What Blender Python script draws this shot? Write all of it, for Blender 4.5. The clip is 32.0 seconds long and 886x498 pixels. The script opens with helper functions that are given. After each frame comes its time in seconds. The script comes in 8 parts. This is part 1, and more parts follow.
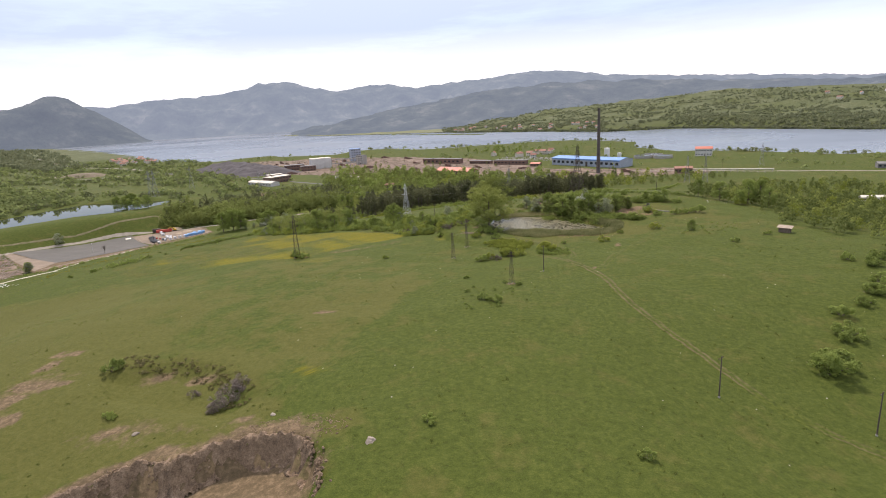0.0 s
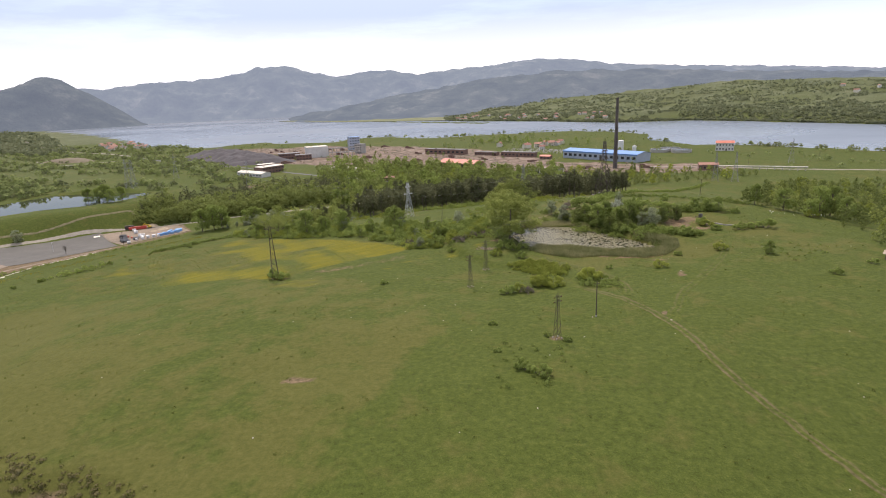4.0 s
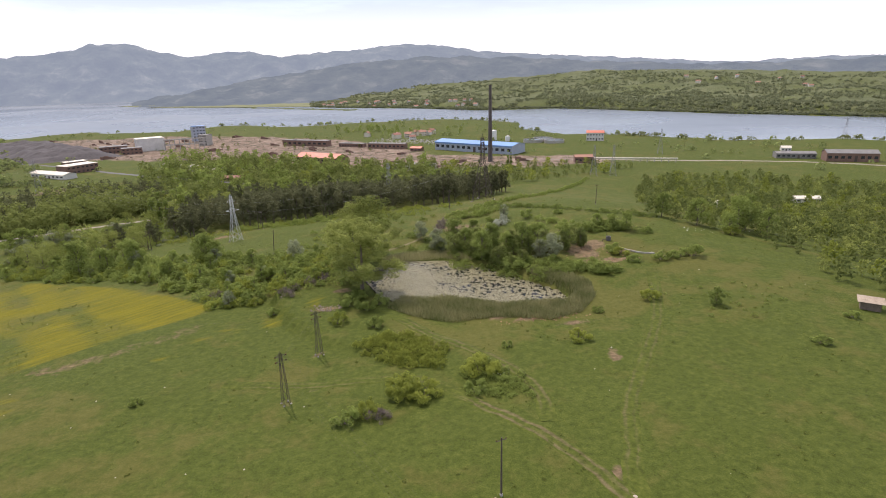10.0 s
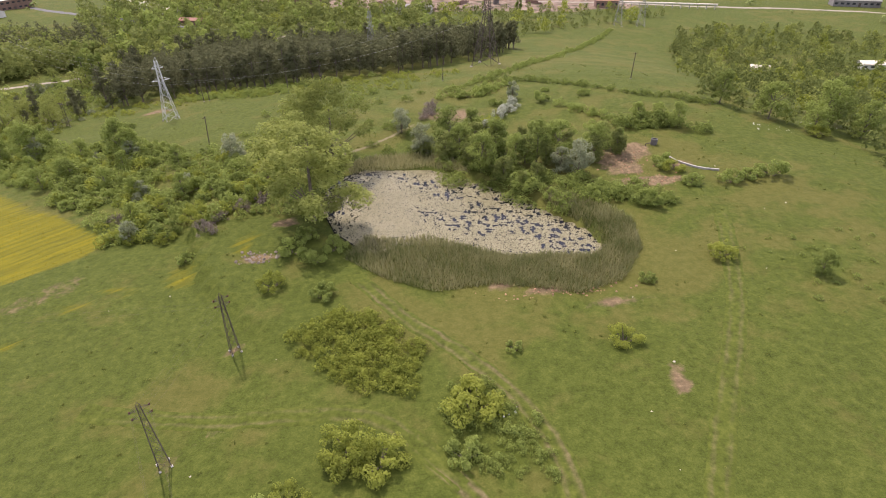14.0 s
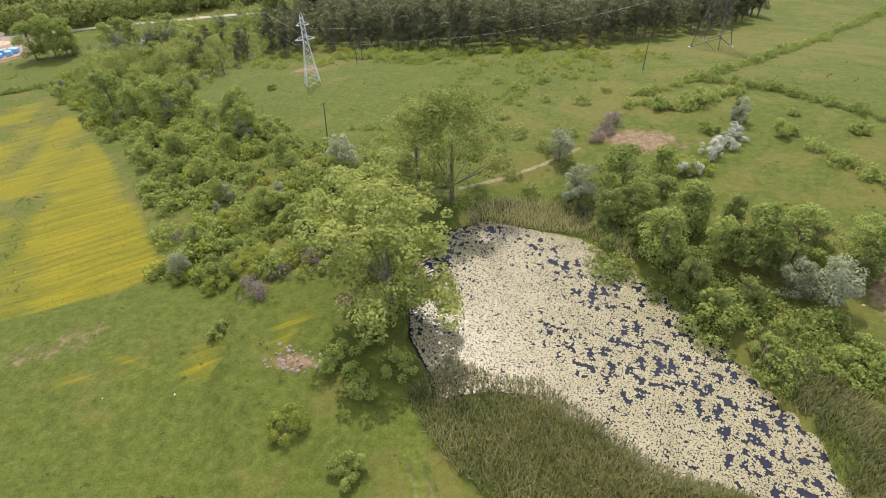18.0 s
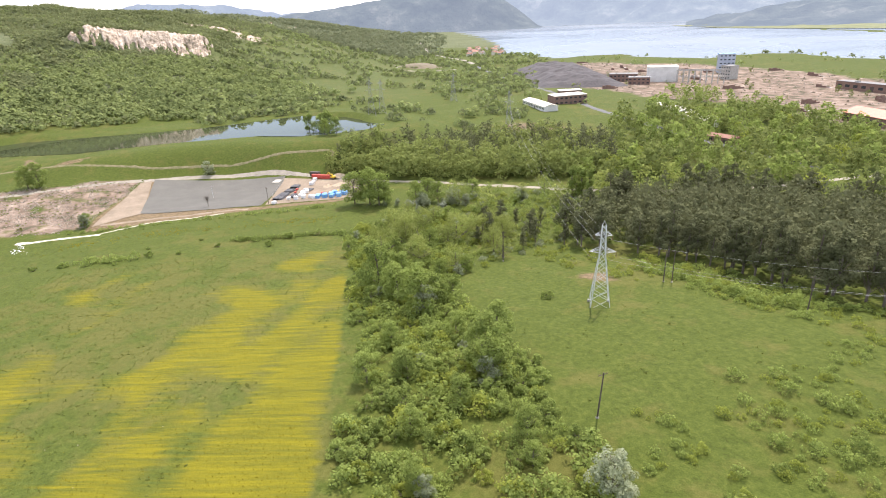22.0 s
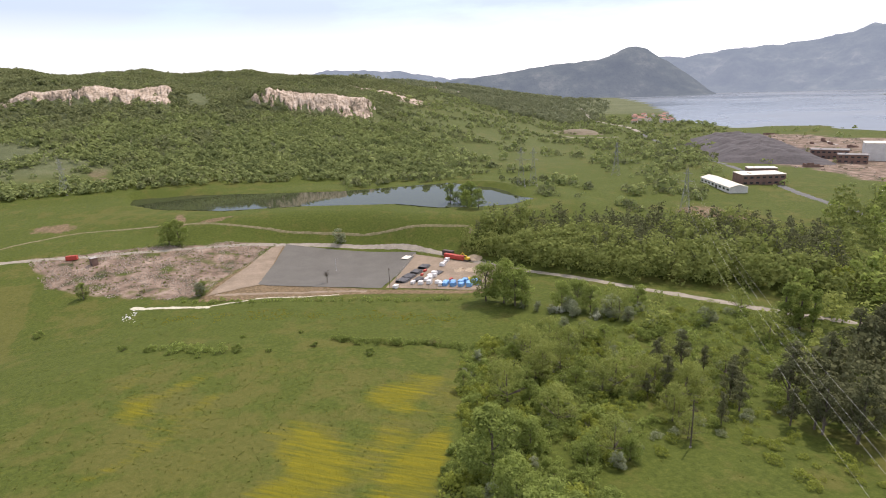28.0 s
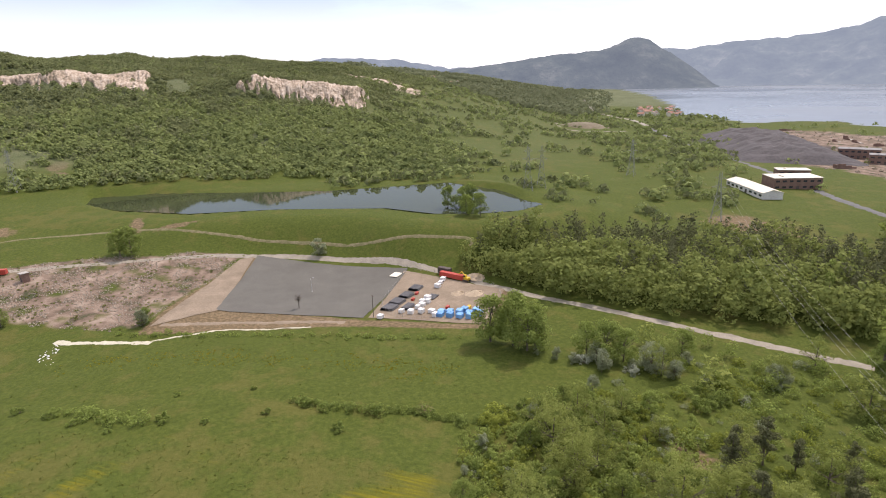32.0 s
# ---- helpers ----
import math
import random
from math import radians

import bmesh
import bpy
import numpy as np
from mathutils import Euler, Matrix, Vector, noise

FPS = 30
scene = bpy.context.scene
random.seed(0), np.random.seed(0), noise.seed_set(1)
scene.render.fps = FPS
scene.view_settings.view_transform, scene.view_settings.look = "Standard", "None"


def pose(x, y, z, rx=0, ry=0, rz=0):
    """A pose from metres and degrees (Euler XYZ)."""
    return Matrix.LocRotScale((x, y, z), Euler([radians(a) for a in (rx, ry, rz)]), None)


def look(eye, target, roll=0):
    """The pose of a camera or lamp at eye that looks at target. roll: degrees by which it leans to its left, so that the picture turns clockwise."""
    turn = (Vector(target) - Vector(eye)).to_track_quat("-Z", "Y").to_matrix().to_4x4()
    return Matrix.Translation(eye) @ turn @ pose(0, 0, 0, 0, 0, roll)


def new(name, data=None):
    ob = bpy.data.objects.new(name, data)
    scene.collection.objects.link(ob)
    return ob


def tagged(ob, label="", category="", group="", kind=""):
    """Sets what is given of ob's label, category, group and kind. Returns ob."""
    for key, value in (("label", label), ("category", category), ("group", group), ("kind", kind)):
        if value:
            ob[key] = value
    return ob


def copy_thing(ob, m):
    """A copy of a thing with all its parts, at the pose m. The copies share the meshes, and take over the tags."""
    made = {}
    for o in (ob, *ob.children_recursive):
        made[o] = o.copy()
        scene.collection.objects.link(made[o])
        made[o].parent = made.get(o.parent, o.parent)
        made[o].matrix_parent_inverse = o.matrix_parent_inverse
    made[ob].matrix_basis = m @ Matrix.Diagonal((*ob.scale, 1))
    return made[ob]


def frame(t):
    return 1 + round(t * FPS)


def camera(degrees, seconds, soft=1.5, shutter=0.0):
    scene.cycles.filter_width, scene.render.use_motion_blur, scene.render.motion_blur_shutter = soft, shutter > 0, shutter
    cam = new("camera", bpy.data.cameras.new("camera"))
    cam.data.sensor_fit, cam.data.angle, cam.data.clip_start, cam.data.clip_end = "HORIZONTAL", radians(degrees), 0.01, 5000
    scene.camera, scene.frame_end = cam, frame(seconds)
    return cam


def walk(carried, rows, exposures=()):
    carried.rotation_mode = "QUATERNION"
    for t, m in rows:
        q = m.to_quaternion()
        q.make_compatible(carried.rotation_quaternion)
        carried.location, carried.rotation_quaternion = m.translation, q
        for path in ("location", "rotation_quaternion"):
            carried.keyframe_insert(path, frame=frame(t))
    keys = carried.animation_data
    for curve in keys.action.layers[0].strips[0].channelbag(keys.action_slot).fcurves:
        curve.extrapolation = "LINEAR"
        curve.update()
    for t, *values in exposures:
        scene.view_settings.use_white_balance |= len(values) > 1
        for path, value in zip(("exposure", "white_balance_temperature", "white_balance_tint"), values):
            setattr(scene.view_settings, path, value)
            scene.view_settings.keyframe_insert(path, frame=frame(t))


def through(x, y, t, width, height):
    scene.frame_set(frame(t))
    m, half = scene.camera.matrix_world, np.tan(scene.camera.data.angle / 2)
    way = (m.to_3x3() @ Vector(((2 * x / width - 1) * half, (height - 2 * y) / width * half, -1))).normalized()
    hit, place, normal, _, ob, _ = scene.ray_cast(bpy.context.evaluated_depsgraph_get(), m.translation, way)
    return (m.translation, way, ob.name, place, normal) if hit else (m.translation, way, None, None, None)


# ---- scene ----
EXPOSURES = [(0, 0.36, 6740, 20), (7, 0.34, 6740, 20), (11.5, 0.42, 6780, 22.5), (12.3, 0.52, 6800, 25), (13, 0.84, 6800, 26), (14, 0.8, 6840, 27), (17, 0.97, 6660, 19.5), (20, 1.02, 6660, 19.5), (21, 1.18, 6580, 17), (22, 1.2, 6580, 17), (23, 0.93, 6640, 18.5), (24, 0.64, 6680, 19.5), (25, 0.5, 6720, 20), (32, 0.48, 6740, 20.5)]
cam = camera(77.02, 32.0, soft=1.0)


def aim(x, y, z, yaw, pitch, roll):
    """A camera pose from its place and its yaw (to the left of +y), pitch and roll in degrees."""
    return pose(x, y, z, 0, 0, yaw) @ pose(0, 0, 0, 90 + pitch) @ pose(0, 0, 0, 0, 0, roll)


PATH = [
    (0, -7.55, -60.10, 63.63, 9.60, -14.25, -3.40),
    (0.5, -7.84, -53.12, 63.52, 11.91, -14.31, -3.28),
    (1, -9.65, -45.82, 63.69, 11.45, -14.53, -3.14),
    (1.5, -11.43, -39.50, 64.03, 14.25, -14.58, -2.96),
    (2, -13.56, -32.64, 64.11, 15.54, -14.67, -2.87),
    (2.5, -15.75, -26.17, 64.06, 16.24, -14.80, -2.77),
    (4.5, -22.68, 1.25, 63.46, 7.87, -15.67, -2.48),
    (5, -22.90, 8.09, 63.52, 7.00, -15.84, -2.45),
    (5.5, -23.47, 15.05, 63.38, 2.98, -16.11, -2.35),
    (6, -23.39, 21.83, 63.34, 2.31, -16.20, -2.30),
    (6.5, -22.71, 28.79, 63.22, 1.13, -16.38, -2.16),
    (7, -22.13, 35.86, 63.32, -1.87, -16.61, -2.14),
    (7.5, -21.36, 42.53, 63.31, -2.68, -16.72, -2.05),
    (8, -20.31, 49.41, 63.51, -3.13, -16.88, -2.02),
    (8.5, -19.32, 56.39, 62.92, -3.33, -16.93, -1.87),
    (9, -18.10, 63.40, 62.67, -3.33, -17.04, -1.75),
    (9.5, -17.02, 70.03, 62.40, -3.34, -17.17, -1.65),
    (10, -16.07, 76.89, 62.13, -3.38, -17.28, -1.56),
    (10.5, -14.94, 83.64, 61.76, -3.35, -17.39, -1.43),
    (11, -13.91, 91.00, 61.49, -3.36, -17.50, -1.32),
    (11.5, -13.08, 97.50, 61.18, -3.34, -17.88, -1.24),
    (12, -12.28, 104.72, 61.36, -3.27, -22.26, -1.15),
    (12.5, -11.59, 111.36, 61.41, -3.32, -22.40, -0.99),
    (13, -10.78, 118.64, 61.18, -3.37, -22.51, -0.81),
    (13.5, -10.01, 124.76, 60.74, -3.27, -28.18, -0.67),
    (14, -9.06, 132.12, 61.49, -3.28, -32.90, -0.63),
    (14.5, -8.08, 138.57, 61.51, -3.23, -33.04, -0.71),
    (16.5, -4.18, 165.15, 61.74, 1.97, -38.79, -1.16),
    (17, -3.42, 172.19, 61.67, 4.73, -38.86, -1.30),
    (17.5, -3.91, 178.61, 61.43, 8.79, -38.85, -1.51),
    (18, -2.98, 185.77, 61.94, 18.43, -38.94, -2.39),
    (18.5, -4.29, 192.33, 61.64, 19.26, -38.99, -2.36),
    (19, -6.81, 198.63, 61.52, 21.71, -38.98, -2.34),
    (19.5, -8.86, 204.97, 61.31, 31.31, -38.78, -2.97),
    (20, -12.53, 211.20, 61.17, 36.66, -38.75, -3.39),
    (20.5, -16.07, 217.33, 61.22, 46.36, -38.27, -3.94),
    (21, -20.94, 224.20, 60.66, 45.03, -26.36, -3.28),
    (21.5, -25.80, 228.33, 59.59, 47.27, -22.93, -3.15),
    (22, -31.43, 233.35, 59.76, 48.73, -22.72, -3.11),
    (22.5, -36.82, 237.73, 59.27, 48.23, -16.06, -2.88),
    (23, -42.47, 242.61, 59.17, 48.93, -16.02, -2.85),
    (23.5, -47.40, 246.93, 59.91, 48.94, -16.06, -2.81),
    (24, -51.18, 250.93, 61.75, 48.95, -16.07, -2.79),
    (24.5, -53.79, 253.94, 63.31, 48.94, -16.09, -2.73),
    (25, -56.85, 256.39, 64.02, 58.23, -15.76, -3.09),
    (25.5, -59.05, 260.30, 62.98, 62.88, -15.58, -3.13),
    (27.5, -74.45, 269.18, 59.73, 64.00, -15.90, -2.71),
    (28, -79.18, 271.66, 59.43, 63.99, -16.03, -2.59),
    (28.5, -83.71, 274.05, 59.16, 63.98, -16.15, -2.51),
    (29, -88.97, 276.70, 58.92, 63.94, -16.29, -2.38),
    (29.5, -94.02, 279.49, 58.62, 63.94, -16.40, -2.32),
    (30, -100.08, 282.26, 58.59, 63.87, -16.55, -2.20),
    (30.5, -105.97, 285.19, 58.32, 63.82, -16.65, -2.14),
    (31, -112.31, 288.54, 58.41, 63.79, -16.77, -2.08),
    (31.5, -118.52, 291.79, 58.46, 63.77, -16.89, -2.02),
    (32, -124.75, 295.36, 58.73, 63.73, -17.04, -1.88),
]
walk(cam, [(row[0], aim(*row[1:])) for row in PATH], exposures=EXPOSURES)

# ---- world, sun ----
def ramp_between(nodes, stops):
    """A colour ramp node with the given stops."""
    n = nodes.new("ShaderNodeValToRGB")
    el = n.color_ramp.elements
    while len(el) < len(stops):
        el.new(0.5)
    for e, (p, c) in zip(el, stops):
        e.position, e.color = p, (*c, 1)
    return n


SUN_AZ, SUN_EL = radians(-24), radians(55.5)     # compass direction of the sun from +y to +x, and its height
world = bpy.data.worlds.new("sky")
scene.world = world
world.use_nodes = True
wn, wl = world.node_tree.nodes, world.node_tree.links
wn.clear()
w_out = wn.new("ShaderNodeOutputWorld")
w_bg = wn.new("ShaderNodeBackground")
w_sky = wn.new("ShaderNodeTexSky")
w_sky.sky_type = "NISHITA"
w_sky.sun_disc = False
w_sky.sun_elevation = SUN_EL
w_sky.sun_rotation = SUN_AZ
w_sky.air_density, w_sky.dust_density, w_sky.ozone_density = 1.0, 1.0, 1.5
w_bg.inputs["Strength"].default_value = 0.15
# thin high cloud veil, laid over the sky
w_co = wn.new("ShaderNodeTexCoord")
w_map = wn.new("ShaderNodeMapping")
w_map.inputs["Scale"].default_value = (1.0, 1.6, 7.0)
w_noise = wn.new("ShaderNodeTexNoise")
w_noise.inputs["Scale"].default_value = 2.2
w_noise.inputs["Detail"].default_value = 7
w_noise.inputs["Roughness"].default_value = 0.6
w_ramp = wn.new("ShaderNodeValToRGB")
w_ramp.color_ramp.elements[0].position, w_ramp.color_ramp.elements[1].position = 0.10, 0.55
w_ramp.color_ramp.elements[1].color = (0.95, 0.95, 0.95, 1)
w_mix = wn.new("ShaderNodeMixRGB")
w_hue = ramp_between(wn, ((0.0, (7.6, 7.6, 7.7)), (0.05, (5.9, 6.3, 6.8)), (0.13, (3.15, 3.9, 4.9)), (0.35, (4.3, 4.9, 5.7)), (0.8, (6.6, 6.8, 7.2)), (1.0, (6.8, 7.0, 7.3))))
wl.new(w_co.outputs["Generated"], w_map.inputs[0])
wl.new(w_map.outputs[0], w_noise.inputs["Vector"])
wl.new(w_noise.outputs[0], w_ramp.inputs[0])
w_sep = wn.new("ShaderNodeSeparateXYZ")
w_fade = wn.new("ShaderNodeMapRange")
w_fade.inputs[1].default_value, w_fade.inputs[2].default_value = 0.02, 0.24
w_fade.inputs[3].default_value, w_fade.inputs[4].default_value = 1.0, 0.85
w_mul = wn.new("ShaderNodeMath")
w_mul.operation = "MULTIPLY"
wl.new(w_co.outputs["Generated"], w_sep.inputs[0])
wl.new(w_sep.outputs[2], w_fade.inputs[0])
wl.new(w_ramp.outputs[0], w_mul.inputs[0])
wl.new(w_fade.outputs[0], w_mul.inputs[1])
wl.new(w_mul.outputs[0], w_mix.inputs[0])
wl.new(w_sep.outputs[2], w_hue.inputs[0])
wl.new(w_hue.outputs[0], w_mix.inputs[2])
wl.new(w_sky.outputs[0], w_mix.inputs[1])
wl.new(w_mix.outputs[0], w_bg.inputs[0])
wl.new(w_bg.outputs[0], w_out.inputs[0])
sun_data = bpy.data.lights.new("sun", "SUN")
sun_data.energy, sun_data.angle, sun_data.color = 2.9, radians(0.6), (1.0, 0.95, 0.87)
sun = new("sun", sun_data)
sun.matrix_world = look((math.sin(SUN_AZ) * math.cos(SUN_EL) * 100, math.cos(SUN_AZ) * math.cos(SUN_EL) * 100, math.sin(SUN_EL) * 100), (0, 0, 0))

# ---- materials ----


def ramp_node(nodes, stops):
    n = nodes.new("ShaderNodeValToRGB")
    el = n.color_ramp.elements
    while len(el) < len(stops):
        el.new(0.5)
    for e, (p, c) in zip(el, stops):
        e.position, e.color = p, (*c, 1)
    return n


def surface(name, stops, scale=1.0, rough=0.8, bump=0.3, metal=0.0, fine=8.0, spread=0.0, depth=0.05, translucent=0.0, distort=0.0):
    """A material with colour from two octaves of noise in object metres; spread varies it from object to object."""
    m = bpy.data.materials.new(name)
    m.use_nodes = True
    n, l = m.node_tree.nodes, m.node_tree.links
    b = n["Principled BSDF"]
    b.inputs["Roughness"].default_value, b.inputs["Metallic"].default_value = rough, metal
    geo = n.new("ShaderNodeNewGeometry")
    a = n.new("ShaderNodeTexNoise")
    a.inputs["Scale"].default_value, a.inputs["Detail"].default_value, a.inputs["Roughness"].default_value = scale, 5, 0.6
    a.inputs["Distortion"].default_value = distort
    c = n.new("ShaderNodeTexNoise")
    c.inputs["Scale"].default_value, c.inputs["Detail"].default_value = scale * fine, 6
    l.new(geo.outputs["Position"], a.inputs["Vector"])
    l.new(geo.outputs["Position"], c.inputs["Vector"])
    mix = n.new("ShaderNodeMath")
    mix.operation = "MULTIPLY_ADD"
    mix.inputs[1].default_value = 0.45
    l.new(c.outputs[0], mix.inputs[0])
    half = n.new("ShaderNodeMath")
    half.operation = "MULTIPLY"
    half.inputs[1].default_value = 0.55
    l.new(a.outputs[0], half.inputs[0])
    l.new(half.outputs[0], mix.inputs[2])
    last = mix
    if spread:
        info = n.new("ShaderNodeObjectInfo")
        off = n.new("ShaderNodeMath")
        off.operation = "MULTIPLY_ADD"
        off.inputs[1].default_value = spread
        sub = n.new("ShaderNodeMath")
        sub.operation = "SUBTRACT"
        sub.inputs[1].default_value = spread / 2
        l.new(info.outputs["Random"], off.inputs[0])
        l.new(mix.outputs[0], off.inputs[2])
        l.new(off.outputs[0], sub.inputs[0])
        last = sub
    r = ramp_node(n, stops)
    l.new(last.outputs[0], r.inputs[0])
    l.new(r.outputs[0], b.inputs["Base Color"])
    if bump:
        bp = n.new("ShaderNodeBump")
        bp.inputs["Strength"].default_value, bp.inputs["Distance"].default_value = bump, depth
        l.new(c.outputs[0], bp.inputs["Height"])
        l.new(bp.outputs[0], b.inputs["Normal"])
    return m


def leafy(name, dark, light, scale=0.6, spread=0.35, through=0.35):
    """Foliage: a leaf colour that varies by clump and by plant, with light passing through the leaves."""
    m = bpy.data.materials.new(name)
    m.use_nodes = True
    n, l = m.node_tree.nodes, m.node_tree.links
    n.remove(n["Principled BSDF"])
    out = n["Material Output"]
    info, geo = n.new("ShaderNodeObjectInfo"), n.new("ShaderNodeNewGeometry")
    tex = n.new("ShaderNodeTexNoise")
    tex.inputs["Scale"].default_value, tex.inputs["Detail"].default_value = scale, 4
    l.new(geo.outputs["Position"], tex.inputs["Vector"])
    add = n.new("ShaderNodeMath")
    add.operation = "MULTIPLY_ADD"
    add.inputs[1].default_value = spread
    l.new(info.outputs["Random"], add.inputs[0])
    l.new(tex.outputs[0], add.inputs[2])
    isl = n.new("ShaderNodeMath")
    isl.operation = "MULTIPLY_ADD"
    isl.inputs[1].default_value = 0.35
    l.new(geo.outputs["Random Per Island"], isl.inputs[0])
    l.new(add.outputs[0], isl.inputs[2])
    r = ramp_node(n, [(0.42, dark), (0.72, tuple((a + b) / 2 for a, b in zip(dark, light))), (1.0, light)])
    l.new(isl.outputs[0], r.inputs[0])
    d, t = n.new("ShaderNodeBsdfPrincipled"), n.new("ShaderNodeBsdfTranslucent")
    d.inputs["Roughness"].default_value = 0.85
    d.inputs["Specular IOR Level"].default_value = 0.06
    l.new(r.outputs[0], d.inputs["Base Color"])
    l.new(r.outputs[0], t.inputs["Color"])
    mx = n.new("ShaderNodeMixShader")
    mx.inputs[0].default_value = through
    l.new(d.outputs[0], mx.inputs[1])
    l.new(t.outputs[0], mx.inputs[2])
    l.new(mx.outputs[0], out.inputs[0])
    return m


def water(name, colour, rough, wave, strength):
    m = bpy.data.materials.new(name)
    m.use_nodes = True
    n, l = m.node_tree.nodes, m.node_tree.links
    b = n["Principled BSDF"]
    b.inputs["Base Color"].default_value = (*colour, 1)
    b.inputs["Roughness"].default_value = rough
    b.inputs["IOR"].default_value = 1.33
    geo = n.new("ShaderNodeNewGeometry")
    big = n.new("ShaderNodeTexNoise")
    big.inputs["Scale"].default_value, big.inputs["Detail"].default_value = wave / 60, 4
    tex = n.new("ShaderNodeTexNoise")
    tex.inputs["Scale"].default_value, tex.inputs["Detail"].default_value = wave, 3
    l.new(geo.outputs["Position"], tex.inputs["Vector"])
    l.new(geo.outputs["Position"], big.inputs["Vector"])
    bp = n.new("ShaderNodeBump")
    bp.inputs["Strength"].default_value, bp.inputs["Distance"].default_value = strength, 0.1
    l.new(tex.outputs[0], bp.inputs["Height"])
    l.new(bp.outputs[0], b.inputs["Normal"])
    mr = n.new("ShaderNodeMapRange")
    mr.inputs[1].default_value, mr.inputs[2].default_value = 0.35, 0.65
    mr.inputs[3].default_value, mr.inputs[4].default_value = rough * 0.6, rough * 1.6
    l.new(big.outputs[0], mr.inputs[0])
    l.new(mr.outputs[0], b.inputs["Roughness"])
    return m


def ground_material():
    """Meadow, dry grass, bare soil and far woodland, mixed by the sheet's own masks."""
    m = bpy.data.materials.new("meadow")
    m.use_nodes = True
    n, l = m.node_tree.nodes, m.node_tree.links
    b = n["Principled BSDF"]
    b.inputs["Roughness"].default_value = 0.95
    b.inputs["Specular IOR Level"].default_value = 0.15
    geo = n.new("ShaderNodeNewGeometry")

    def tex(scale, detail=6, rough=0.6, distort=0.0):
        t = n.new("ShaderNodeTexNoise")
        t.inputs["Scale"].default_value, t.inputs["Detail"].default_value = scale, detail
        t.inputs["Roughness"].default_value, t.inputs["Distortion"].default_value = rough, distort
        l.new(geo.outputs["Position"], t.inputs["Vector"])
        return t

    def mask(name):
        a = n.new("ShaderNodeAttribute")
        a.attribute_name = name
        return a.outputs["Fac"]

    def blend(fac, a, c):
        x = n.new("ShaderNodeMixRGB")
        for i, s in ((0, fac), (1, a), (2, c)):
            if isinstance(s, tuple):
                x.inputs[i].default_value = (*s, 1)
            elif isinstance(s, float):
                x.inputs[i].default_value = s
            else:
                l.new(s, x.inputs[i])
        return x.outputs[0]

    def grown(fac, noise_out, gain=0.8):
        """Breaks the edge of a mask with noise."""
        a = n.new("ShaderNodeMath")
        a.operation = "MULTIPLY_ADD"
        a.inputs[1].default_value = gain
        l.new(noise_out, a.inputs[0])
        l.new(fac, a.inputs[2])
        r = n.new("ShaderNodeMapRange")
        r.inputs[1].default_value, r.inputs[2].default_value = 0.32 + gain / 2, 0.68 + gain / 2
        l.new(a.outputs[0], r.inputs[0])
        return r.outputs[0]

    wide, mid, fine, tiny, torn = tex(0.012, 5, 0.6, 0.6), tex(0.09, 6, 0.65), tex(0.7, 6, 0.72), tex(3.6, 5, 0.8), tex(0.28, 7, 0.75, 0.4)
    lush = ramp_node(n, [(0.38, (0.036, 0.049, 0.007)), (0.5, (0.060, 0.079, 0.012)), (0.63, (0.098, 0.114, 0.022))])
    grain = n.new("ShaderNodeMixRGB")
    grain.inputs[0].default_value = 0.5
    l.new(fine.outputs[0], grain.inputs[1])
    l.new(tiny.outputs[0], grain.inputs[2])
    l.new(grain.outputs[0], lush.inputs[0])
    dry = ramp_node(n, [(0.34, (0.055, 0.063, 0.012)), (0.5, (0.086, 0.089, 0.019)), (0.68, (0.124, 0.117, 0.034))])
    l.new(grain.outputs[0], dry.inputs[0])
    r1 = n.new("ShaderNodeMapRange")
    r1.inputs[1].default_value, r1.inputs[2].default_value = 0.40, 0.66
    l.new(mid.outputs[0], r1.inputs[0])
    r2 = n.new("ShaderNodeMapRange")
    r2.inputs[1].default_value, r2.inputs[2].default_value = 0.42, 0.60
    l.new(wide.outputs[0], r2.inputs[0])
    mul = n.new("ShaderNodeMath")
    mul.operation = "MULTIPLY"
    l.new(r1.outputs[0], mul.inputs[0])
    l.new(r2.outputs[0], mul.inputs[1])
    half = n.new("ShaderNodeMath")
    half.operation = "MULTIPLY_ADD"
    half.inputs[1].default_value = 0.55
    l.new(r1.outputs[0], half.inputs[0])
    l.new(mask("dry"), half.inputs[2])
    col = blend(grown(half.outputs[0], mid.outputs[0], 0.5), lush.outputs[0], dry.outputs[0])
    turn = n.new("ShaderNodeMapping")
    turn.inputs["Rotation"].default_value = (0, 0, radians(-44))
    l.new(geo.outputs["Position"], turn.inputs[0])
    pull = n.new("ShaderNodeMapping")
    pull.inputs["Scale"].default_value = (0.07, 1.0, 1.0)
    l.new(turn.outputs[0], pull.inputs[0])
    rows = n.new("ShaderNodeTexNoise")
    rows.inputs["Scale"].default_value, rows.inputs["Detail"].default_value, rows.inputs["Roughness"].default_value = 0.85, 6, 0.7
    l.new(pull.outputs[0], rows.inputs["Vector"])
    flower = ramp_node(n, [(0.32, (0.084, 0.088, 0.010)), (0.48, (0.122, 0.115, 0.009)), (0.66, (0.172, 0.150, 0.008))])
    l.new(rows.outputs[0], flower.inputs[0])
    col = blend(grown(mask("bloom"), rows.outputs[0], 0.8), col, flower.outputs[0])
    soil = ramp_node(n, [(0.3, (0.082, 0.064, 0.032)), (0.5, (0.142, 0.103, 0.058)), (0.7, (0.250, 0.178, 0.104))])
    l.new(fine.outputs[0], soil.inputs[0])
    col = blend(grown(mask("soil"), torn.outputs[0], 1.5), col, soil.outputs[0])
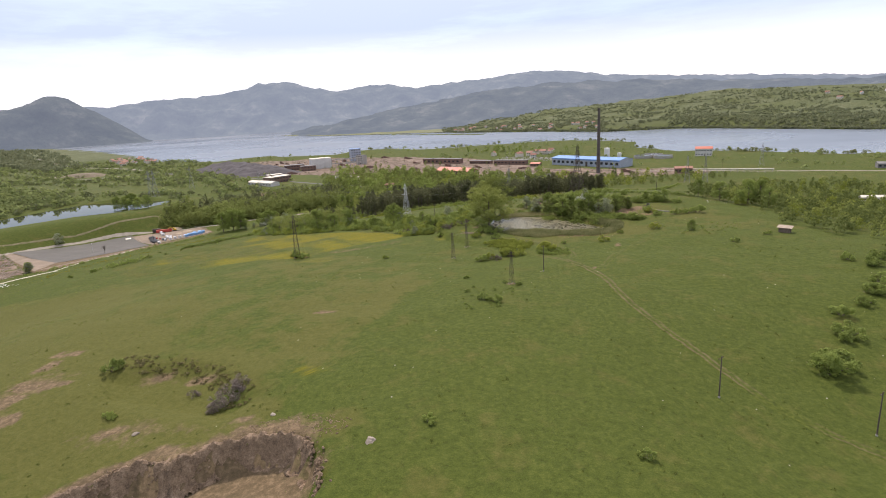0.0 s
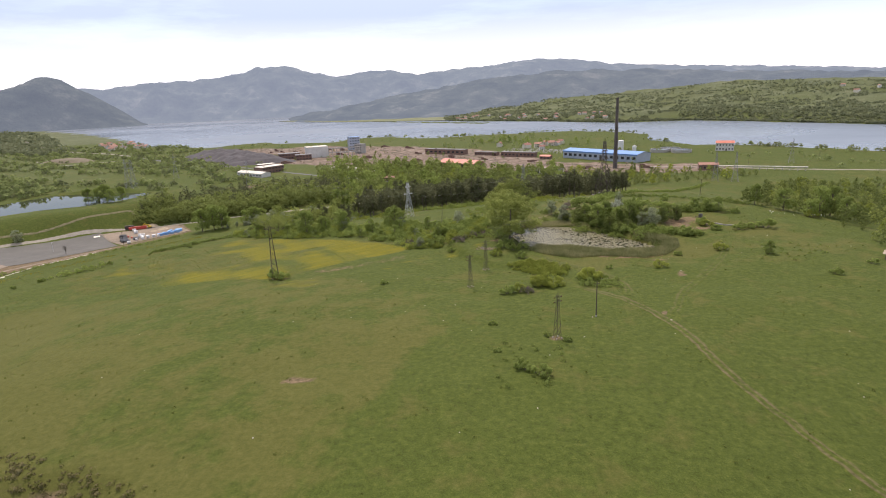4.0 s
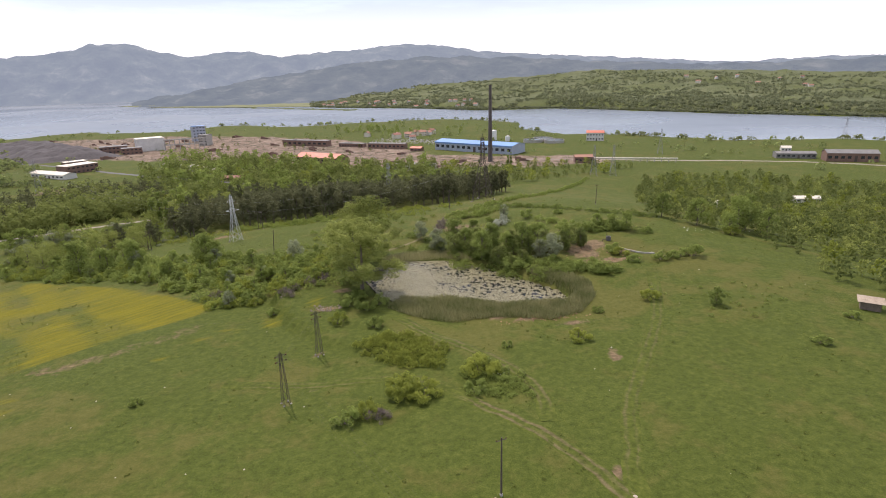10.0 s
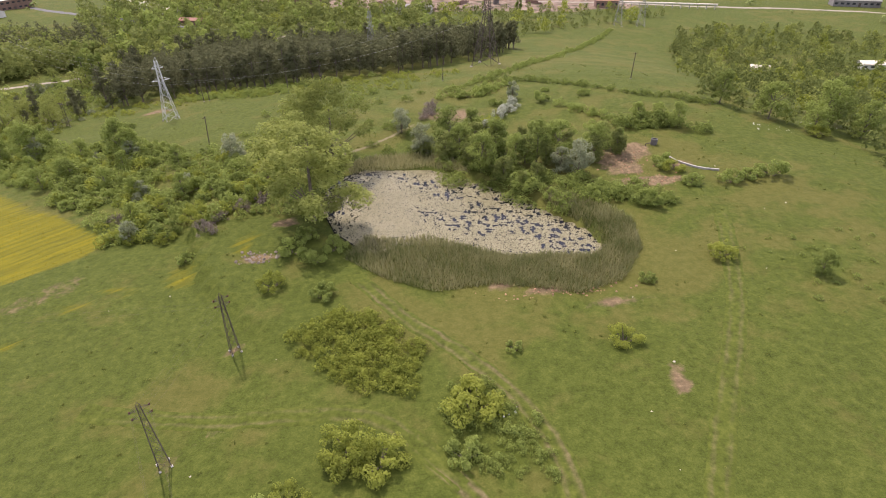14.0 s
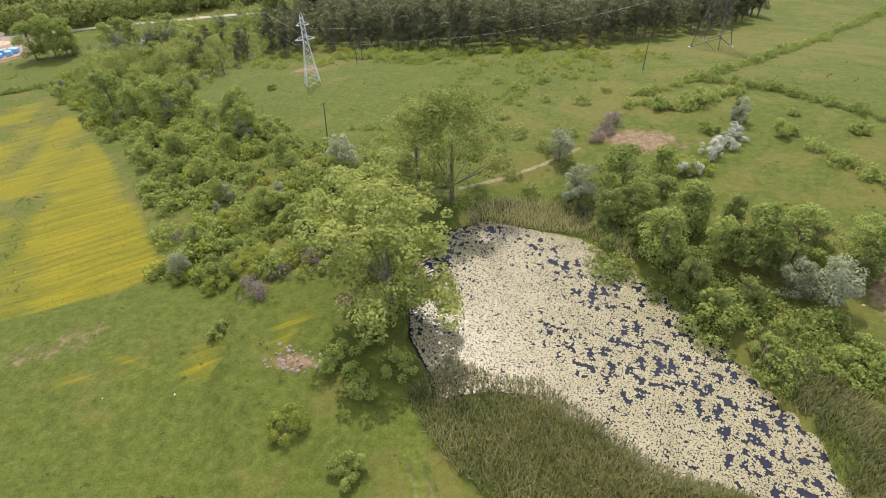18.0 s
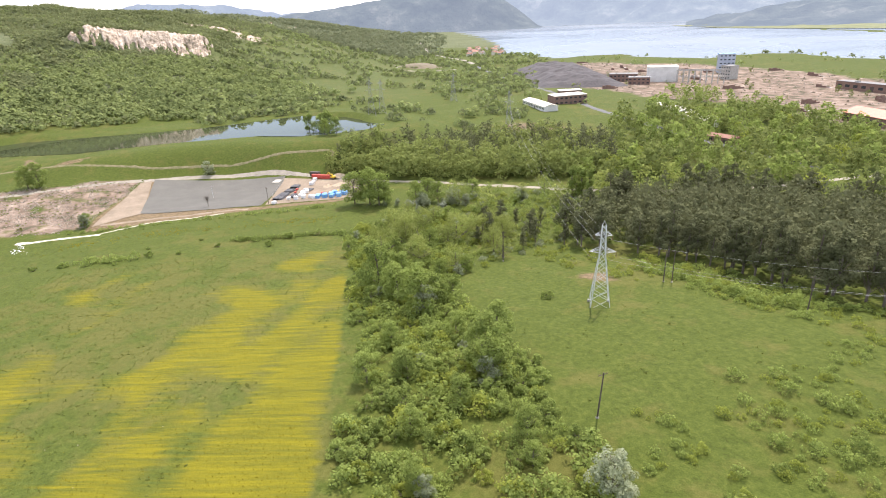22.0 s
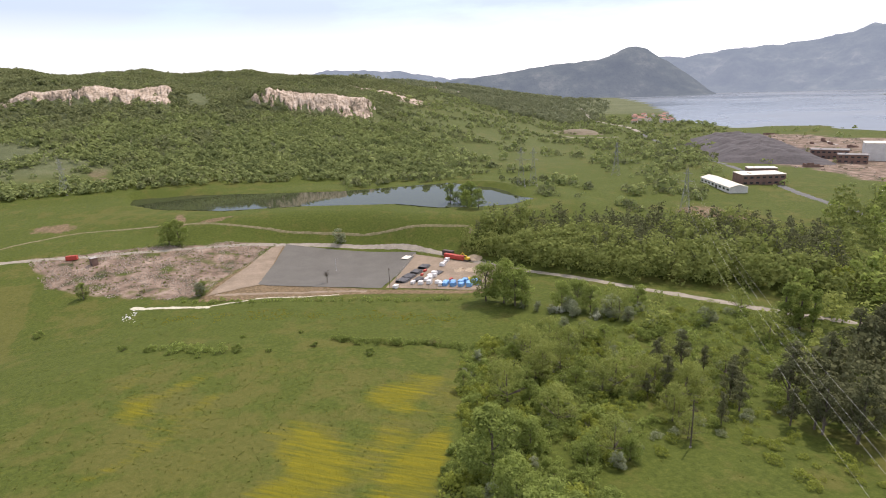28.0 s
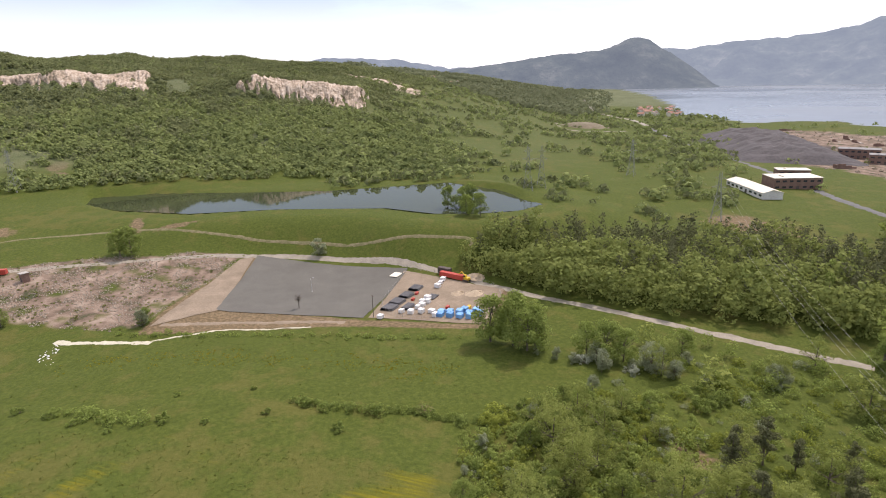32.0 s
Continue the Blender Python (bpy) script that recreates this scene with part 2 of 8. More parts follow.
    waste = ramp_node(n, [(0.36, (0.055, 0.060, 0.028)), (0.45, (0.135, 0.098, 0.070)), (0.56, (0.215, 0.158, 0.118)), (0.7, (0.31, 0.245, 0.190))])
    l.new(mid.outputs[0], waste.inputs[0])
    col = blend(grown(mask("waste"), mid.outputs[0], 0.7), col, waste.outputs[0])
    slag = blend(mid.outputs[0], (0.035, 0.033, 0.035), (0.07, 0.062, 0.06))
    col = blend(grown(mask("slag"), mid.outputs[0], 0.4), col, slag)
    woods = ramp_node(n, [(0.36, (0.075, 0.088, 0.040)), (0.5, (0.100, 0.114, 0.052)), (0.62, (0.145, 0.150, 0.078))])
    far1, far2 = tex(0.010, 8, 0.7), tex(0.05, 6, 0.75)
    mixf = n.new("ShaderNodeMath")
    mixf.operation = "MULTIPLY_ADD"
    mixf.inputs[1].default_value = 0.5
    hf = n.new("ShaderNodeMath")
    hf.operation = "MULTIPLY"
    hf.inputs[1].default_value = 0.5
    l.new(far1.outputs[0], hf.inputs[0])
    l.new(far2.outputs[0], mixf.inputs[0])
    l.new(hf.outputs[0], mixf.inputs[2])
    l.new(mixf.outputs[0], woods.inputs[0])
    col = blend(mask("woods"), col, woods.outputs[0])
    rockc = ramp_node(n, [(0.3, (0.20, 0.15, 0.11)), (0.5, (0.42, 0.34, 0.26)), (0.7, (0.60, 0.53, 0.44))])
    l.new(fine.outputs[0], rockc.inputs[0])
    col = blend(grown(mask("rock"), far2.outputs[0], 0.7), col, rockc.outputs[0])
    l.new(col, b.inputs["Base Color"])
    bp = n.new("ShaderNodeBump")
    bp.inputs["Strength"].default_value, bp.inputs["Distance"].default_value = 0.85, 0.3
    addh = n.new("ShaderNodeMath")
    addh.operation = "MULTIPLY_ADD"
    addh.inputs[1].default_value = 0.35
    l.new(tiny.outputs[0], addh.inputs[0])
    l.new(fine.outputs[0], addh.inputs[2])
    l.new(addh.outputs[0], bp.inputs["Height"])
    bp2 = n.new("ShaderNodeBump")
    bp2.inputs["Distance"].default_value = 4.0
    l.new(mask("woods"), bp2.inputs["Strength"])
    l.new(far2.outputs[0], bp2.inputs["Height"])
    l.new(bp.outputs[0], bp2.inputs["Normal"])
    l.new(bp2.outputs[0], b.inputs["Normal"])
    return m


M_GROUND = ground_material()
M_LAKE = water("lake_water", (0.135, 0.158, 0.180), 0.24, 0.12, 0.05)
M_POOL = water("pool_water", (0.036, 0.044, 0.022), 0.03, 1.5, 0.015)
M_POOL.node_tree.nodes["Principled BSDF"].inputs["IOR"].default_value = 1.14
M_POND = water("pond_water", (0.012, 0.014, 0.022), 0.05, 2.0, 0.10)

# ---- the lie of the land ----
LAKE_Z, RESERVOIR_Z, POND_Z = -40.0, -20.5, -3.0
HUB = (-50.0, 200.0)          # middle of the near land, from which far things are told by bearing and distance
# knolls: middle x, y, reach x, y, height over the plain
KNOLLS = [(-169, 157, 116, 122, 40.2),
          (16, -25, 93, 264, 27.2),
          (162, 209, 90, 146, 17.2),
          (-285, 198, 70, 93, 15.4),
          (-21, 335, 160, 139, 26.7),
          (164, -72, 145, 165, 22.5),
          (-894, 276, 387, 305, 32.9),
          (-582, 654, 398, 197, 10.2),
          (91, 346, 76, 248, 11.2),
          (66, 34, 83, 83, -24.6),
          (359, 342, 207, 82, 7.9),
          (-426, 402, 90, 90, -16.6),
          (-449, 454, 72, 85, 24),
          (-248, 153, 142, 113, -40.6),
          (-230, 34, 70, 244, 7.3),
          (-71, 48, 613, 153, 21.3)]
POND = [(-22, 272), (-30, 265), (-31, 253), (-26, 240), (-18, 231), (-12, 234), (-6, 235), (2, 231), (10, 226.5), (18, 226.5), (28, 225), (32, 230), (30, 237), (23, 246), (15, 256), (5, 265), (-3, 271), (-12, 271)]
REED_BED = [(-20, 238), (-24, 229), (-15, 221), (-6, 216), (6, 216.5), (14, 214), (21, 211.5), (30, 215), (37, 225), (39, 236), (35, 243), (24, 254), (22, 249), (29, 238), (31, 230), (27, 226), (10, 228), (-6, 237), (-12, 236)]
RESERVOIR = [(-622, 242), (-613, 284), (-569, 349), (-537, 400), (-523, 456), (-515, 496), (-465, 512), (-411, 506), (-405, 484), (-414, 457), (-428, 437), (-459, 418), (-496, 361), (-516, 307), (-556, 264), (-592, 240)]
PIT = [(-112, 8), (-97, 24), (-89, 29), (-81, 28), (-75, 33), (-66, 36), (-57, 35), (-50, 30), (-46, 20), (-60, -25), (-112, -25)]
SCARP = [(-127, 66), (-110, 72), (-96, 69), (-84, 61), (-74, 53), (-78, 44), (-96, 48), (-118, 54)]
# far shores: bearing from the hub, distance of the near and of the far water's edge
NEAR_SHORE = ((-50, 4300), (-46.2, 3900), (-41.5, 2100), (-40.5, 1600), (-38.4, 1510), (-35, 1330), (-32.9, 1395), (-28.8, 1405), (-28.3, 1335), (-22, 1240), (-20, 1325), (-15.5, 1345), (-13, 1262), (-9.8, 1220), (-4, 1263), (6.5, 1296), (14.3, 1150), (14.7, 1010), (20, 902), (27.7, 897), (35.5, 860), (42, 900), (46, 940), (60, 960))
FAR_SHORE = ((-50, 4200), (-46, 4200), (-34, 4250), (-26, 3800), (-16, 3500), (-9.6, 3150), (-8.8, 2150), (-6.3, 2000), (0, 1850), (6, 1680), (10, 1600), (17, 1635), (26, 1490), (34, 1400), (44, 1375), (60, 1320))
HILL_SHARE = ((-130, 1.2), (-110, 1.2), (-100, 1.18), (-92, 1.08), (-80, 1.0), (-75, 0.97), (-70, 0.9), (-66, 0.78), (-62, 0.60), (-58, 0.38), (-54, 0.16), (-50, 0.0))
ACROSS = ((-8, 5), (-2, 40), (8, 70), (20, 105), (30, 92), (40, 72), (60, 70))


def inside(x, y, corners):
    """Signed distance-like measure to a polygon: positive inside, in metres near its edge."""
    x, y = np.asarray(x, float), np.asarray(y, float)
    best, odd = np.full(x.shape, 1e9), np.zeros(x.shape, bool)
    for (ax, ay), (bx, by) in zip(corners, corners[1:] + corners[:1]):
        dx, dy = bx - ax, by - ay
        t = np.clip(((x - ax) * dx + (y - ay) * dy) / (dx * dx + dy * dy + 1e-9), 0, 1)
        best = np.minimum(best, np.hypot(x - ax - t * dx, y - ay - t * dy))
        if dy:
            odd ^= ((ay > y) != (by > y)) & (x < ax + (y - ay) * dx / dy)
    return np.where(odd, best, -best)


def ease(a, b, v):
    t = np.clip((v - a) / (b - a), 0, 1)
    return t * t * (3 - 2 * t)


def ripple(x, y, size, seed=0):
    """Smooth unevenness between about -1 and 1."""
    out, amp, total = 0.0, 1.0, 0.0
    for k in range(4):
        a, s = 1.3 * k + seed * 0.77, 2 ** k * 2 * math.pi / size
        u, v = x * math.cos(a) + y * math.sin(a), -x * math.sin(a) + y * math.cos(a)
        out = out + amp * np.sin(u * s + seed + 1.7 * np.sin(v * s * 0.6 + k)) * np.cos(v * s * 0.83 + seed * 2 + 1.1 * np.sin(u * s * 0.5))
        total, amp = total + amp, amp * 0.5
    return out / total * 1.4


def polar(x, y):
    dx, dy = np.asarray(x, float) - HUB[0], np.asarray(y, float) - HUB[1]
    return np.degrees(np.arctan2(dx, dy)), np.hypot(dx, dy)


def table(pairs, v):
    a, b = zip(*pairs)
    return np.interp(v, a, b)


def lake_depth(x, y):
    """Positive in the lake, in metres from its edge."""
    az, r = polar(x, y)
    wob = 14 * ripple(x, y, 210, 3)
    main = np.minimum(r - table(NEAR_SHORE, az) + wob, table(FAR_SHORE, az) - r + wob)
    u, v = x + 400, y - 2200           # the long spit that divides the water
    along, across = u * -0.755 + v * 0.656, u * 0.656 + v * 0.755
    spit = np.maximum(np.abs(across) - 40 + 12 * ripple(x, y, 160, 5) + np.maximum(along, 0) * 0.03, np.maximum(along - 900, -along - 300))
    main = np.where((az > -48) & (az < 62), np.minimum(main, spit), -200)
    return main


def height(x, y):
    x, y = np.asarray(x, float), np.asarray(y, float)
    z = np.full(np.broadcast(x, y).shape, -38.0)
    for kx, ky, sx, sy, h in KNOLLS:
        z = z + h * np.exp(-((x - kx) / sx) ** 2 - ((y - ky) / sy) ** 2)
    az, r = polar(x, y)
    z = z + 0.35 * ripple(x, y, 70, 1) * ease(20, 60, -inside(x, y, POND) + 20) + 0.12 * ripple(x, y, 14, 2)
    # wooded hill with the quarries
    share = table(HILL_SHARE, az) * ease(-135, -112, az)
    t = np.clip((r - 560) / 900, 0, 1.0)
    rise = share * (144 * (0.35 * t + 0.65 * ease(0, 1, t)) + 9 * ripple(x, y, 420, 7) * ease(0.1, 0.5, t)) * (1 - 0.5 * ease(1700, 3200, r))
    # old quarry faces: terraces cut in the slope
    face = ease(905, 945, r + 14 * ripple(x, y, 120, 9)) * ease(-79, -76, az) * (1 - ease(-67.5, -65.5, az))
    face2 = ease(950, 985, r + 12 * ripple(x, y, 90, 4)) * ease(-97, -94, az) * (1 - ease(-85, -83, az))
    z = z + rise + 18 * face * (1 - ease(950, 1200, r)) + 10 * face2 * (1 - ease(990, 1250, r))
    # wooded plateau behind the plain
    z = z + 50 * ease(1650, 2600, r) * ease(-74, -64, az) * (1 - 0.6 * ease(-60, -48, az)) * (1 - ease(-49, -45.5, az)) * (1 - 0.8 * ease(2900, 3600, r))
    # rolling hills beyond the lake
    beyond = r - table(FAR_SHORE, az)
    hills = table(ACROSS, az) * (0.25 * ease(0, 140, beyond) + 0.75 * ease(60, 1250, beyond)) + (7 * ripple(x, y, 330, 6) + 5 * ripple(x, y, 620, 8)) * ease(30, 400, beyond)
    z = z + np.where((az > -9) & (az < 75), hills * ease(-9, -4, az), 0)
    # the old quarry's edge and the scarp behind it
    z = z - 6.0 * ease(-0.6, 2.2, inside(x, y, PIT)) - 2.6 * ease(-3.0, 5.0, inside(x, y, SCARP))
    # water beds
    d = lake_depth(x, y)
    z = np.where(r > 700, np.where(d > -60, LAKE_Z + np.clip((z - LAKE_Z) * np.clip(-d / 60, 0, 1), 0, None) - np.clip(d * 0.2, -0.05, 4), z), z)
    p = inside(x, y, POND)
    z = z + (np.minimum(POND_Z - 0.5, z) - z) * ease(-2.0, 1.0, p)
    z = np.where((p < -1.0) & (p > -30), np.maximum(z, POND_Z + 0.05 + 0.02 * -p), z)
    q = inside(x, y, RESERVOIR)
    z = z + (RESERVOIR_Z - 1.2 - z) * ease(-3.0, 2.0, q)
    z = np.where((q < -2.0) & (q > -60), z + (np.maximum(z, RESERVOIR_Z + 0.15 - 0.02 * q) - z) * ease(60, 20, -q), z)
    return z


def ground_at(x, y):
    return float(height(np.array([x]), np.array([y]))[0])


def part(name, bm, material, parent=None, label=""):
    """Links a bmesh as one mesh object under a thing or under a part."""
    me = bpy.data.meshes.new(name)
    bm.to_mesh(me)
    bm.free()
    me.materials.append(material)
    ob = new(name, me)
    ob.parent = parent
    if label:
        ob["label"] = label
    return ob


def mesh_from(name, verts, faces, material, smooth=False):
    me = bpy.data.meshes.new(name)
    me.from_pydata(verts, [], faces)
    me.materials.append(material)
    if smooth:
        me.shade_smooth()
    me.update()
    return me


def axis_lines(lo, hi, step, far, grow=1.055):
    """Grid lines, close together from lo to hi and wider and wider out to far."""
    out = list(np.arange(lo, hi + 0.1, step))
    for sign, start in ((1, hi), (-1, lo)):
        v, s = start, step
        while abs(v) < far:
            s = min(s * grow, 90)
            v += sign * s
            out.append(v)
    return np.array(sorted(out))


RUBBLE = [(-470, 190), (-468, 250), (-460, 300), (-447, 331), (-425, 315), (-385, 285), (-366, 274), (-385, 245), (-420, 205)]
CLEARED = [(-448, 330), (-436, 345), (-375, 312), (-330, 362), (-297, 400), (-325, 430), (-385, 400), (-380, 405), (-292, 398), (-325, 355), (-362, 274), (-385, 285)]
# wheel tracks through the grass
TRACKS = [[(46, 62), (34, 82), (27, 97), (20, 115), (18, 130), (15, 142), (10, 154), (2, 166), (-4, 173), (-11, 182)], [(16, 142), (17, 148), (20, 155), (24, 167), (32, 181), (40, 194), (48, 208), (54, 222), (60, 240)],
          [(-22, 224), (-12, 209), (-4, 200), (4, 190), (9, 178), (8, 164)], [(-60, 192), (-40, 188), (-26, 188), (-17, 187), (-11, 182), (-4, 174)], [(46, 62), (60, 50), (84, 34), (105, 20)], [(-31, 282), (-20, 290), (-8, 305)]]



def near_line(x, y, pts):
    best = np.full(np.shape(x), 1e9)
    for (ax, ay), (bx, by) in zip(pts, pts[1:]):
        dx, dy = bx - ax, by - ay
        t = np.clip(((x - ax) * dx + (y - ay) * dy) / (dx * dx + dy * dy + 1e-9), 0, 1)
        best = np.minimum(best, np.hypot(x - ax - t * dx, y - ay - t * dy))
    return best


def spots(x, y, places):
    out = np.zeros(np.shape(x))
    for px, py, rx, ry in places:
        out = np.maximum(out, 1 - ease(0.2, 1.3, np.hypot((x - px) / rx, (y - py) / ry) + 0.35 * ripple(x, y, 9 + rx, px)))
    return out


WASTE = [(-600, 1010), (-700, 1190), (-480, 1220), (-300, 1160), (-130, 1050), (-30, 930), (30, 800), (180, 775), (235, 750), (225, 705), (110, 690), (10, 705), (-110, 745), (-230, 830), (-360, 830), (-450, 860)]
FIELD = [(-215, 345), (-155, 304), (-117, 277), (-80, 248), (-82, 241), (-98, 227), (-112, 213), (-122, 195), (-174, 205), (-235, 215), (-290, 255), (-268, 290), (-245, 314)]


def build_ground():
    xs, ys = axis_lines(-470, 150, 2.4, 5000, 1.04), axis_lines(-60, 440, 2.4, 5000, 1.04)
    X, Y = np.meshgrid(xs, ys)
    x, y = X.ravel(), Y.ravel()
    z = height(x, y)
    nx, ny = len(xs), len(ys)
    i = np.arange(nx * ny).reshape(ny, nx)
    faces = np.stack([i[:-1, :-1], i[:-1, 1:], i[1:, 1:], i[1:, :-1]], -1).reshape(-1, 4)
    me = bpy.data.meshes.new("ground")
    me.vertices.add(len(x))
    me.vertices.foreach_set("co", np.stack([x, y, z], 1).ravel())
    me.loops.add(faces.size)
    me.loops.foreach_set("vertex_index", faces.ravel())
    me.polygons.add(len(faces))
    me.polygons.foreach_set("loop_start", np.arange(0, faces.size, 4))
    me.update(calc_edges=True)
    me.shade_smooth()
    az, r = polar(x, y)
    masks = ground_masks(x, y, z, az, r)
    for name, values in masks.items():
        a = me.attributes.new(name, "FLOAT", "POINT")
        a.data.foreach_set("value", np.clip(values, 0, 1).astype(np.float32))
    me.materials.append(M_GROUND)
    return tagged(new("ground", me), "rolling green meadow land with dry patches and bare soil", "ground", kind="structure")


def bloom_share(x, y, edge):
    """How thick the yellow weeds stand in the field."""
    olive = spots(x, y, [(-242, 284, 22, 10), (-204, 276, 22, 8), (-188, 250, 22, 12), (-152, 235, 16, 10), (-140, 261, 9, 6), (-240, 236, 30, 14)])
    return 0.58 + 0.32 * (1 - ease(8, 34, edge)) - 0.55 * olive + 0.35 * ripple(x + 0.8 * y, y * 0.4, 46, 5) - 0.2 * ease(-190, -250, x) - 0.25 * ease(275, 325, y) - 0.15 * ease(-150, -210, x) + 0.45 * spots(x, y, [(-247, 252, 17, 7), (-107, 255, 16, 12), (-162, 270, 12, 8), (-196, 292, 16, 9), (-216, 318, 12, 8), (-180, 312, 14, 10)])


def ground_masks(x, y, z, az, r):
    waste = ease(-20, 20, inside(x, y, WASTE) + 14 * ripple(x, y, 120, 3))
    waste = np.maximum(waste, ease(-3, 5, inside(x, y, RUBBLE)) * np.clip(0.80 + 0.45 * ripple(x, y, 34, 4), 0, 1))
    rock = 0.75 * spots(x, y, [(-1190, 720, 130, 60), (-1130, 530, 60, 26), (-1230, 230, 90, 16)])
    woods = ease(610, 690, r) * table(((-135, 0), (-125, 1), (-72, 1), (-64, 0.25), (-52, 0.2), (-46, 0.0)), az) * (az > -130)
    over = (az > -9) & (az < 75)
    woods = np.where(over, np.clip(0.8 + 0.5 * ripple(x, y, 300, 4), 0, 1) * ease(0, 120, r - table(FAR_SHORE, az)) * ease(1000, 1100, r), woods)
    woods = np.where((az <= -40) & (r > 1900), 1.0, woods)
    e = inside(x, y, FIELD)
    edge = near_line(x, y, [(-215, 345), (-86, 254)])
    bloom = ease(-1, 2, e) * np.clip(bloom_share(x, y, edge), 0, 1) * 0.9
    bloom = np.maximum(bloom, 0.5 * spots(x, y, [(-69, 225, 9, 2.5), (-76, 220, 8, 2.5), (-84, 209.5, 7, 2.2), (-112, 192, 12, 3), (-65, 62.5, 7, 5), (-46, 236, 4, 10), (-57, 228, 5, 8), (-112, 186, 16, 6), (-65, 63, 5, 4)]))
    soil = spots(x, y, [(46, 265, 7, 9), (53, 273, 4, 6), (50, 254, 12, 2.8), (26, 209.5, 7, 1.3), (14, 213, 7, 1.1), (7, 215.5, 4, 1.1), (6, 311, 12, 7), (29, 189, 1.2, 3.5), (-42, 230, 5, 2.5), (-38, 245, 3, 3),
                        (-152, 73, 3.2, 6), (-155, 80, 4, 3), (-149, 81, 3, 2.2), (-148, 60.5, 8, 3.6), (-139, 62, 4, 2.4), (-147, 53, 4, 6), (-140, 45, 5, 5), (-105, 41, 5, 1.8), (-72, 43, 4, 1.5), (-60, 26, 20, 6), (-62, 38.5, 12, 3), (-85, 33, 8, 2), (-112, 67, 4, 1.6), (-117, 70.5, 3, 1.4), (-97, 65, 5, 1.6), (-34, 101.4, 2, 1.3), (-77, 106, 4, 2.5), (-118, 372, 8, 5), (-200, 396, 9, 6),
                        (-39, 186, 3, 1.4), (15, 148, 2, 2), (-44, 181, 2, 2), (-40, 203.5, 2, 2), (-15.6, 130, 2.5, 2.5), (60, 262, 4, 3), (-250, 350, 3, 3), (-505, 275, 22, 4), (-330, 600, 40, 20), (-700, 214, 22, 10), (-672, 218, 14, 7), (-530, 198, 12, 16), (-489, 295, 4, 14)])
    bare = 1 - ease(1.5, 5.5, near_line(x, y, [(-110, 206), (-102, 209), (-93, 217), (-80, 229)]) + 1.5 * ripple(x, y, 12, 3))       # ploughed strip along the field
    soil = np.maximum(soil, 0.42 * bare)
    soil = np.maximum(soil, 0.42 * spots(x, y, [(-148, 62, 16, 16), (-108, 66, 18, 6), (-95, 40, 34, 7), (-60, 42, 18, 4)]))
    brink = inside(x, y, PIT)
    soil = np.maximum(soil, 0.8 * ease(-6, -2, brink) * (1 - ease(9, 16, brink)) * (1 - ease(-58, -44, x)))
    soil = np.maximum(soil, ease(-2, 3, inside(x, y, CLEARED)))
    slag = 1.0 * spots(x, y, [(-590, 1000, 120, 80), (-520, 930, 70, 50)])
    dry = 0.03 + 0.30 * ripple(x, y, 160, 2) + 0.45 * (1 - ease(-260, -60, x + 0.35 * y - 20)) * (y < 200)
    dry = dry + 0.75 * spots(x, y, [(-105, 66, 26, 9), (-130, 52, 40, 22), (-95, 38, 44, 12), (-150, 76, 30, 20), (-60, 40, 26, 9), (-77, 106, 12, 7)])
    seam = np.interp(y, (0, 54, 90, 105, 130, 158, 190), (-72, -65, -57, -52, -49, -43, -40))       # old field boundary through the meadow
    tilled = ease(205, 185, y)
    dry = dry + tilled * (0.30 * (1 - ease(-2.5, 2.5, x - seam)) - 0.28 * ease(-2.5, 2.5, x - seam)) * ease(-40, 30, y)
    # pale dry grass towards the pond, partly painted in place of distance haze
    dry = dry + 0.22 * ease(150, 215, y) * ease(-60, -10, x) * (1 - ease(90, 140, x))
    dry = dry + 0.24 * ease(-2, 3, inside(x, y, FIELD))
    dry = np.where(r > 380, 0.06 + 0.30 * ripple(x, y, 220, 9), dry)
    dry = dry + 0.5 * spots(x, y, [(62, 268, 16, 12), (40, 216, 16, 10), (75, 250, 20, 14), (30, 400, 30, 12), (5, 335, 22, 16)])
    lush = spots(x, y, [(15, 60, 45, 60), (-40, 225, 22, 16), (70, 175, 40, 40), (-320, 280, 60, 30)])
    lines = np.full_like(x, 1e9)
    for pts in TRACKS:
        lines = np.minimum(lines, near_line(x, y, pts))
    dry = dry + 0.2 * (1 - ease(1.5, 7.0, lines)) - 0.5 * lush
    return {"dry": dry, "bloom": bloom, "soil": soil, "waste": waste, "slag": slag, "woods": woods, "rock": rock}


def sheet(name, edge, z, material, label, category):
    """A level water surface with the given outline."""
    bm = bmesh.new()
    f = bm.faces.new([bm.verts.new((px, py, z)) for px, py in edge])
    if f.normal.z < 0:
        f.normal_flip()
    bmesh.ops.triangulate(bm, faces=bm.faces[:])
    return tagged(part(name, bm, material), label, category, kind="structure")


def widened(edge, by):
    cx, cy = sum(p[0] for p in edge) / len(edge), sum(p[1] for p in edge) / len(edge)
    return [(px + (px - cx) / math.hypot(px - cx, py - cy) * by, py + (py - cy) / math.hypot(px - cx, py - cy) * by) for px, py in edge]


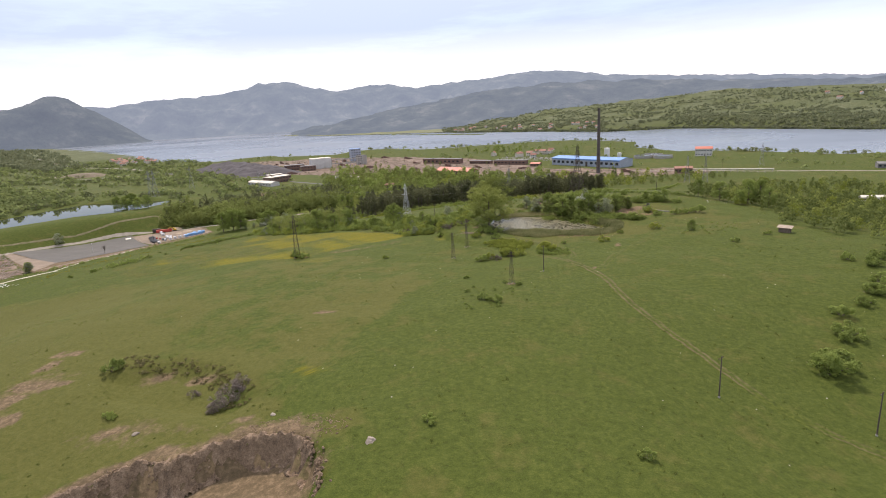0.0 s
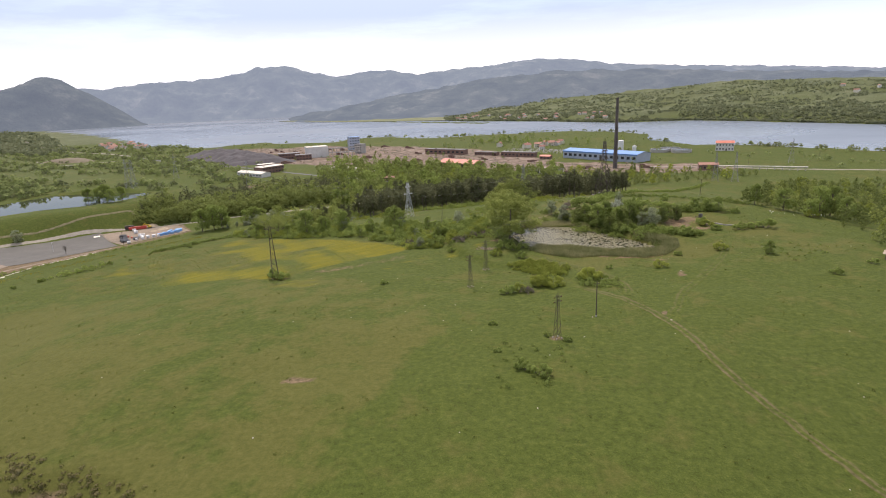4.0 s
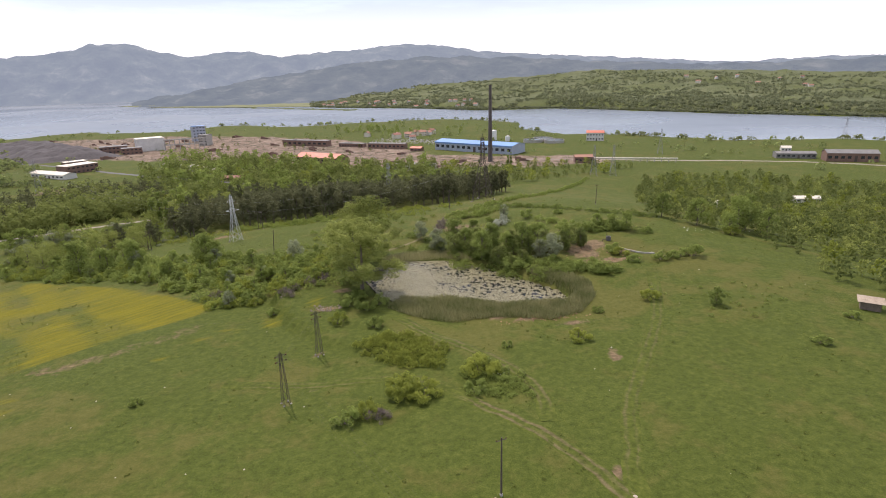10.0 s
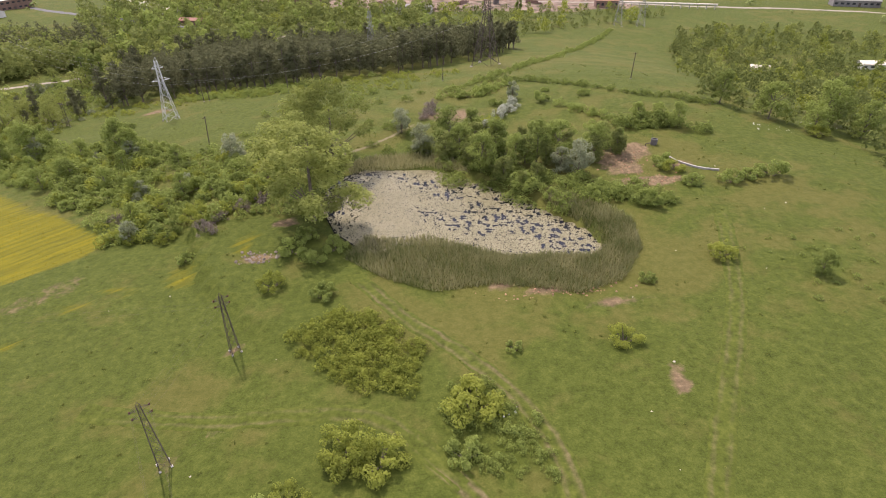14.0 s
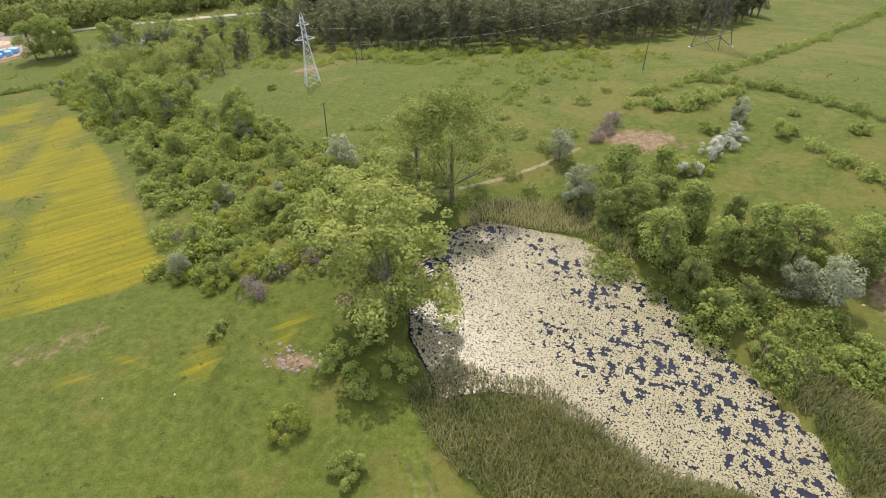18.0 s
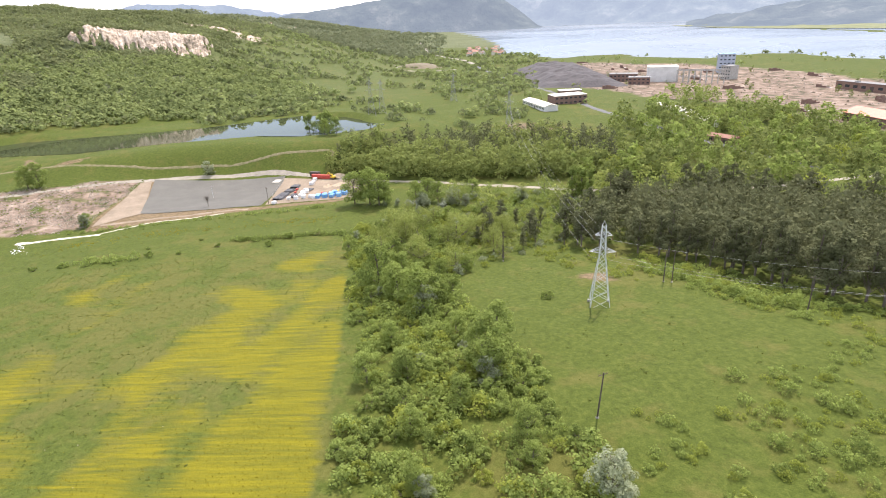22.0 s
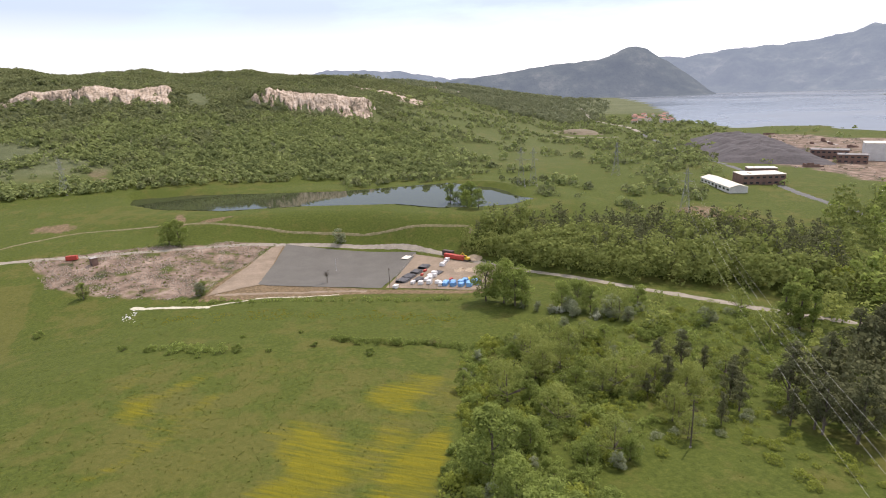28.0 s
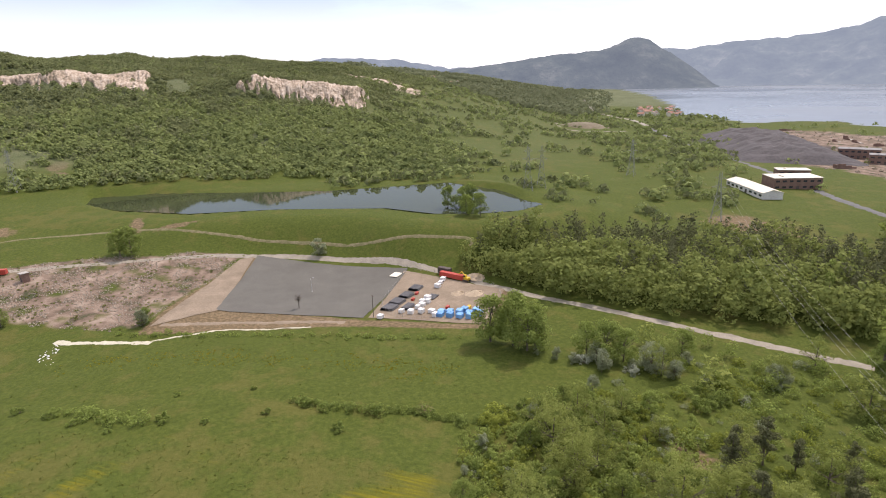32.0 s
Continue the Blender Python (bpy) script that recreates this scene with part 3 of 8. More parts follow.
def build_backdrop():
    """The mountains beyond the lake, their distance haze put in as a blue-grey glow."""
    m = bpy.data.materials.new("hazed_far_mountain")
    m.use_nodes = True
    n, l = m.node_tree.nodes, m.node_tree.links
    b = n["Principled BSDF"]
    b.inputs["Roughness"].default_value = 1.0
    b.inputs["Specular IOR Level"].default_value = 0.0
    geo = n.new("ShaderNodeNewGeometry")
    t = n.new("ShaderNodeTexNoise")
    t.inputs["Scale"].default_value, t.inputs["Detail"].default_value, t.inputs["Roughness"].default_value = 0.006, 9, 0.68
    l.new(geo.outputs["Position"], t.inputs["Vector"])
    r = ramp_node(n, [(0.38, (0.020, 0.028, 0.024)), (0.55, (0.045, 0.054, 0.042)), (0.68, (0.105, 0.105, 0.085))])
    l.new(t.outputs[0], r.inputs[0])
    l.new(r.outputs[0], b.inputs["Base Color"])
    # emission paints the distance haze over the slopes
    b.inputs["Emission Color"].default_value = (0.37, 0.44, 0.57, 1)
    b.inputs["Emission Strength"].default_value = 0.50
    bp = n.new("ShaderNodeBump")
    bp.inputs["Strength"].default_value, bp.inputs["Distance"].default_value = 0.9, 40
    l.new(t.outputs[0], bp.inputs["Height"])
    l.new(bp.outputs[0], b.inputs["Normal"])
    crest = ((-125, 2.2), (-104, 2.2), (-100, 2.5), (-97, 2.0), (-90, 1.6), (-79, 1.5), (-73.3, 2.2), (-67, 1.9), (-62, 0.9), (-55, 1.0), (-48, 1.7), (-43.5, 1.9), (-40.7, 1.85), (-36.9, 2.3), (-33, 2.35),
             (-30.9, 2.55), (-28.4, 2.95), (-27.3, 3.4), (-26, 3.42), (-24.6, 3.52), (-22.7, 2.95), (-19.7, 2.3), (-16.3, 2.7), (-13.8, 2.7), (-11.4, 2.16), (-9, 2.47), (-5, 2.69), (0.4, 3.17), (3.6, 3.0), (6.4, 2.6), (8.6, 2.26), (13.5, 1.84), (19.8, 1.41), (24.7, 1.07), (30, 0.6), (34.5, 0.62), (38.4, 0.74), (46, 0.7), (75, 0.9))
    first = ((-130, 4450), (-50, 4450), (-44, 4250), (-34, 4000), (-26, 3780), (-16, 3480), (-10, 3150), (-6, 2750), (8, 2750), (60, 2750), (80, 2750))
    azs, steps = np.arange(-122, 74, 0.22), np.linspace(0, 1, 44)
    A, S = np.meshgrid(azs, steps, indexing="ij")
    R0 = table(first, A)
    R = R0 + (4700.0 - R0) * S
    top = 60 + 4600 * np.tan(np.radians(table(crest, A)))
    X, Y = HUB[0] + R * np.sin(np.radians(A)), HUB[1] + R * np.cos(np.radians(A))
    Z = -41 + (top + 41) * (0.45 * S + 0.55 * S * S * (3 - 2 * S))
    Z += (38 * ripple(X, Y, 900, 11) + 26 * ripple(X, Y, 360, 12) + 8 * ripple(X, Y, 130, 4)) * np.sin(math.pi * np.minimum(1, S * 1.02)) * np.clip((top + 40) / 200, 0.25, 1.0) + (3.0 * ripple(X, Y, 90, 2) + 9.0 * ripple(X, Y, 300, 7)) * S
    verts, faces = np.stack([X, Y, Z], -1).reshape(-1, 3).tolist(), []
    k = len(steps)
    for i in range(len(azs) - 1):
        for j in range(k - 1):
            a = i * k + j
            faces.append((a, a + 1, a + k + 1, a + k))
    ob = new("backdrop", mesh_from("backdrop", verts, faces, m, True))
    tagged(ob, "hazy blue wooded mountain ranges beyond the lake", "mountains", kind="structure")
    # a nearer ridge behind the far shore, darker through a weaker haze glow
    near = ((-25, -1.5), (-19, -0.7), (-15, 0.0), (-11, 0.55), (-7, 1.05), (-3, 1.5), (3, 1.8), (10, 1.6), (16, 1.25), (22, 0.85), (30, 0.4), (45, 0.5), (74, 0.5))
    azs, steps = np.arange(-25, 74, 0.25), np.linspace(0, 1, 24)
    A, S = np.meshgrid(azs, steps, indexing="ij")
    R = 2500 + 900 * S
    X, Y = HUB[0] + R * np.sin(np.radians(A)), HUB[1] + R * np.cos(np.radians(A))
    top = 60 + 3600 * np.tan(np.radians(table(near, A)))
    Z = -44 + (top + 44) * (0.5 * S + 0.5 * ease(0, 1, S)) + (16 * ripple(X, Y, 420, 5) + 7 * ripple(X, Y, 150, 2)) * np.sin(math.pi * np.minimum(1, S)) + 11 * ripple(X, Y, 260, 8) * S
    k = len(steps)
    faces = [(i * k + j, i * k + j + 1, (i + 1) * k + j + 1, (i + 1) * k + j) for i in range(len(azs) - 1) for j in range(k - 1)]
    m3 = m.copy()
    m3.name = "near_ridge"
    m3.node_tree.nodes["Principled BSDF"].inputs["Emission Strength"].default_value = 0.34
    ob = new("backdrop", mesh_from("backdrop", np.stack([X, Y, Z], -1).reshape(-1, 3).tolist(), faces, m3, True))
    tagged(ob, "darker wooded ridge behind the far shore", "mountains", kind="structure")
    # the rounded peak on the lake's shore, and its long shoulder
    us, vs = np.linspace(-1, 1, 170), np.linspace(-1, 1, 60)
    U, V = np.meshgrid(us, vs, indexing="ij")
    A, R = -53 + U * 16, 4180 + V * 420
    X, Y = HUB[0] + R * np.sin(np.radians(A)), HUB[1] + R * np.cos(np.radians(A))
    profile = ((-70, 0), (-66, 90), (-61, 160), (-58, 176), (-52.4, 223), (-48, 244), (-46.9, 258), (-46, 295), (-45.4, 312), (-44.8, 318), (-44.2, 308), (-43, 256), (-41.2, 178), (-39.5, 90), (-38, 0))
    h = sum(table(profile, A + 0.35 * k) for k in (-1, 0, 1)) / 3 * np.cos(math.pi / 2 * V) ** 1.2
    Z = -41 + h * (1 + 0.025 * ripple(X, Y, 260, 3) + 0.01 * ripple(X, Y, 90, 6)) + 9 * ripple(X, Y, 190, 5) * np.minimum(1, h / 60) * np.minimum(1, np.abs(V) * 3)
    verts, faces = np.stack([X, Y, Z], -1).reshape(-1, 3).tolist(), []
    k = len(vs)
    for i in range(len(us) - 1):
        for j in range(k - 1):
            a = i * k + j
            faces.append((a, a + 1, a + k + 1, a + k))
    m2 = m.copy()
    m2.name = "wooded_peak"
    # the peak's painted haze glow is weaker than the ranges'
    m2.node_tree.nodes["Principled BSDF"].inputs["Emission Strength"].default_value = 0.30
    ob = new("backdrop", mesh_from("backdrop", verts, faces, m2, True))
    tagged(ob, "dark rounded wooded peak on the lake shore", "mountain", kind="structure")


build_ground()
sheet("water", [(-4800, 4600), (-4800, 1350), (-900, 1150), (0, 1000), (300, 800), (800, 700), (2500, 900), (2500, 2500), (0, 4800)], LAKE_Z, M_LAKE, "wide blue-grey lake with a light ripple", "lake")
M_SPIT = surface("shore_grass", [(0.35, (0.085, 0.10, 0.035)), (0.6, (0.16, 0.165, 0.070))], 0.02, 0.95, 0.3)
sheet("spit", [(-1415, 2968), (-1200, 2990), (-930, 2985), (-830, 3270), (-600, 3200), (-300, 2600), (-150, 2250), (-330, 2300), (-470, 2380), (-776, 2495), (-1060, 2650)], LAKE_Z + 1.2, M_SPIT, "long low grassy spit reaching into the lake", "spit")
sheet("water", widened(RESERVOIR, 3.0), RESERVOIR_Z, M_POOL, "narrow dark green reservoir between grassy banks", "reservoir")
sheet("water", widened(POND, 1.2), POND_Z, M_POND, "dark still pond water under floating leaves", "pond")
build_backdrop()


QUARRIES = [(-77.6, -66.4, 880, 965, 9, 3, "broken cream-coloured quarry face on the hill"), (-97.5, -91.2, 955, 1005, 5, 5, "low pale quarry face high on the hill"),
            (-92.5, -84.2, 920, 1000, 7, 8, "pale eroded quarry face high on the hill"), (-76.4, -72.8, 1120, 1165, 5, 2, "small pale rock outcrop near the crest"), (-70.0, -62.8, 1150, 1260, 6, 6, "distant pale eroded slope on the plateau")]


def bared(az, r, a0, a1, r0, r1, seed):
    """How far the rock is laid bare: nought outside a ragged patch, one within, thin at its western end."""
    u, v = (az - a0) / (a1 - a0), (r - r0) / (r1 - r0)
    low = 0.45 * (1 - np.clip(u, 0, 1)) ** 0.8
    edge = np.minimum(np.minimum(u / 0.30, (1 - u) / 0.10), np.minimum((v - low) / 0.28, (1 - v) / 0.16))
    return ease(0.05, 0.75, edge - 0.1 + 0.85 * ripple(az * 16, v * 40 + az * 6, 34, seed) + 0.6 * ripple(az * 16, v * 30, 13, seed + 3))


def quarry_face(a0, a1, r0, r1, tall, seed, label):
    """A weathered pale rock face cut in the wooded hillside."""
    m = surface("pale_cliff", [(0.36, (0.13, 0.11, 0.072)), (0.45, (0.30, 0.23, 0.16)), (0.54, (0.46, 0.37, 0.285)), (0.68, (0.62, 0.53, 0.43))], 0.05, 0.95, 0.8, fine=6, depth=2.0, distort=1.0)
    az, s = np.linspace(a0, a1, int((a1 - a0) * 22)), np.linspace(0, 1, 44)
    A, T = np.meshgrid(az, s, indexing="ij")
    R = r0 + (r1 - r0) * T
    lay = bared(A, R, a0, a1, r0, r1, seed)
    gully = ripple(A * 12 + T * 8, T * 12, 26, seed) + 0.5 * ripple(A * 18 + T * 10, T * 26, 11, seed + 1)
    R = R + 3.0 * gully * lay
    X, Y = HUB[0] + R * np.sin(np.radians(A)), HUB[1] + R * np.cos(np.radians(A))
    Z = height(X, Y) - 2.5 + lay * (3.4 + tall * 0.45 * np.sin(math.pi * np.clip(T * 1.05, 0, 1)) + 0.9 * gully + 0.8 * ripple(A * 30, T * 60, 9, seed + 4))
    k = len(s)
    faces = [(i * k + j, i * k + j + 1, (i + 1) * k + j + 1, (i + 1) * k + j) for i in range(len(az) - 1) for j in range(k - 1)]
    ob = new("cliff", mesh_from("cliff", np.stack([X, Y, Z], -1).reshape(-1, 3).tolist(), faces, m, True))
    tagged(ob, label, "cliff", kind="structure")


for face in QUARRIES:
    quarry_face(*face)

# ---- plants ----
M_LEAF = leafy("broadleaf", (0.104, 0.138, 0.036), (0.275, 0.335, 0.088), through=0.5)
M_LEAF_BRIGHT = leafy("young_leaf", (0.128, 0.158, 0.028), (0.300, 0.335, 0.066), through=0.5)
M_LEAF_GREY = leafy("willow_leaf", (0.135, 0.158, 0.085), (0.330, 0.360, 0.225), through=0.45)
M_LEAF_POPLAR = leafy("poplar_leaf", (0.125, 0.155, 0.040), (0.310, 0.345, 0.098), through=0.52)
M_PINE = leafy("pine_needle", (0.084, 0.090, 0.046), (0.140, 0.146, 0.070), through=0.3)
M_LEAF_DARK = leafy("shady_leaf", (0.092, 0.116, 0.036), (0.228, 0.262, 0.078), through=0.45)
M_TWIG = leafy("bare_twig", (0.085, 0.066, 0.058), (0.200, 0.165, 0.140), through=0.15)
M_BLOSSOM = leafy("white_blossom", (0.12, 0.15, 0.07), (0.46, 0.48, 0.38), through=0.25)
M_WEED = leafy("meadow_weed", (0.085, 0.105, 0.020), (0.165, 0.185, 0.048), scale=0.08)
M_YELLOW = leafy("yellow_flower", (0.15, 0.140, 0.012), (0.27, 0.225, 0.014), scale=0.15, through=0.5)
M_RANK = leafy("rank_grass", (0.085, 0.080, 0.030), (0.175, 0.155, 0.070), scale=0.2, through=0.4)
M_REED = leafy("reed", (0.120, 0.145, 0.050), (0.330, 0.310, 0.155), scale=0.16, through=0.45)
# far foliage: distance haze is put into these paler, greyer leaf colours
M_LEAF_FAR = leafy("hazed_hillside_leaf", (0.130, 0.160, 0.062), (0.260, 0.300, 0.110), scale=0.03, through=0.4)
M_LEAF_FARDARK = leafy("hazed_upper_slope_leaf", (0.105, 0.122, 0.058), (0.195, 0.215, 0.095), scale=0.03, through=0.4)
M_LEAF_HAZE = leafy("hazed_far_shore_leaf", (0.132, 0.150, 0.084), (0.200, 0.218, 0.122), scale=0.03, through=0.5)
M_BARK = surface("bark", [(0.3, (0.07, 0.055, 0.04)), (0.6, (0.16, 0.13, 0.10)), (0.8, (0.24, 0.21, 0.17))], 3.0, 0.9, 0.6)


def quads_mesh(name, corners, material):
    """A mesh of loose four-cornered leaves from an array (n, 4, 3)."""
    n = len(corners)
    me = bpy.data.meshes.new(name)
    me.vertices.add(n * 4)
    me.vertices.foreach_set("co", np.ascontiguousarray(corners, dtype=np.float32).ravel())
    me.loops.add(n * 4)
    me.loops.foreach_set("vertex_index", np.arange(n * 4, dtype=np.int32))
    me.polygons.add(n)
    me.polygons.foreach_set("loop_start", np.arange(0, n * 4, 4, dtype=np.int32))
    me.update(calc_edges=True)
    me.materials.append(material)
    return me


def unit(v):
    return v / (np.linalg.norm(v, axis=-1, keepdims=True) + 1e-9)


def leaves(rng, centres, normals, size, stretch=1.5, tilt=0.6):
    """Leaf clumps at the given centres, turned roughly along the normals."""
    k = len(centres)
    nrm = unit(normals + tilt * rng.normal(size=(k, 3)))
    u = unit(np.cross(nrm, rng.normal(size=(k, 3))))
    v = np.cross(nrm, u)
    s = (size * rng.uniform(0.55, 1.35, (k, 1)))
    jig = lambda: rng.uniform(0.6, 1.25, (k, 1))
    a, b = u * s * stretch / 2, v * s / 2
    return np.stack([centres - a * jig(), centres - b * jig() + 0.15 * a, centres + a * jig(), centres + b * jig() - 0.1 * a], 1)


def crown_quads(rng, blobs, per, size, squash=0.85, tilt=0.42):
    """Leaves over a set of clumps (x, y, z, radius), denser on the outside, with gaps between."""
    out = []
    for bx, by, bz, br in blobs:
        k = max(4, int(per * br * br))
        d = unit(rng.normal(size=(k, 3)) + (0, 0, 0.25))
        rad = br * np.power(rng.uniform(0.3, 1.0, (k, 1)), 0.35) * rng.uniform(0.85, 1.12, (k, 1))
        c = np.array((bx, by, bz)) + d * rad * (1, 1, squash)
        out.append(leaves(rng, c, 0.9 * d + (0, 0, 0.5), size, 1.3, tilt=tilt))
    return np.concatenate(out)


def crown_blobs(rng, kind, h):
    """Clumps that make up the crown of a plant of height h."""
    out = []
    if kind == "poplar":
        for i in range(27):
            t = 0.20 + 0.70 * (i + rng.uniform(0, 1)) / 27
            w = h * 0.42 * math.sin(math.pi * min(1, 0.18 + t * 0.80)) ** 0.7
            a, q = 2.4 * i + rng.uniform(-0.4, 0.4), w * math.sqrt(rng.uniform(0.02, 1.0))
            out.append((q * math.cos(a), q * math.sin(a), h * t, h * 0.08))
            for j in range(5):
                dx, dy, dz = rng.normal(0, h * 0.06, 3)
                out.append((q * math.cos(a) + dx, q * math.sin(a) + dy, min(h * 0.96, h * t + 0.8 * dz), h * rng.uniform(0.035, 0.075)))
    elif kind == "tree":
        lean = rng.uniform(0.75, 1.1)
        for i in range(44):
            t = rng.uniform(0.14, 0.93)
            w = h * 0.37 * lean * math.sin(math.pi * min(1, 0.15 + t * 0.85)) ** 0.6
            a, q = rng.uniform(0, 6.28), w * math.sqrt(rng.uniform(0.05, 1.1))
            out.append((q * math.cos(a), q * math.sin(a), h * t, h * rng.uniform(0.065, 0.145)))
    elif kind == "shrub":
        for i in range(24):
            a, q = rng.uniform(0, 6.28), h * 0.66 * math.sqrt(rng.uniform(0, 1))
            top = h * (0.84 - 0.5 * (q / (h * 0.75)) ** 2) * rng.uniform(0.6, 1.2)
            out.append((q * math.cos(a), q * math.sin(a), top * rng.uniform(0.35, 0.95), h * rng.uniform(0.10, 0.24)))
    elif kind == "pine":
        for i in range(26):
            t = 0.28 + 0.70 * (i + rng.uniform(0, 1)) / 26
            w = h * 0.24 * (1.08 - t) ** 0.5
            a, q = rng.uniform(0, 6.28), w * rng.uniform(0.2, 1)
            out.append((q * math.cos(a), q * math.sin(a), h * t, h * rng.uniform(0.055, 0.085) * (1.3 - 0.5 * t)))
    elif kind == "column":
        for i in range(26):
            t = rng.uniform(0.1, 0.98)
            w = h * 0.07 * math.sin(math.pi * min(1, 0.25 + t * 0.75))
            a, q = rng.uniform(0, 6.28), w * rng.uniform(0.1, 1)
            out.append((q * math.cos(a), q * math.sin(a), h * t, h * rng.uniform(0.05, 0.075)))
    return out


def limb(bm, a, b, r0, r1, sides=6, bend=None):
    """A tapered limb from a to b."""
    a, b = Vector(a), Vector(b)
    pts = [a, a.lerp(b, 0.5) + Vector(bend or (0, 0, 0)), b]
    rings = []
    for i, p in enumerate(pts):
        d = (pts[min(i + 1, 2)] - pts[max(i - 1, 0)]).normalized()
        u = d.orthogonal().normalized()
        v = d.cross(u)
        r = r0 + (r1 - r0) * i / 2
        rings.append([bm.verts.new(p + (u * math.cos(6.2832 * k / sides) + v * math.sin(6.2832 * k / sides)) * r) for k in range(sides)])
    for lo, hi in zip(rings, rings[1:]):
        for k in range(sides):
            bm.faces.new((lo[k], lo[(k + 1) % sides], hi[(k + 1) % sides], hi[k]))
    bm.faces.new(rings[2])


def trunk_mesh(rng, kind, h, blobs):
    bm = bmesh.new()
    base = h * (0.020 if kind != "shrub" else 0.03)
    if kind == "shrub":
        for bx, by, bz, br in blobs[:6]:
            limb(bm, (bx * 0.12, by * 0.12, -0.15), (bx, by, bz), base, base * 0.3, 5)
    else:
        top = h * (0.62 if kind != "pine" else 0.92)
        limb(bm, (0, 0, -0.3), (h * 0.01, h * 0.012, top), base, base * 0.35, 8, (h * 0.01, -h * 0.008, 0))
        low = [b for b in blobs if b[2] > h * 0.3][:14 if kind != "column" else 0]
        for bx, by, bz, br in low:
            s = max(h * 0.15, bz - h * 0.22 - 0.4 * math.hypot(bx, by))
            limb(bm, (0, 0, min(s, top * 0.95)), (bx, by, bz), base * 0.38, base * 0.1, 5, (0, 0, -h * 0.01))
    me = bpy.data.meshes.new("trunk" if kind != "shrub" else "woody_base")
    bm.to_mesh(me)
    bm.free()
    me.materials.append(M_BARK)
    return me


def plant(name, kind, h, per, size, material, seed, label, category, group=""):
    """A plant with its trunk (or stems) and crown, standing far below the land until it is copied to its places."""
    rng = np.random.default_rng(seed)
    blobs = crown_blobs(rng, kind, h)
    base = new(name)
    t = new("trunk" if kind != "shrub" else "woody_base", trunk_mesh(rng, kind, h, blobs))
    c = new("crown", quads_mesh("crown", crown_quads(rng, blobs, per, size), material))
    t.parent = c.parent = base
    return tagged(base, label, category, group)


PLACED = {}


def set_plants(proto, places, rng, lo=0.85, hi=1.2):
    """Copies of a plant at (x, y, scale); the first place takes the plant itself."""
    for x, y, s in places:
        k = s * rng.uniform(lo, hi)
        m = pose(x, y, ground_at(x, y) - 0.03, 0, 0, rng.uniform(0, 360))
        ob = proto if proto.name not in PLACED else copy_thing(proto, m)
        PLACED[proto.name] = True
        ob.matrix_basis = m @ Matrix.Diagonal((k * rng.uniform(0.9, 1.15), k * rng.uniform(0.9, 1.15), k, 1))


def scatter(rng, corners, gap, keep=1.0):
    """Places in a polygon, about gap apart."""
    xs, ys = [p[0] for p in corners], [p[1] for p in corners]
    gx, gy = np.meshgrid(np.arange(min(xs), max(xs), gap), np.arange(min(ys), max(ys), gap))
    x = gx.ravel() + rng.uniform(-0.48, 0.48, gx.size) * gap
    y = gy.ravel() + rng.uniform(-0.48, 0.48, gx.size) * gap
    ok = (inside(x, y, corners) > 0) & (rng.uniform(size=x.size) < keep)
    return x[ok], y[ok]


def growth(name, rng, x, y, kinds, material, label, category, lo=0.7, hi=1.3, sink=0.0):
    """Many plants joined into one object; kinds are leaf arrays of plants one metre high, with their heights."""
    z = height(x, y)
    out = []
    for i in range(len(x)):
        q, h = kinds[rng.integers(len(kinds))]
        k, a = h * rng.uniform(lo, hi), rng.uniform(0, 6.2832)
        c, s = math.cos(a) * k * rng.uniform(0.85, 1.2), math.sin(a) * k
        out.append(q @ np.array([[c, s, 0], [-s, c, 0], [0, 0, k]]) + (x[i], y[i], z[i] - sink))
    ob = new(name, quads_mesh(name, np.concatenate(out), material))
    return tagged(ob, label, category, kind="stuff")


def small(rng, kind, per, size):
    """Leaves of a plant one metre high, for joined growth."""
    return crown_quads(rng, crown_blobs(rng, kind, 1.0), per, size)


def rounded(rng, n, size, width=0.45):
    """A cheap full crown one metre high for distant woods: leaf masses over a dome."""
    d = unit(rng.normal(size=(n, 3)))
    d[:, 2] = np.abs(d[:, 2]) * 1.15 - 0.2
    c = d * (width, width, 0.6) * rng.uniform(0.78, 1.1, (n, 1)) + (0, 0, 0.4)
    return leaves(rng, c, d + (0, 0, 0.2), size, 1.15, 0.35)


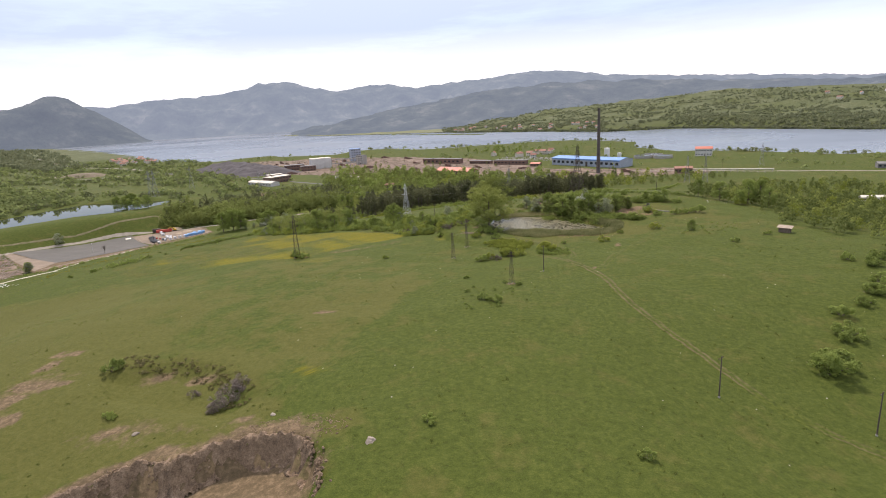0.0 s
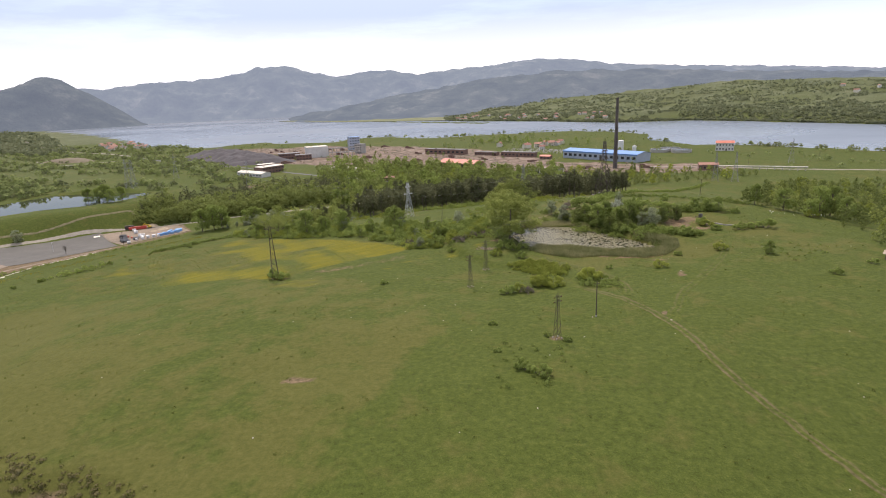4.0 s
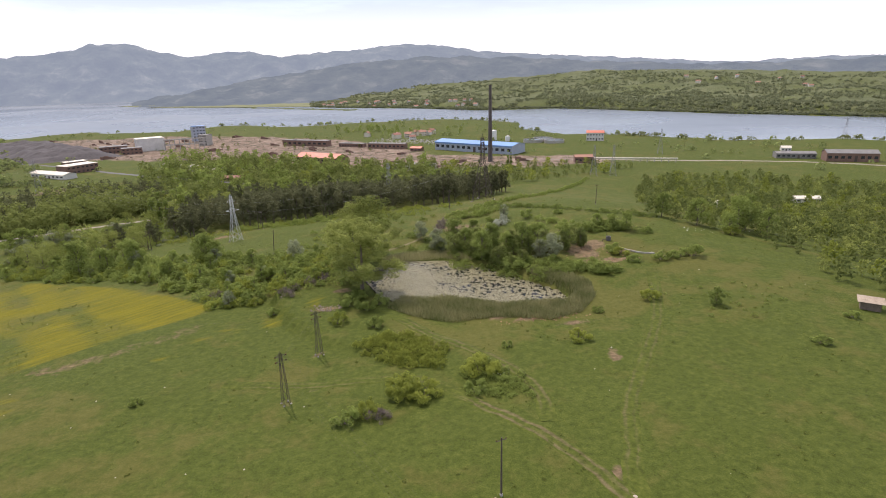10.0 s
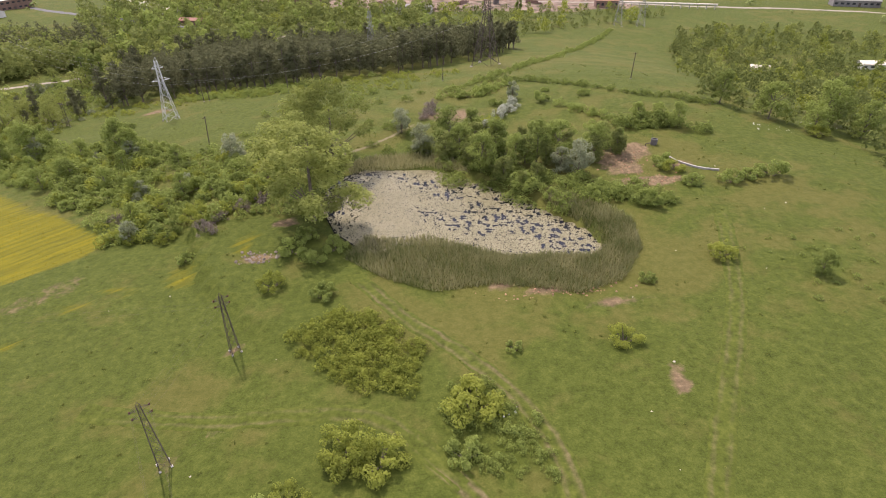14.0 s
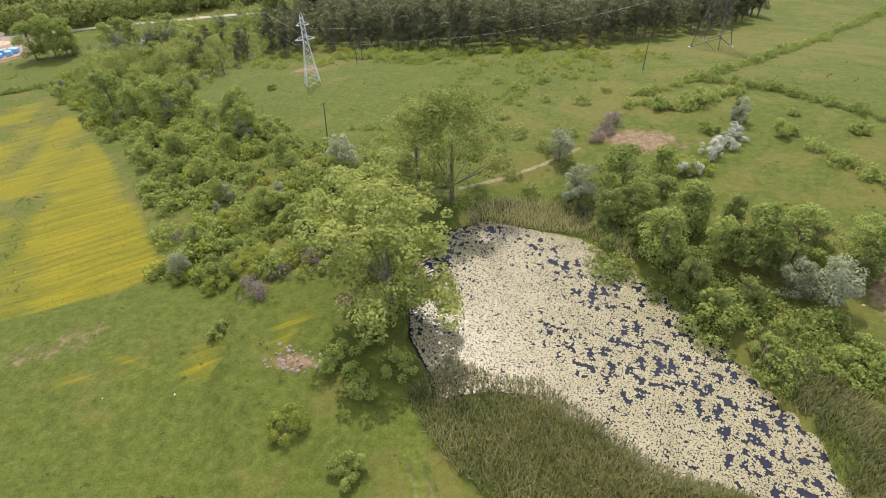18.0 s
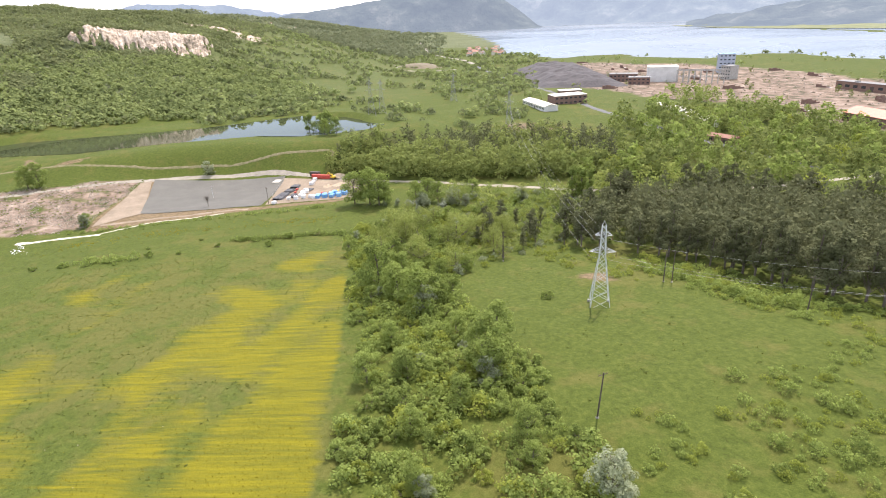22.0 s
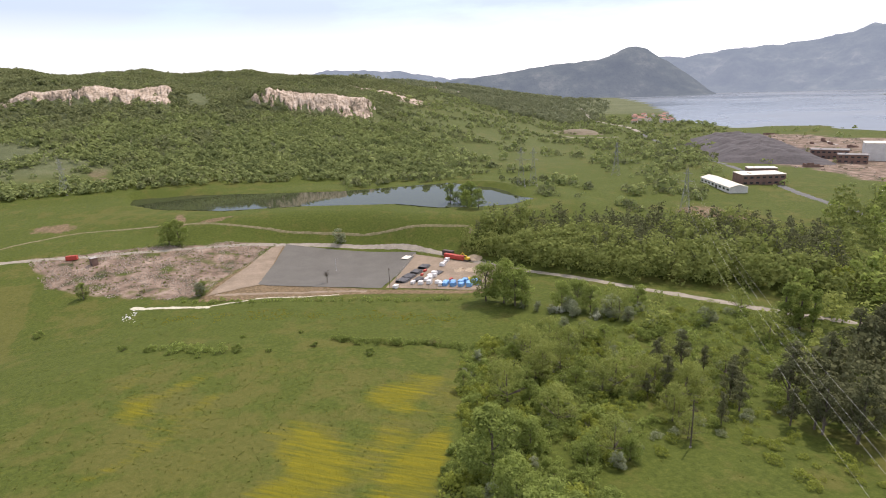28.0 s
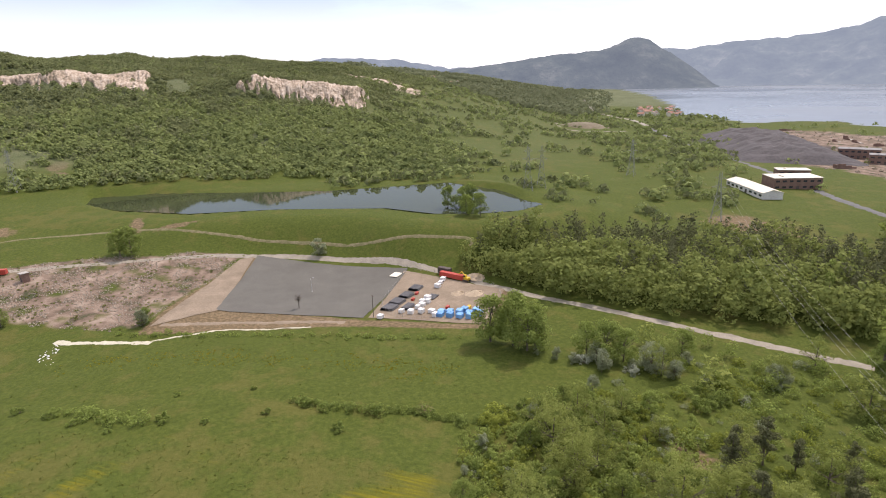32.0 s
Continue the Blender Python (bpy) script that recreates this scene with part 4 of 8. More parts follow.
def build_plants():
    rng = np.random.default_rng(7)
    # --- single trees and bushes round the pond and in the meadow ---
    big = plant("poplar_tree", "poplar", 26.0, 42, 0.40, M_LEAF_POPLAR, 1, "tall full-leaved poplar tree on the pond bank", "tree", "poplars by the pond")
    set_plants(big, [(-32.5, 246, 0.98)], rng, 1, 1)
    big.matrix_basis = big.matrix_basis @ Matrix.Diagonal((1.22, 1.22, 0.93, 1))
    big2 = plant("poplar_tree", "poplar", 25.5, 30, 0.36, M_LEAF_POPLAR, 2, "tall light-crowned poplar tree with bare lower trunk beside the pond", "tree", "poplars by the pond")
    set_plants(big2, [(-31, 277, 1.0), (-37, 275, 0.92)], rng, 1, 1)
    tree = [plant("broadleaf_tree", "tree", 14.0, 44, 0.40, M_LEAF, 10 + i, "bushy green broadleaf tree in the thicket", "tree", "broadleaf trees") for i in range(3)]
    airy = [plant("young_poplar", "poplar", 12.0, 46, 0.24, M_LEAF_POPLAR, 70 + i, "light-crowned young poplar in the scrub", "tree", "young poplars") for i in range(2)]
    willow = [plant("willow_tree", "tree", 10.5, 70, 0.31, M_LEAF_GREY, 20 + i, "silver-grey willow with a dense rounded crown", "tree", "willows") for i in range(2)]
    shrub = [plant("shrub", "shrub", 4.0, 165, 0.25, M_LEAF, 30 + i, "low spreading green shrub in the grass", "shrub", "green shrubs") for i in range(3)]
    bright = [plant("shrub", "shrub", 4.4, 260, 0.19, M_LEAF_BRIGHT, 40 + i, "bright yellow-green young shrub in the grass", "shrub", "bright shrubs") for i in range(2)]
    brown = plant("dry_shrub", "shrub", 3.6, 330, 0.11, M_TWIG, 50, "leafless brown thorn shrub in the grass", "shrub", "bare shrubs")
    bank = [plant("bank_tree", "tree", 8.0, 120, 0.27, M_LEAF_DARK, 80 + i, "dense dark green rounded tree on the pond bank", "tree", "trees on the pond bank") for i in range(2)]
    for i, p in enumerate([(-5, 279, 0.6), (0, 276, 0.8), (6, 271, 0.95), (11, 266, 0.9), (14, 260, 0.8), (18, 256, 0.65), (21, 269, 1.0), (26, 267, 0.9), (39, 267, 0.9), (46, 270, 0.9), (4, 283, 0.8), (9, 282, 0.9), (15, 278, 1.0), (22, 280, 0.8), (44, 277, 0.8), (33, 272, 0.8), (22, 258, 0.6)]):
        set_plants(bank[i % 2], [p], rng, 0.85, 1.15)
    white = plant("blossoming_shrub", "shrub", 5.0, 120, 0.24, M_BLOSSOM, 51, "shrub covered in white blossom beside the hedge", "shrub", "blossoming shrubs")
    column = plant("lombardy_poplar", "column", 23.0, 60, 0.45, M_LEAF, 52, "slim upright dark poplar", "tree", "slim poplars")
    pine = [plant("pine_tree", "pine", 16.0, 80, 0.38, M_PINE, 60 + i, "dark green pine at the edge of the plantation", "tree", "pines") for i in range(2)]
    tree_places = [(4, 277, 0.75), (9, 266, 0.72), (24, 268, 0.85), (40, 271, 0.7), (47, 272, 0.6), (9, 292, 0.5), (2, 286, 0.7), (14, 276, 0.8), (18, 268, 0.7), (30, 270, 0.7), (60, 293, 0.55), (70, 287, 0.5), (66, 291, 0.5),
                   (-102, 306, 1.0), (-165, 323, 1.0), (-139, 319, 0.95), (-154, 321, 0.9), (-181, 383, 1.0), (-218, 370, 1.25), (-226, 384, 1.1), (-205, 372, 1.0), (-182, 388, 0.9), (-157, 372, 0.7), (-275, 396, 1.35), (-269, 398, 1.25), (-282, 391, 1.15),
                   (-233, 423, 1.0), (-246, 420, 0.9), (-463, 272, 1.45), (-466, 266, 1.2), (-425, 465, 1.1), (-432, 462, 1.0), (-435, 453, 0.95), (111, 284, 0.7), (127, 284, 0.75), (118, 290, 0.9), (104, 296, 0.8), (128, 300, 1.0), (96, 312, 0.7),
                   (-216, 384, 0.85), (-203, 361, 0.9), (-212, 448, 1.3), (-178, 413, 0.8), (-108, 316, 0.9), (-200, 480, 1.2), (-214, 470, 1.1), (-325, 447, 0.6), (-190, 400, 0.9), (-240, 440, 0.7)]
    tree_places += [(-270, 402, 1.0), (-256, 413, 0.8), (-250, 416, 0.9), (-190, 452, 1.35), (-196, 478, 1.3), (-172, 389, 0.9), (66, 212, 0.36), (-150, 319, 0.75), (-120, 314, 0.6), (-411, 453, 0.9), (-403, 458, 0.85), (-372, 278, 0.45), (-399, 224, 0.55)]
    for i, p in enumerate(tree_places):
        if -236 < p[0] < -145 and 335 < p[1] < 480:
            set_plants(airy[i % 2], [(p[0], p[1], min(1.0, p[2]))], rng)
        else:
            set_plants(tree[i % 3], [p], rng)
    for i, p in enumerate([(-12, 298, 0.9), (-6, 282, 0.75), (33, 260, 0.85), (29, 262, 0.7), (-62, 290, 0.95), (-97, 301, 0.7), (-7, 284, 0.6), (27, 324, 0.5), (-138, 319, 0.9), (-428, 366, 0.9), (-243, 408, 0.7), (-237, 423, 0.75), (-229, 424, 0.7), (-212, 446, 0.8), (-370, 277, 0.8), (-250, 412, 0.6)]):
        set_plants(willow[i % 2], [p], rng)
    for i, p in enumerate([(15, 260, 1.1), (18, 256, 1.2), (24, 249, 0.8), (34, 249, 0.9), (41, 247, 0.9), (46, 243, 1.0), (38, 249, 0.8), (45, 243, 0.9), (50, 243, 0.8), (55, 261, 0.9), (59, 251, 0.9), (68, 251, 1.1), (80, 253, 1.2), (74, 252, 1.0), (-4, 178, 0.8), (-27, 216, 0.7), (-58, 234, 0.75),
                           (6, 198, 0.5), (-30, 171, 0.8), (34, 214, 0.6), (77, 187, 0.6), (-26, 217, 0.6), (-33, 140, 0.45), (-77, 186, 0.55), (-126, 198, 1.0), (-122, 196, 0.8), (-129, 201, 0.7), (-361, 210, 0.8), (92, 118, 0.9), (100, 125, 0.9), (109, 163, 0.7), (112, 152, 0.7), (12, 33, 0.6), (-29, 38, 0.5), (-109, 46, 0.5), (-127, 69, 1.1), (-111, 47, 0.5),
                           (-118, 348, 0.6), (-35, 232, 1.0), (-30, 228, 0.9), (-33, 238, 1.1), (-26, 233, 0.8), (-14, 304, 0.8), (12, 300, 0.9), (20, 318, 0.8), (36, 318, 0.9), (52, 322, 0.8), (18, 336, 1.0), (10, 330, 1.1), (40, 330, 0.5), (-20, 108, 0.7), (-24, 110, 0.8), (-13, 128, 0.4), (-18, 131, 0.4), (95, 200, 0.5), (140, 160, 1.0), (67, 83, 0.9), (71, 87, 0.8), (77, 97, 0.7), (64, 79, 0.6)]):
        set_plants(shrub[i % 3], [p], rng)
    for i, p in enumerate([(-2, 186, 1.5), (-19, 180, 1.3), (-15, 178, 1.2), (-37, 220, 0.9), (24, 198, 1.0), (51, 220, 0.8), (-19, 178, 1.0), (-26, 173, 1.0), (57, 259, 0.9), (14, 297, 1.1), (18, 298, 0.8), (30, 283, 1.0), (-2, 188, 1.0), (111, 282, 1.2), (-60, 270, 1.2), (-75, 262, 1.1), (-50, 262, 1.0)]):
        set_plants(bright[i % 2], [p], rng)
    for p in [(-83.3, 53, 1.3), (-83, 56.5, 1.4), (-82, 59.5, 1.1), (-84, 50.5, 0.9), (-50, 252, 1.0), (-46, 256, 1.1), (-82, 256, 1.0), (-54, 247, 1.0), (-56, 242, 1.0), (-4, 310, 1.1), (-3, 314, 1.0), (-2, 318, 1.2), (-24, 171, 0.8), (-95, 58, 0.7), (-66, 296, 0.8)]:
        set_plants(brown, [p], rng)
    for i, p in enumerate([(-244, 410, 0.42), (-240, 418, 0.4), (-233, 421, 0.45), (-230, 426, 0.42), (-246, 431, 0.45), (-234, 435, 0.4), (-211, 448, 0.6), (-265, 399, 0.35), (-258, 402, 0.4), (-253, 405, 0.38)]):
        set_plants(willow[i % 2], [p], rng)
    for i, p in enumerate([(-307, 246, 0.5), (-298, 256, 0.75), (-288, 262, 0.55), (-291, 266, 0.3), (-286, 269, 0.5), (-286, 275, 0.45), (-277, 284, 0.7), (-294, 288, 0.4), (-287, 309, 0.4), (-250, 325, 0.6), (-271, 294, 0.5), (-278, 271, 0.4), (-212, 416, 1.1), (-213, 424, 1.1), (-209, 431, 0.9), (-269, 310, 0.5), (-205, 373, 0.7)]):
        set_plants(shrub[i % 3], [p], rng)
    for p in [(20, 306, 1.0), (23, 310, 0.9), (15, 297, 0.7), (25, 314, 0.8), (-246, 412, 0.9), (-252, 408, 0.8), (-238, 416, 0.8)]:
        set_plants(white, [p], rng)
    for p in [(-196, 470, 1.0), (-192, 473, 1.05), (-188, 474, 0.95), (-150, 520, 0.9), (26, 326, 0.35), (-240, 520, 0.8), (95, 690, 0.8), (98, 688, 0.7)]:
        set_plants(column, [p], rng)
    # --- the shrub thicket between the field and the tower meadow ---
    thicket = [(-240, 366), (-232, 352), (-193, 329), (-160, 309), (-119, 285), (-100, 266), (-78, 243), (-62, 245), (-44, 247), (-36, 252), (-46, 264), (-40, 276), (-60, 292), (-76, 300), (-104, 318), (-150, 338), (-157, 358), (-180, 374), (-200, 400), (-236, 409)]
    x, y = scatter(rng, thicket, 6.2, 0.93)
    order = rng.permutation(len(x))
    x, y = x[order], y[order]
    for i in range(min(190, len(x))):
        set_plants((shrub + shrub + bright)[i % 8], [(x[i], y[i], rng.uniform(0.5, 1.2))], rng)
    for i in range(min(230, len(x)) - 190):
        set_plants((tree + willow)[i % 5], [(x[190 + i], y[190 + i], rng.uniform(0.3, 0.52))], rng)
    bush = [(small(rng, "shrub", 430, 0.10), 3.2), (small(rng, "shrub", 430, 0.10), 4.4), (small(rng, "tree", 400, 0.075), 7.5)]
    x2, y2 = scatter(rng, thicket, 4.6, 0.8)
    growth("undergrowth", rng, x2, y2, bush[:2], M_LEAF, "dense tangle of green bushes between field and meadow", "bushes", 0.5, 1.15)
    x2, y2 = scatter(rng, thicket, 8.0, 0.8)
    growth("undergrowth", rng, x2, y2, bush[:2], M_LEAF_BRIGHT, "bright young bushes in the thicket", "bushes", 0.5, 1.1)
    for i, p in enumerate([(-195, 346, 1.15), (-203, 364, 1.2), (-186, 377, 1.15), (-172, 389, 1.0), (-210, 369, 1.0), (-165, 376, 0.95), (-160, 352, 0.9), (-178, 350, 1.0), (-226, 372, 0.9)]):
        set_plants(airy[i % 2], [p], rng, 0.95, 1.1)
    for i, p in enumerate([(65, 80, 1.7), (68, 84, 1.3), (78, 98, 1.3), (82, 111, 0.9), (99, 126, 1.3), (106, 136, 1.2), (112, 152, 1.1), (118, 160, 1.2), (107, 159, 0.8)]):
        set_plants(shrub[i % 3], [p], rng)
    for i, p in enumerate([(-98, 304, 0.75), (-140, 324, 0.75), (-174, 334, 0.7), (-117, 285, 0.5), (-128, 300, 0.55), (-112, 292, 0.5), (-96, 280, 0.5), (-140, 326, 0.6), (-170, 336, 0.6), (-84, 272, 0.45), (-70, 268, 0.42), (-62, 258, 0.4), (-185, 352, 0.6)]):
        set_plants(tree[i % 3], [p], rng)
    # --- hedges and bush belts ---
    for name, line, gap, h in (("hedge", [(2, 340), (14, 351), (24, 362), (36, 377), (52, 404), (68, 432), (90, 478), (114, 522), (156, 597)], 1.5, 0.7), ("hedge", [(22, 356), (38, 350), (49, 340), (58, 331), (70, 321), (82, 317), (92, 309)], 1.4, 0.7), ("hedge", [(42, 313), (47, 303), (52, 295), (60, 288), (68, 288)], 1.3, 0.75), ("hedge", [(2, 333), (12, 330), (21, 336), (31, 349)], 1.4, 0.9), ("hedge", [(-110, 388), (-92, 384), (-70, 380), (-48, 392), (-20, 398)], 2.4, 0.9),
                               ("hedge", [(-272, 318), (-264, 326), (-257, 334), (-250, 346), (-240, 354), (-233, 363)], 1.1, 0.75), ("hedge", [(52, 290), (62, 292), (72, 287), (80, 282)], 1.8, 1.2), ("hedge", [(-366, 268), (-345, 300), (-318, 345), (-290, 385)], 3.4, 0.6), ("hedge", [(-300, 256), (-284, 272), (-276, 284)], 4.5, 0.9)):
        pts = []
        for a, b in zip(line, line[1:]):
            n = max(1, int(math.hypot(b[0] - a[0], b[1] - a[1]) / gap))
            pts += [(a[0] + (b[0] - a[0]) * k / n + rng.normal() * 0.9, a[1] + (b[1] - a[1]) * k / n + rng.normal() * 0.9) for k in range(n)]
        px, py = np.array(pts).T
        growth(name, rng, px, py, bush[:2], M_LEAF, "uneven line of low bushes across the meadow", "hedge", h * 0.5, h * 1.1)
    x, y = scatter(rng, [(-130, 376), (-60, 372), (-10, 352), (0, 372), (20, 392), (-20, 402), (-60, 396), (-120, 402), (-150, 398), (-200, 415), (-215, 400), (-160, 380)], 4.2, 0.55)
    growth("undergrowth", rng, x, y, bush[:2], M_LEAF_BRIGHT, "scattered bushes at the edge of the pines", "bushes", 0.25, 0.7)
    x, y = scatter(rng, [(-122, 396), (-105, 387), (-90, 377), (-78, 372), (-60, 370), (-58, 396), (-88, 403), (-104, 401)], 2.6, 0.7)
    growth("undergrowth", rng, x, y, bush[:2], M_LEAF, "bushy scrub before the pine plantation", "bushes", 0.2, 0.65)
    x, y = scatter(rng, [(-30, 286), (-5, 280), (0, 300), (-5, 325), (0, 345), (-30, 350), (-50, 310)], 4.6, 0.6)
    k = ripple(x, y, 24, 3) > 0.0
    x, y = x[k], y[k]
    growth("undergrowth", rng, x, y, bush[:2], M_LEAF, "scattered bushes behind the pond", "bushes", 0.3, 0.75)
    x, y = scatter(rng, [(-218, 345), (-190, 335), (-155, 350), (-150, 420), (-165, 470), (-215, 470), (-245, 420), (-225, 385)], 3.6, 0.62)
    share = rng.uniform(size=len(x))
    for lo, hi, mat, lab in ((0, 0.45, M_LEAF, "green bushes between the young trees"), (0.45, 0.8, M_LEAF_BRIGHT, "light green bushes between the young trees"), (0.8, 1.0, M_LEAF_GREY, "grey-green bushes between the young trees")):
        k = (share >= lo) & (share < hi)
        growth("undergrowth", rng, x[k], y[k], bush[:2], mat, lab, "bushes", 0.2, 0.85)
    for px, py in ((-192, 401), (-189, 407), (-166, 399), (-178, 381), (-176, 386), (-178, 421), (-184, 411), (-170, 405), (-161, 396), (-168, 430), (-190, 397), (-158, 385), (-150, 400)):
        set_plants(pine[px % 2], [(px, py, rng.uniform(0.5, 0.75))], rng)
    for px, py in ((-202, 362), (-206, 352), (-214, 372), (-196, 378), (-186, 372), (-208, 395), (-198, 412), (-176, 398), (-165, 378), (-222, 396)):
        set_plants(airy[px % 2], [(px, py, rng.uniform(0.55, 0.95))], rng)
    x, y = scatter(rng, [(-75, 297), (-69, 324), (-56, 347), (-50, 377), (-20, 366), (-28, 320), (-45, 298)], 2.7, 0.8)
    clump = ripple(x, y, 26, 4) + 0.4 * ripple(x, y, 9, 2) > -0.02
    x, y = x[clump], y[clump]
    half = rng.uniform(size=len(x)) < 0.5
    growth("undergrowth", rng, x[half], y[half], bush[:2], M_LEAF_BRIGHT, "light green bushy growth over the meadow", "bushes", 0.15, 0.5)
    x, y = x[~half], y[~half]
    growth("undergrowth", rng, x, y, bush[:2], M_LEAF, "bushy growth spreading over the meadow", "bushes", 0.2, 0.7)
    x, y = scatter(rng, [(-20, 192), (-10, 190), (-8, 198), (-14, 208), (-24, 212), (-33, 206)], 1.25, 0.9)
    growth("brambles", rng, x, y, bush[:2], M_LEAF_BRIGHT, "mound of low brambles in the meadow", "brambles", 0.16, 0.62)
    x, y = scatter(rng, [(-6, 176), (7, 174), (8, 182), (0, 193), (-6, 190)], 1.4, 0.75)
    growth("brambles", rng, x, y, bush[:2], M_LEAF, "low brambles round a bush", "brambles", 0.15, 0.4)
    x, y = scatter(rng, [(-30, 100), (-16, 102), (-14, 124), (-34, 128)], 2.2, 0.25)
    growth("brambles", rng, x, y, bush[:2], M_LEAF, "low brambles in the open meadow", "brambles", 0.12, 0.35)
    x, y = scatter(rng, [(-2, 262), (8, 258), (28, 240), (34, 246), (50, 240), (52, 250), (24, 262), (6, 278), (-4, 284)], 2.2, 0.7)
    growth("undergrowth", rng, x, y, bush[:2], M_LEAF, "thick bushes along the pond bank", "bushes", 0.4, 0.95)
    x, y = rng.uniform(-130, -72, 900), rng.uniform(44, 80, 900)
    k = near_line(x, y, [(-127, 74), (-111, 71), (-96, 68), (-84, 60), (-80, 53)]) + 1.5 * ripple(x, y, 9, 2) < 3.2
    growth("brambles", rng, x[k], y[k], [(rounded(rng, 18, 0.7, 1.5), 0.5), (rounded(rng, 18, 0.7, 1.8), 0.35)], M_RANK, "brown rank growth down the scarp", "brambles", 0.5, 1.3)
    x, y = scatter(rng, [(60, 200), (84, 206), (92, 225), (70, 232), (56, 222)], 3.0, 0.5)
    growth("brambles", rng, x, y, bush[:2], M_LEAF, "low brambles in the dry grass", "brambles", 0.1, 0.3)
    # --- woods ---
    leafq = [(small(rng, "tree", 470, 0.078), h) for h in (14.0, 11.0, 16.0)]
    pineq = [(small(rng, "pine", 1100, 0.058), 15.0), (small(rng, "pine", 1100, 0.058), 17.0), (small(rng, "pine", 1100, 0.058), 13.0)]
    leafm = [(small(rng, "tree", 360, 0.098), h) for h in (14.0, 11.0, 16.0)]
    belt = [(-160, 412), (-146, 400), (-122, 404), (-101, 408), (-61, 394), (-18, 402), (10, 430), (40, 462), (60, 500), (40, 530), (-40, 520), (-85, 527), (-130, 520), (-165, 470)]
    x, y = scatter(rng, belt, 4.4, 0.93)
    front = np.argsort(inside(x, y, belt))[:90]
    for i, k in enumerate(front):
        set_plants(pine[i % 2], [(x[k], y[k], rng.uniform(0.9, 1.15))], rng)
    keep = np.setdiff1d(np.arange(len(x)), front)
    growth("pine_plantation", rng, x[keep], y[keep], pineq, M_PINE, "dark dense pine plantation in rows", "woodland", 0.8, 1.15)
    wood = [(-372, 424), (-340, 432), (-318, 438), (-290, 450), (-262, 464), (-224, 500), (-212, 540), (-244, 588), (-270, 592), (-303, 586), (-332, 544), (-363, 491), (-376, 450)]
    x, y = scatter(rng, wood, 5.6, 0.95)
    pick = rng.uniform(size=len(x)) < 0.95 - 0.75 * ease(18, 55, near_line(x, y, [(-372, 424), (-340, 432), (-290, 450), (-262, 464), (-224, 500)]) + 14 * ripple(x, y, 60, 3))
    growth("woodland", rng, x[pick], y[pick], leafq, M_LEAF_DARK, "mixed broadleaf wood beside the road", "woodland", 0.7, 1.2)
    growth("woodland", rng, x[~pick], y[~pick], pineq, M_PINE, "dark pines in the wood beside the road", "woodland", 0.7, 1.05)
    mid = [(-222, 500), (-190, 512), (-160, 530), (-128, 545), (-85, 540), (-30, 535), (40, 545), (80, 560), (150, 610), (230, 650), (200, 690), (110, 695), (20, 715), (-90, 725), (-180, 760), (-250, 770), (-300, 700), (-270, 620), (-240, 590)]
    x, y = scatter(rng, mid, 9.0, 0.85)
    clump = ripple(x, y, 75, 7) + 0.5 * ripple(x, y, 30, 2) > -0.28
    x, y = x[clump], y[clump]
    low = x > 10 + 20 * ripple(x, y, 90, 3)
    growth("woodland", rng, x[low], y[low], leafm, M_LEAF_DARK, "low trees and scrub before the chimney", "woodland", 0.22, 0.55)
    x, y = x[~low], y[~low]
    half = rng.uniform(size=len(x)) < 0.72
    growth("woodland", rng, x[half], y[half], leafm, M_LEAF_DARK, "belt of dark green broadleaf trees before the factory ground", "woodland", 0.6, 1.15)
    growth("woodland", rng, x[~half], y[~half], leafm, M_LEAF, "belt of green broadleaf trees before the factory ground", "woodland", 0.7, 1.25)
    x, y = scatter(rng, mid, 30.0, 0.7)
    growth("woodland", rng, x, y, leafm, M_LEAF_BRIGHT, "lighter green trees in the belt", "woodland", 0.5, 0.95)
    road_wood = [(-210, 486), (-180, 478), (-168, 470), (-165, 490), (-140, 525), (-150, 540), (-190, 505)]
    x, y = scatter(rng, road_wood, 12.0, 0.9)
    growth("woodland", rng, x, y, leafq, M_LEAF_POPLAR, "tall light green trees beside the road", "woodland", 0.7, 1.1)
    slope = [(-200, 420), (-160, 414), (-150, 450), (-165, 475), (-200, 470), (-235, 455), (-262, 440), (-240, 425)]
    x, y = scatter(rng, slope, 8.0, 0.75)
    growth("woodland", rng, x, y, leafq, M_LEAF, "open stand of young trees above the road", "woodland", 0.14, 0.40)
    x, y = scatter(rng, slope, 26.0, 0.7)
    growth("woodland", rng, x, y, leafq, M_LEAF_POPLAR, "light green poplars above the road", "woodland", 0.4, 0.75)
    east = [(88, 305), (108, 293), (122, 282), (114, 262), (109, 240), (113, 220), (122, 206), (130, 188), (130, 168), (150, 140), (240, 150), (330, 300), (400, 500), (330, 580), (250, 600), (205, 590), (150, 470), (115, 380)]
    x, y = scatter(rng, east, 7.0, 0.85)
    gap = ripple(x, y, 70, 5) > -0.55
    x, y = x[gap], y[gap]
    half = rng.uniform(size=len(x)) < 0.68
    growth("woodland", rng, x[half], y[half], leafm, M_LEAF_DARK, "broad wood of dark green trees on the slope", "woodland", 0.22, 0.62)
    growth("woodland", rng, x[~half], y[~half], leafm, M_LEAF_POPLAR, "broad wood of green trees and bushes on the slope", "woodland", 0.22, 0.62)
    x, y = scatter(rng, east, 21.0, 0.7)
    growth("woodland", rng, x, y, leafm, M_LEAF_BRIGHT, "lighter trees in the wood on the slope", "woodland", 0.3, 0.75)
    # --- the wooded hill, far groves, trees along the lake and in the villages ---
    far = [(rounded(rng, 18, 0.38), h) for h in (8.5, 7.0, 6.0)]
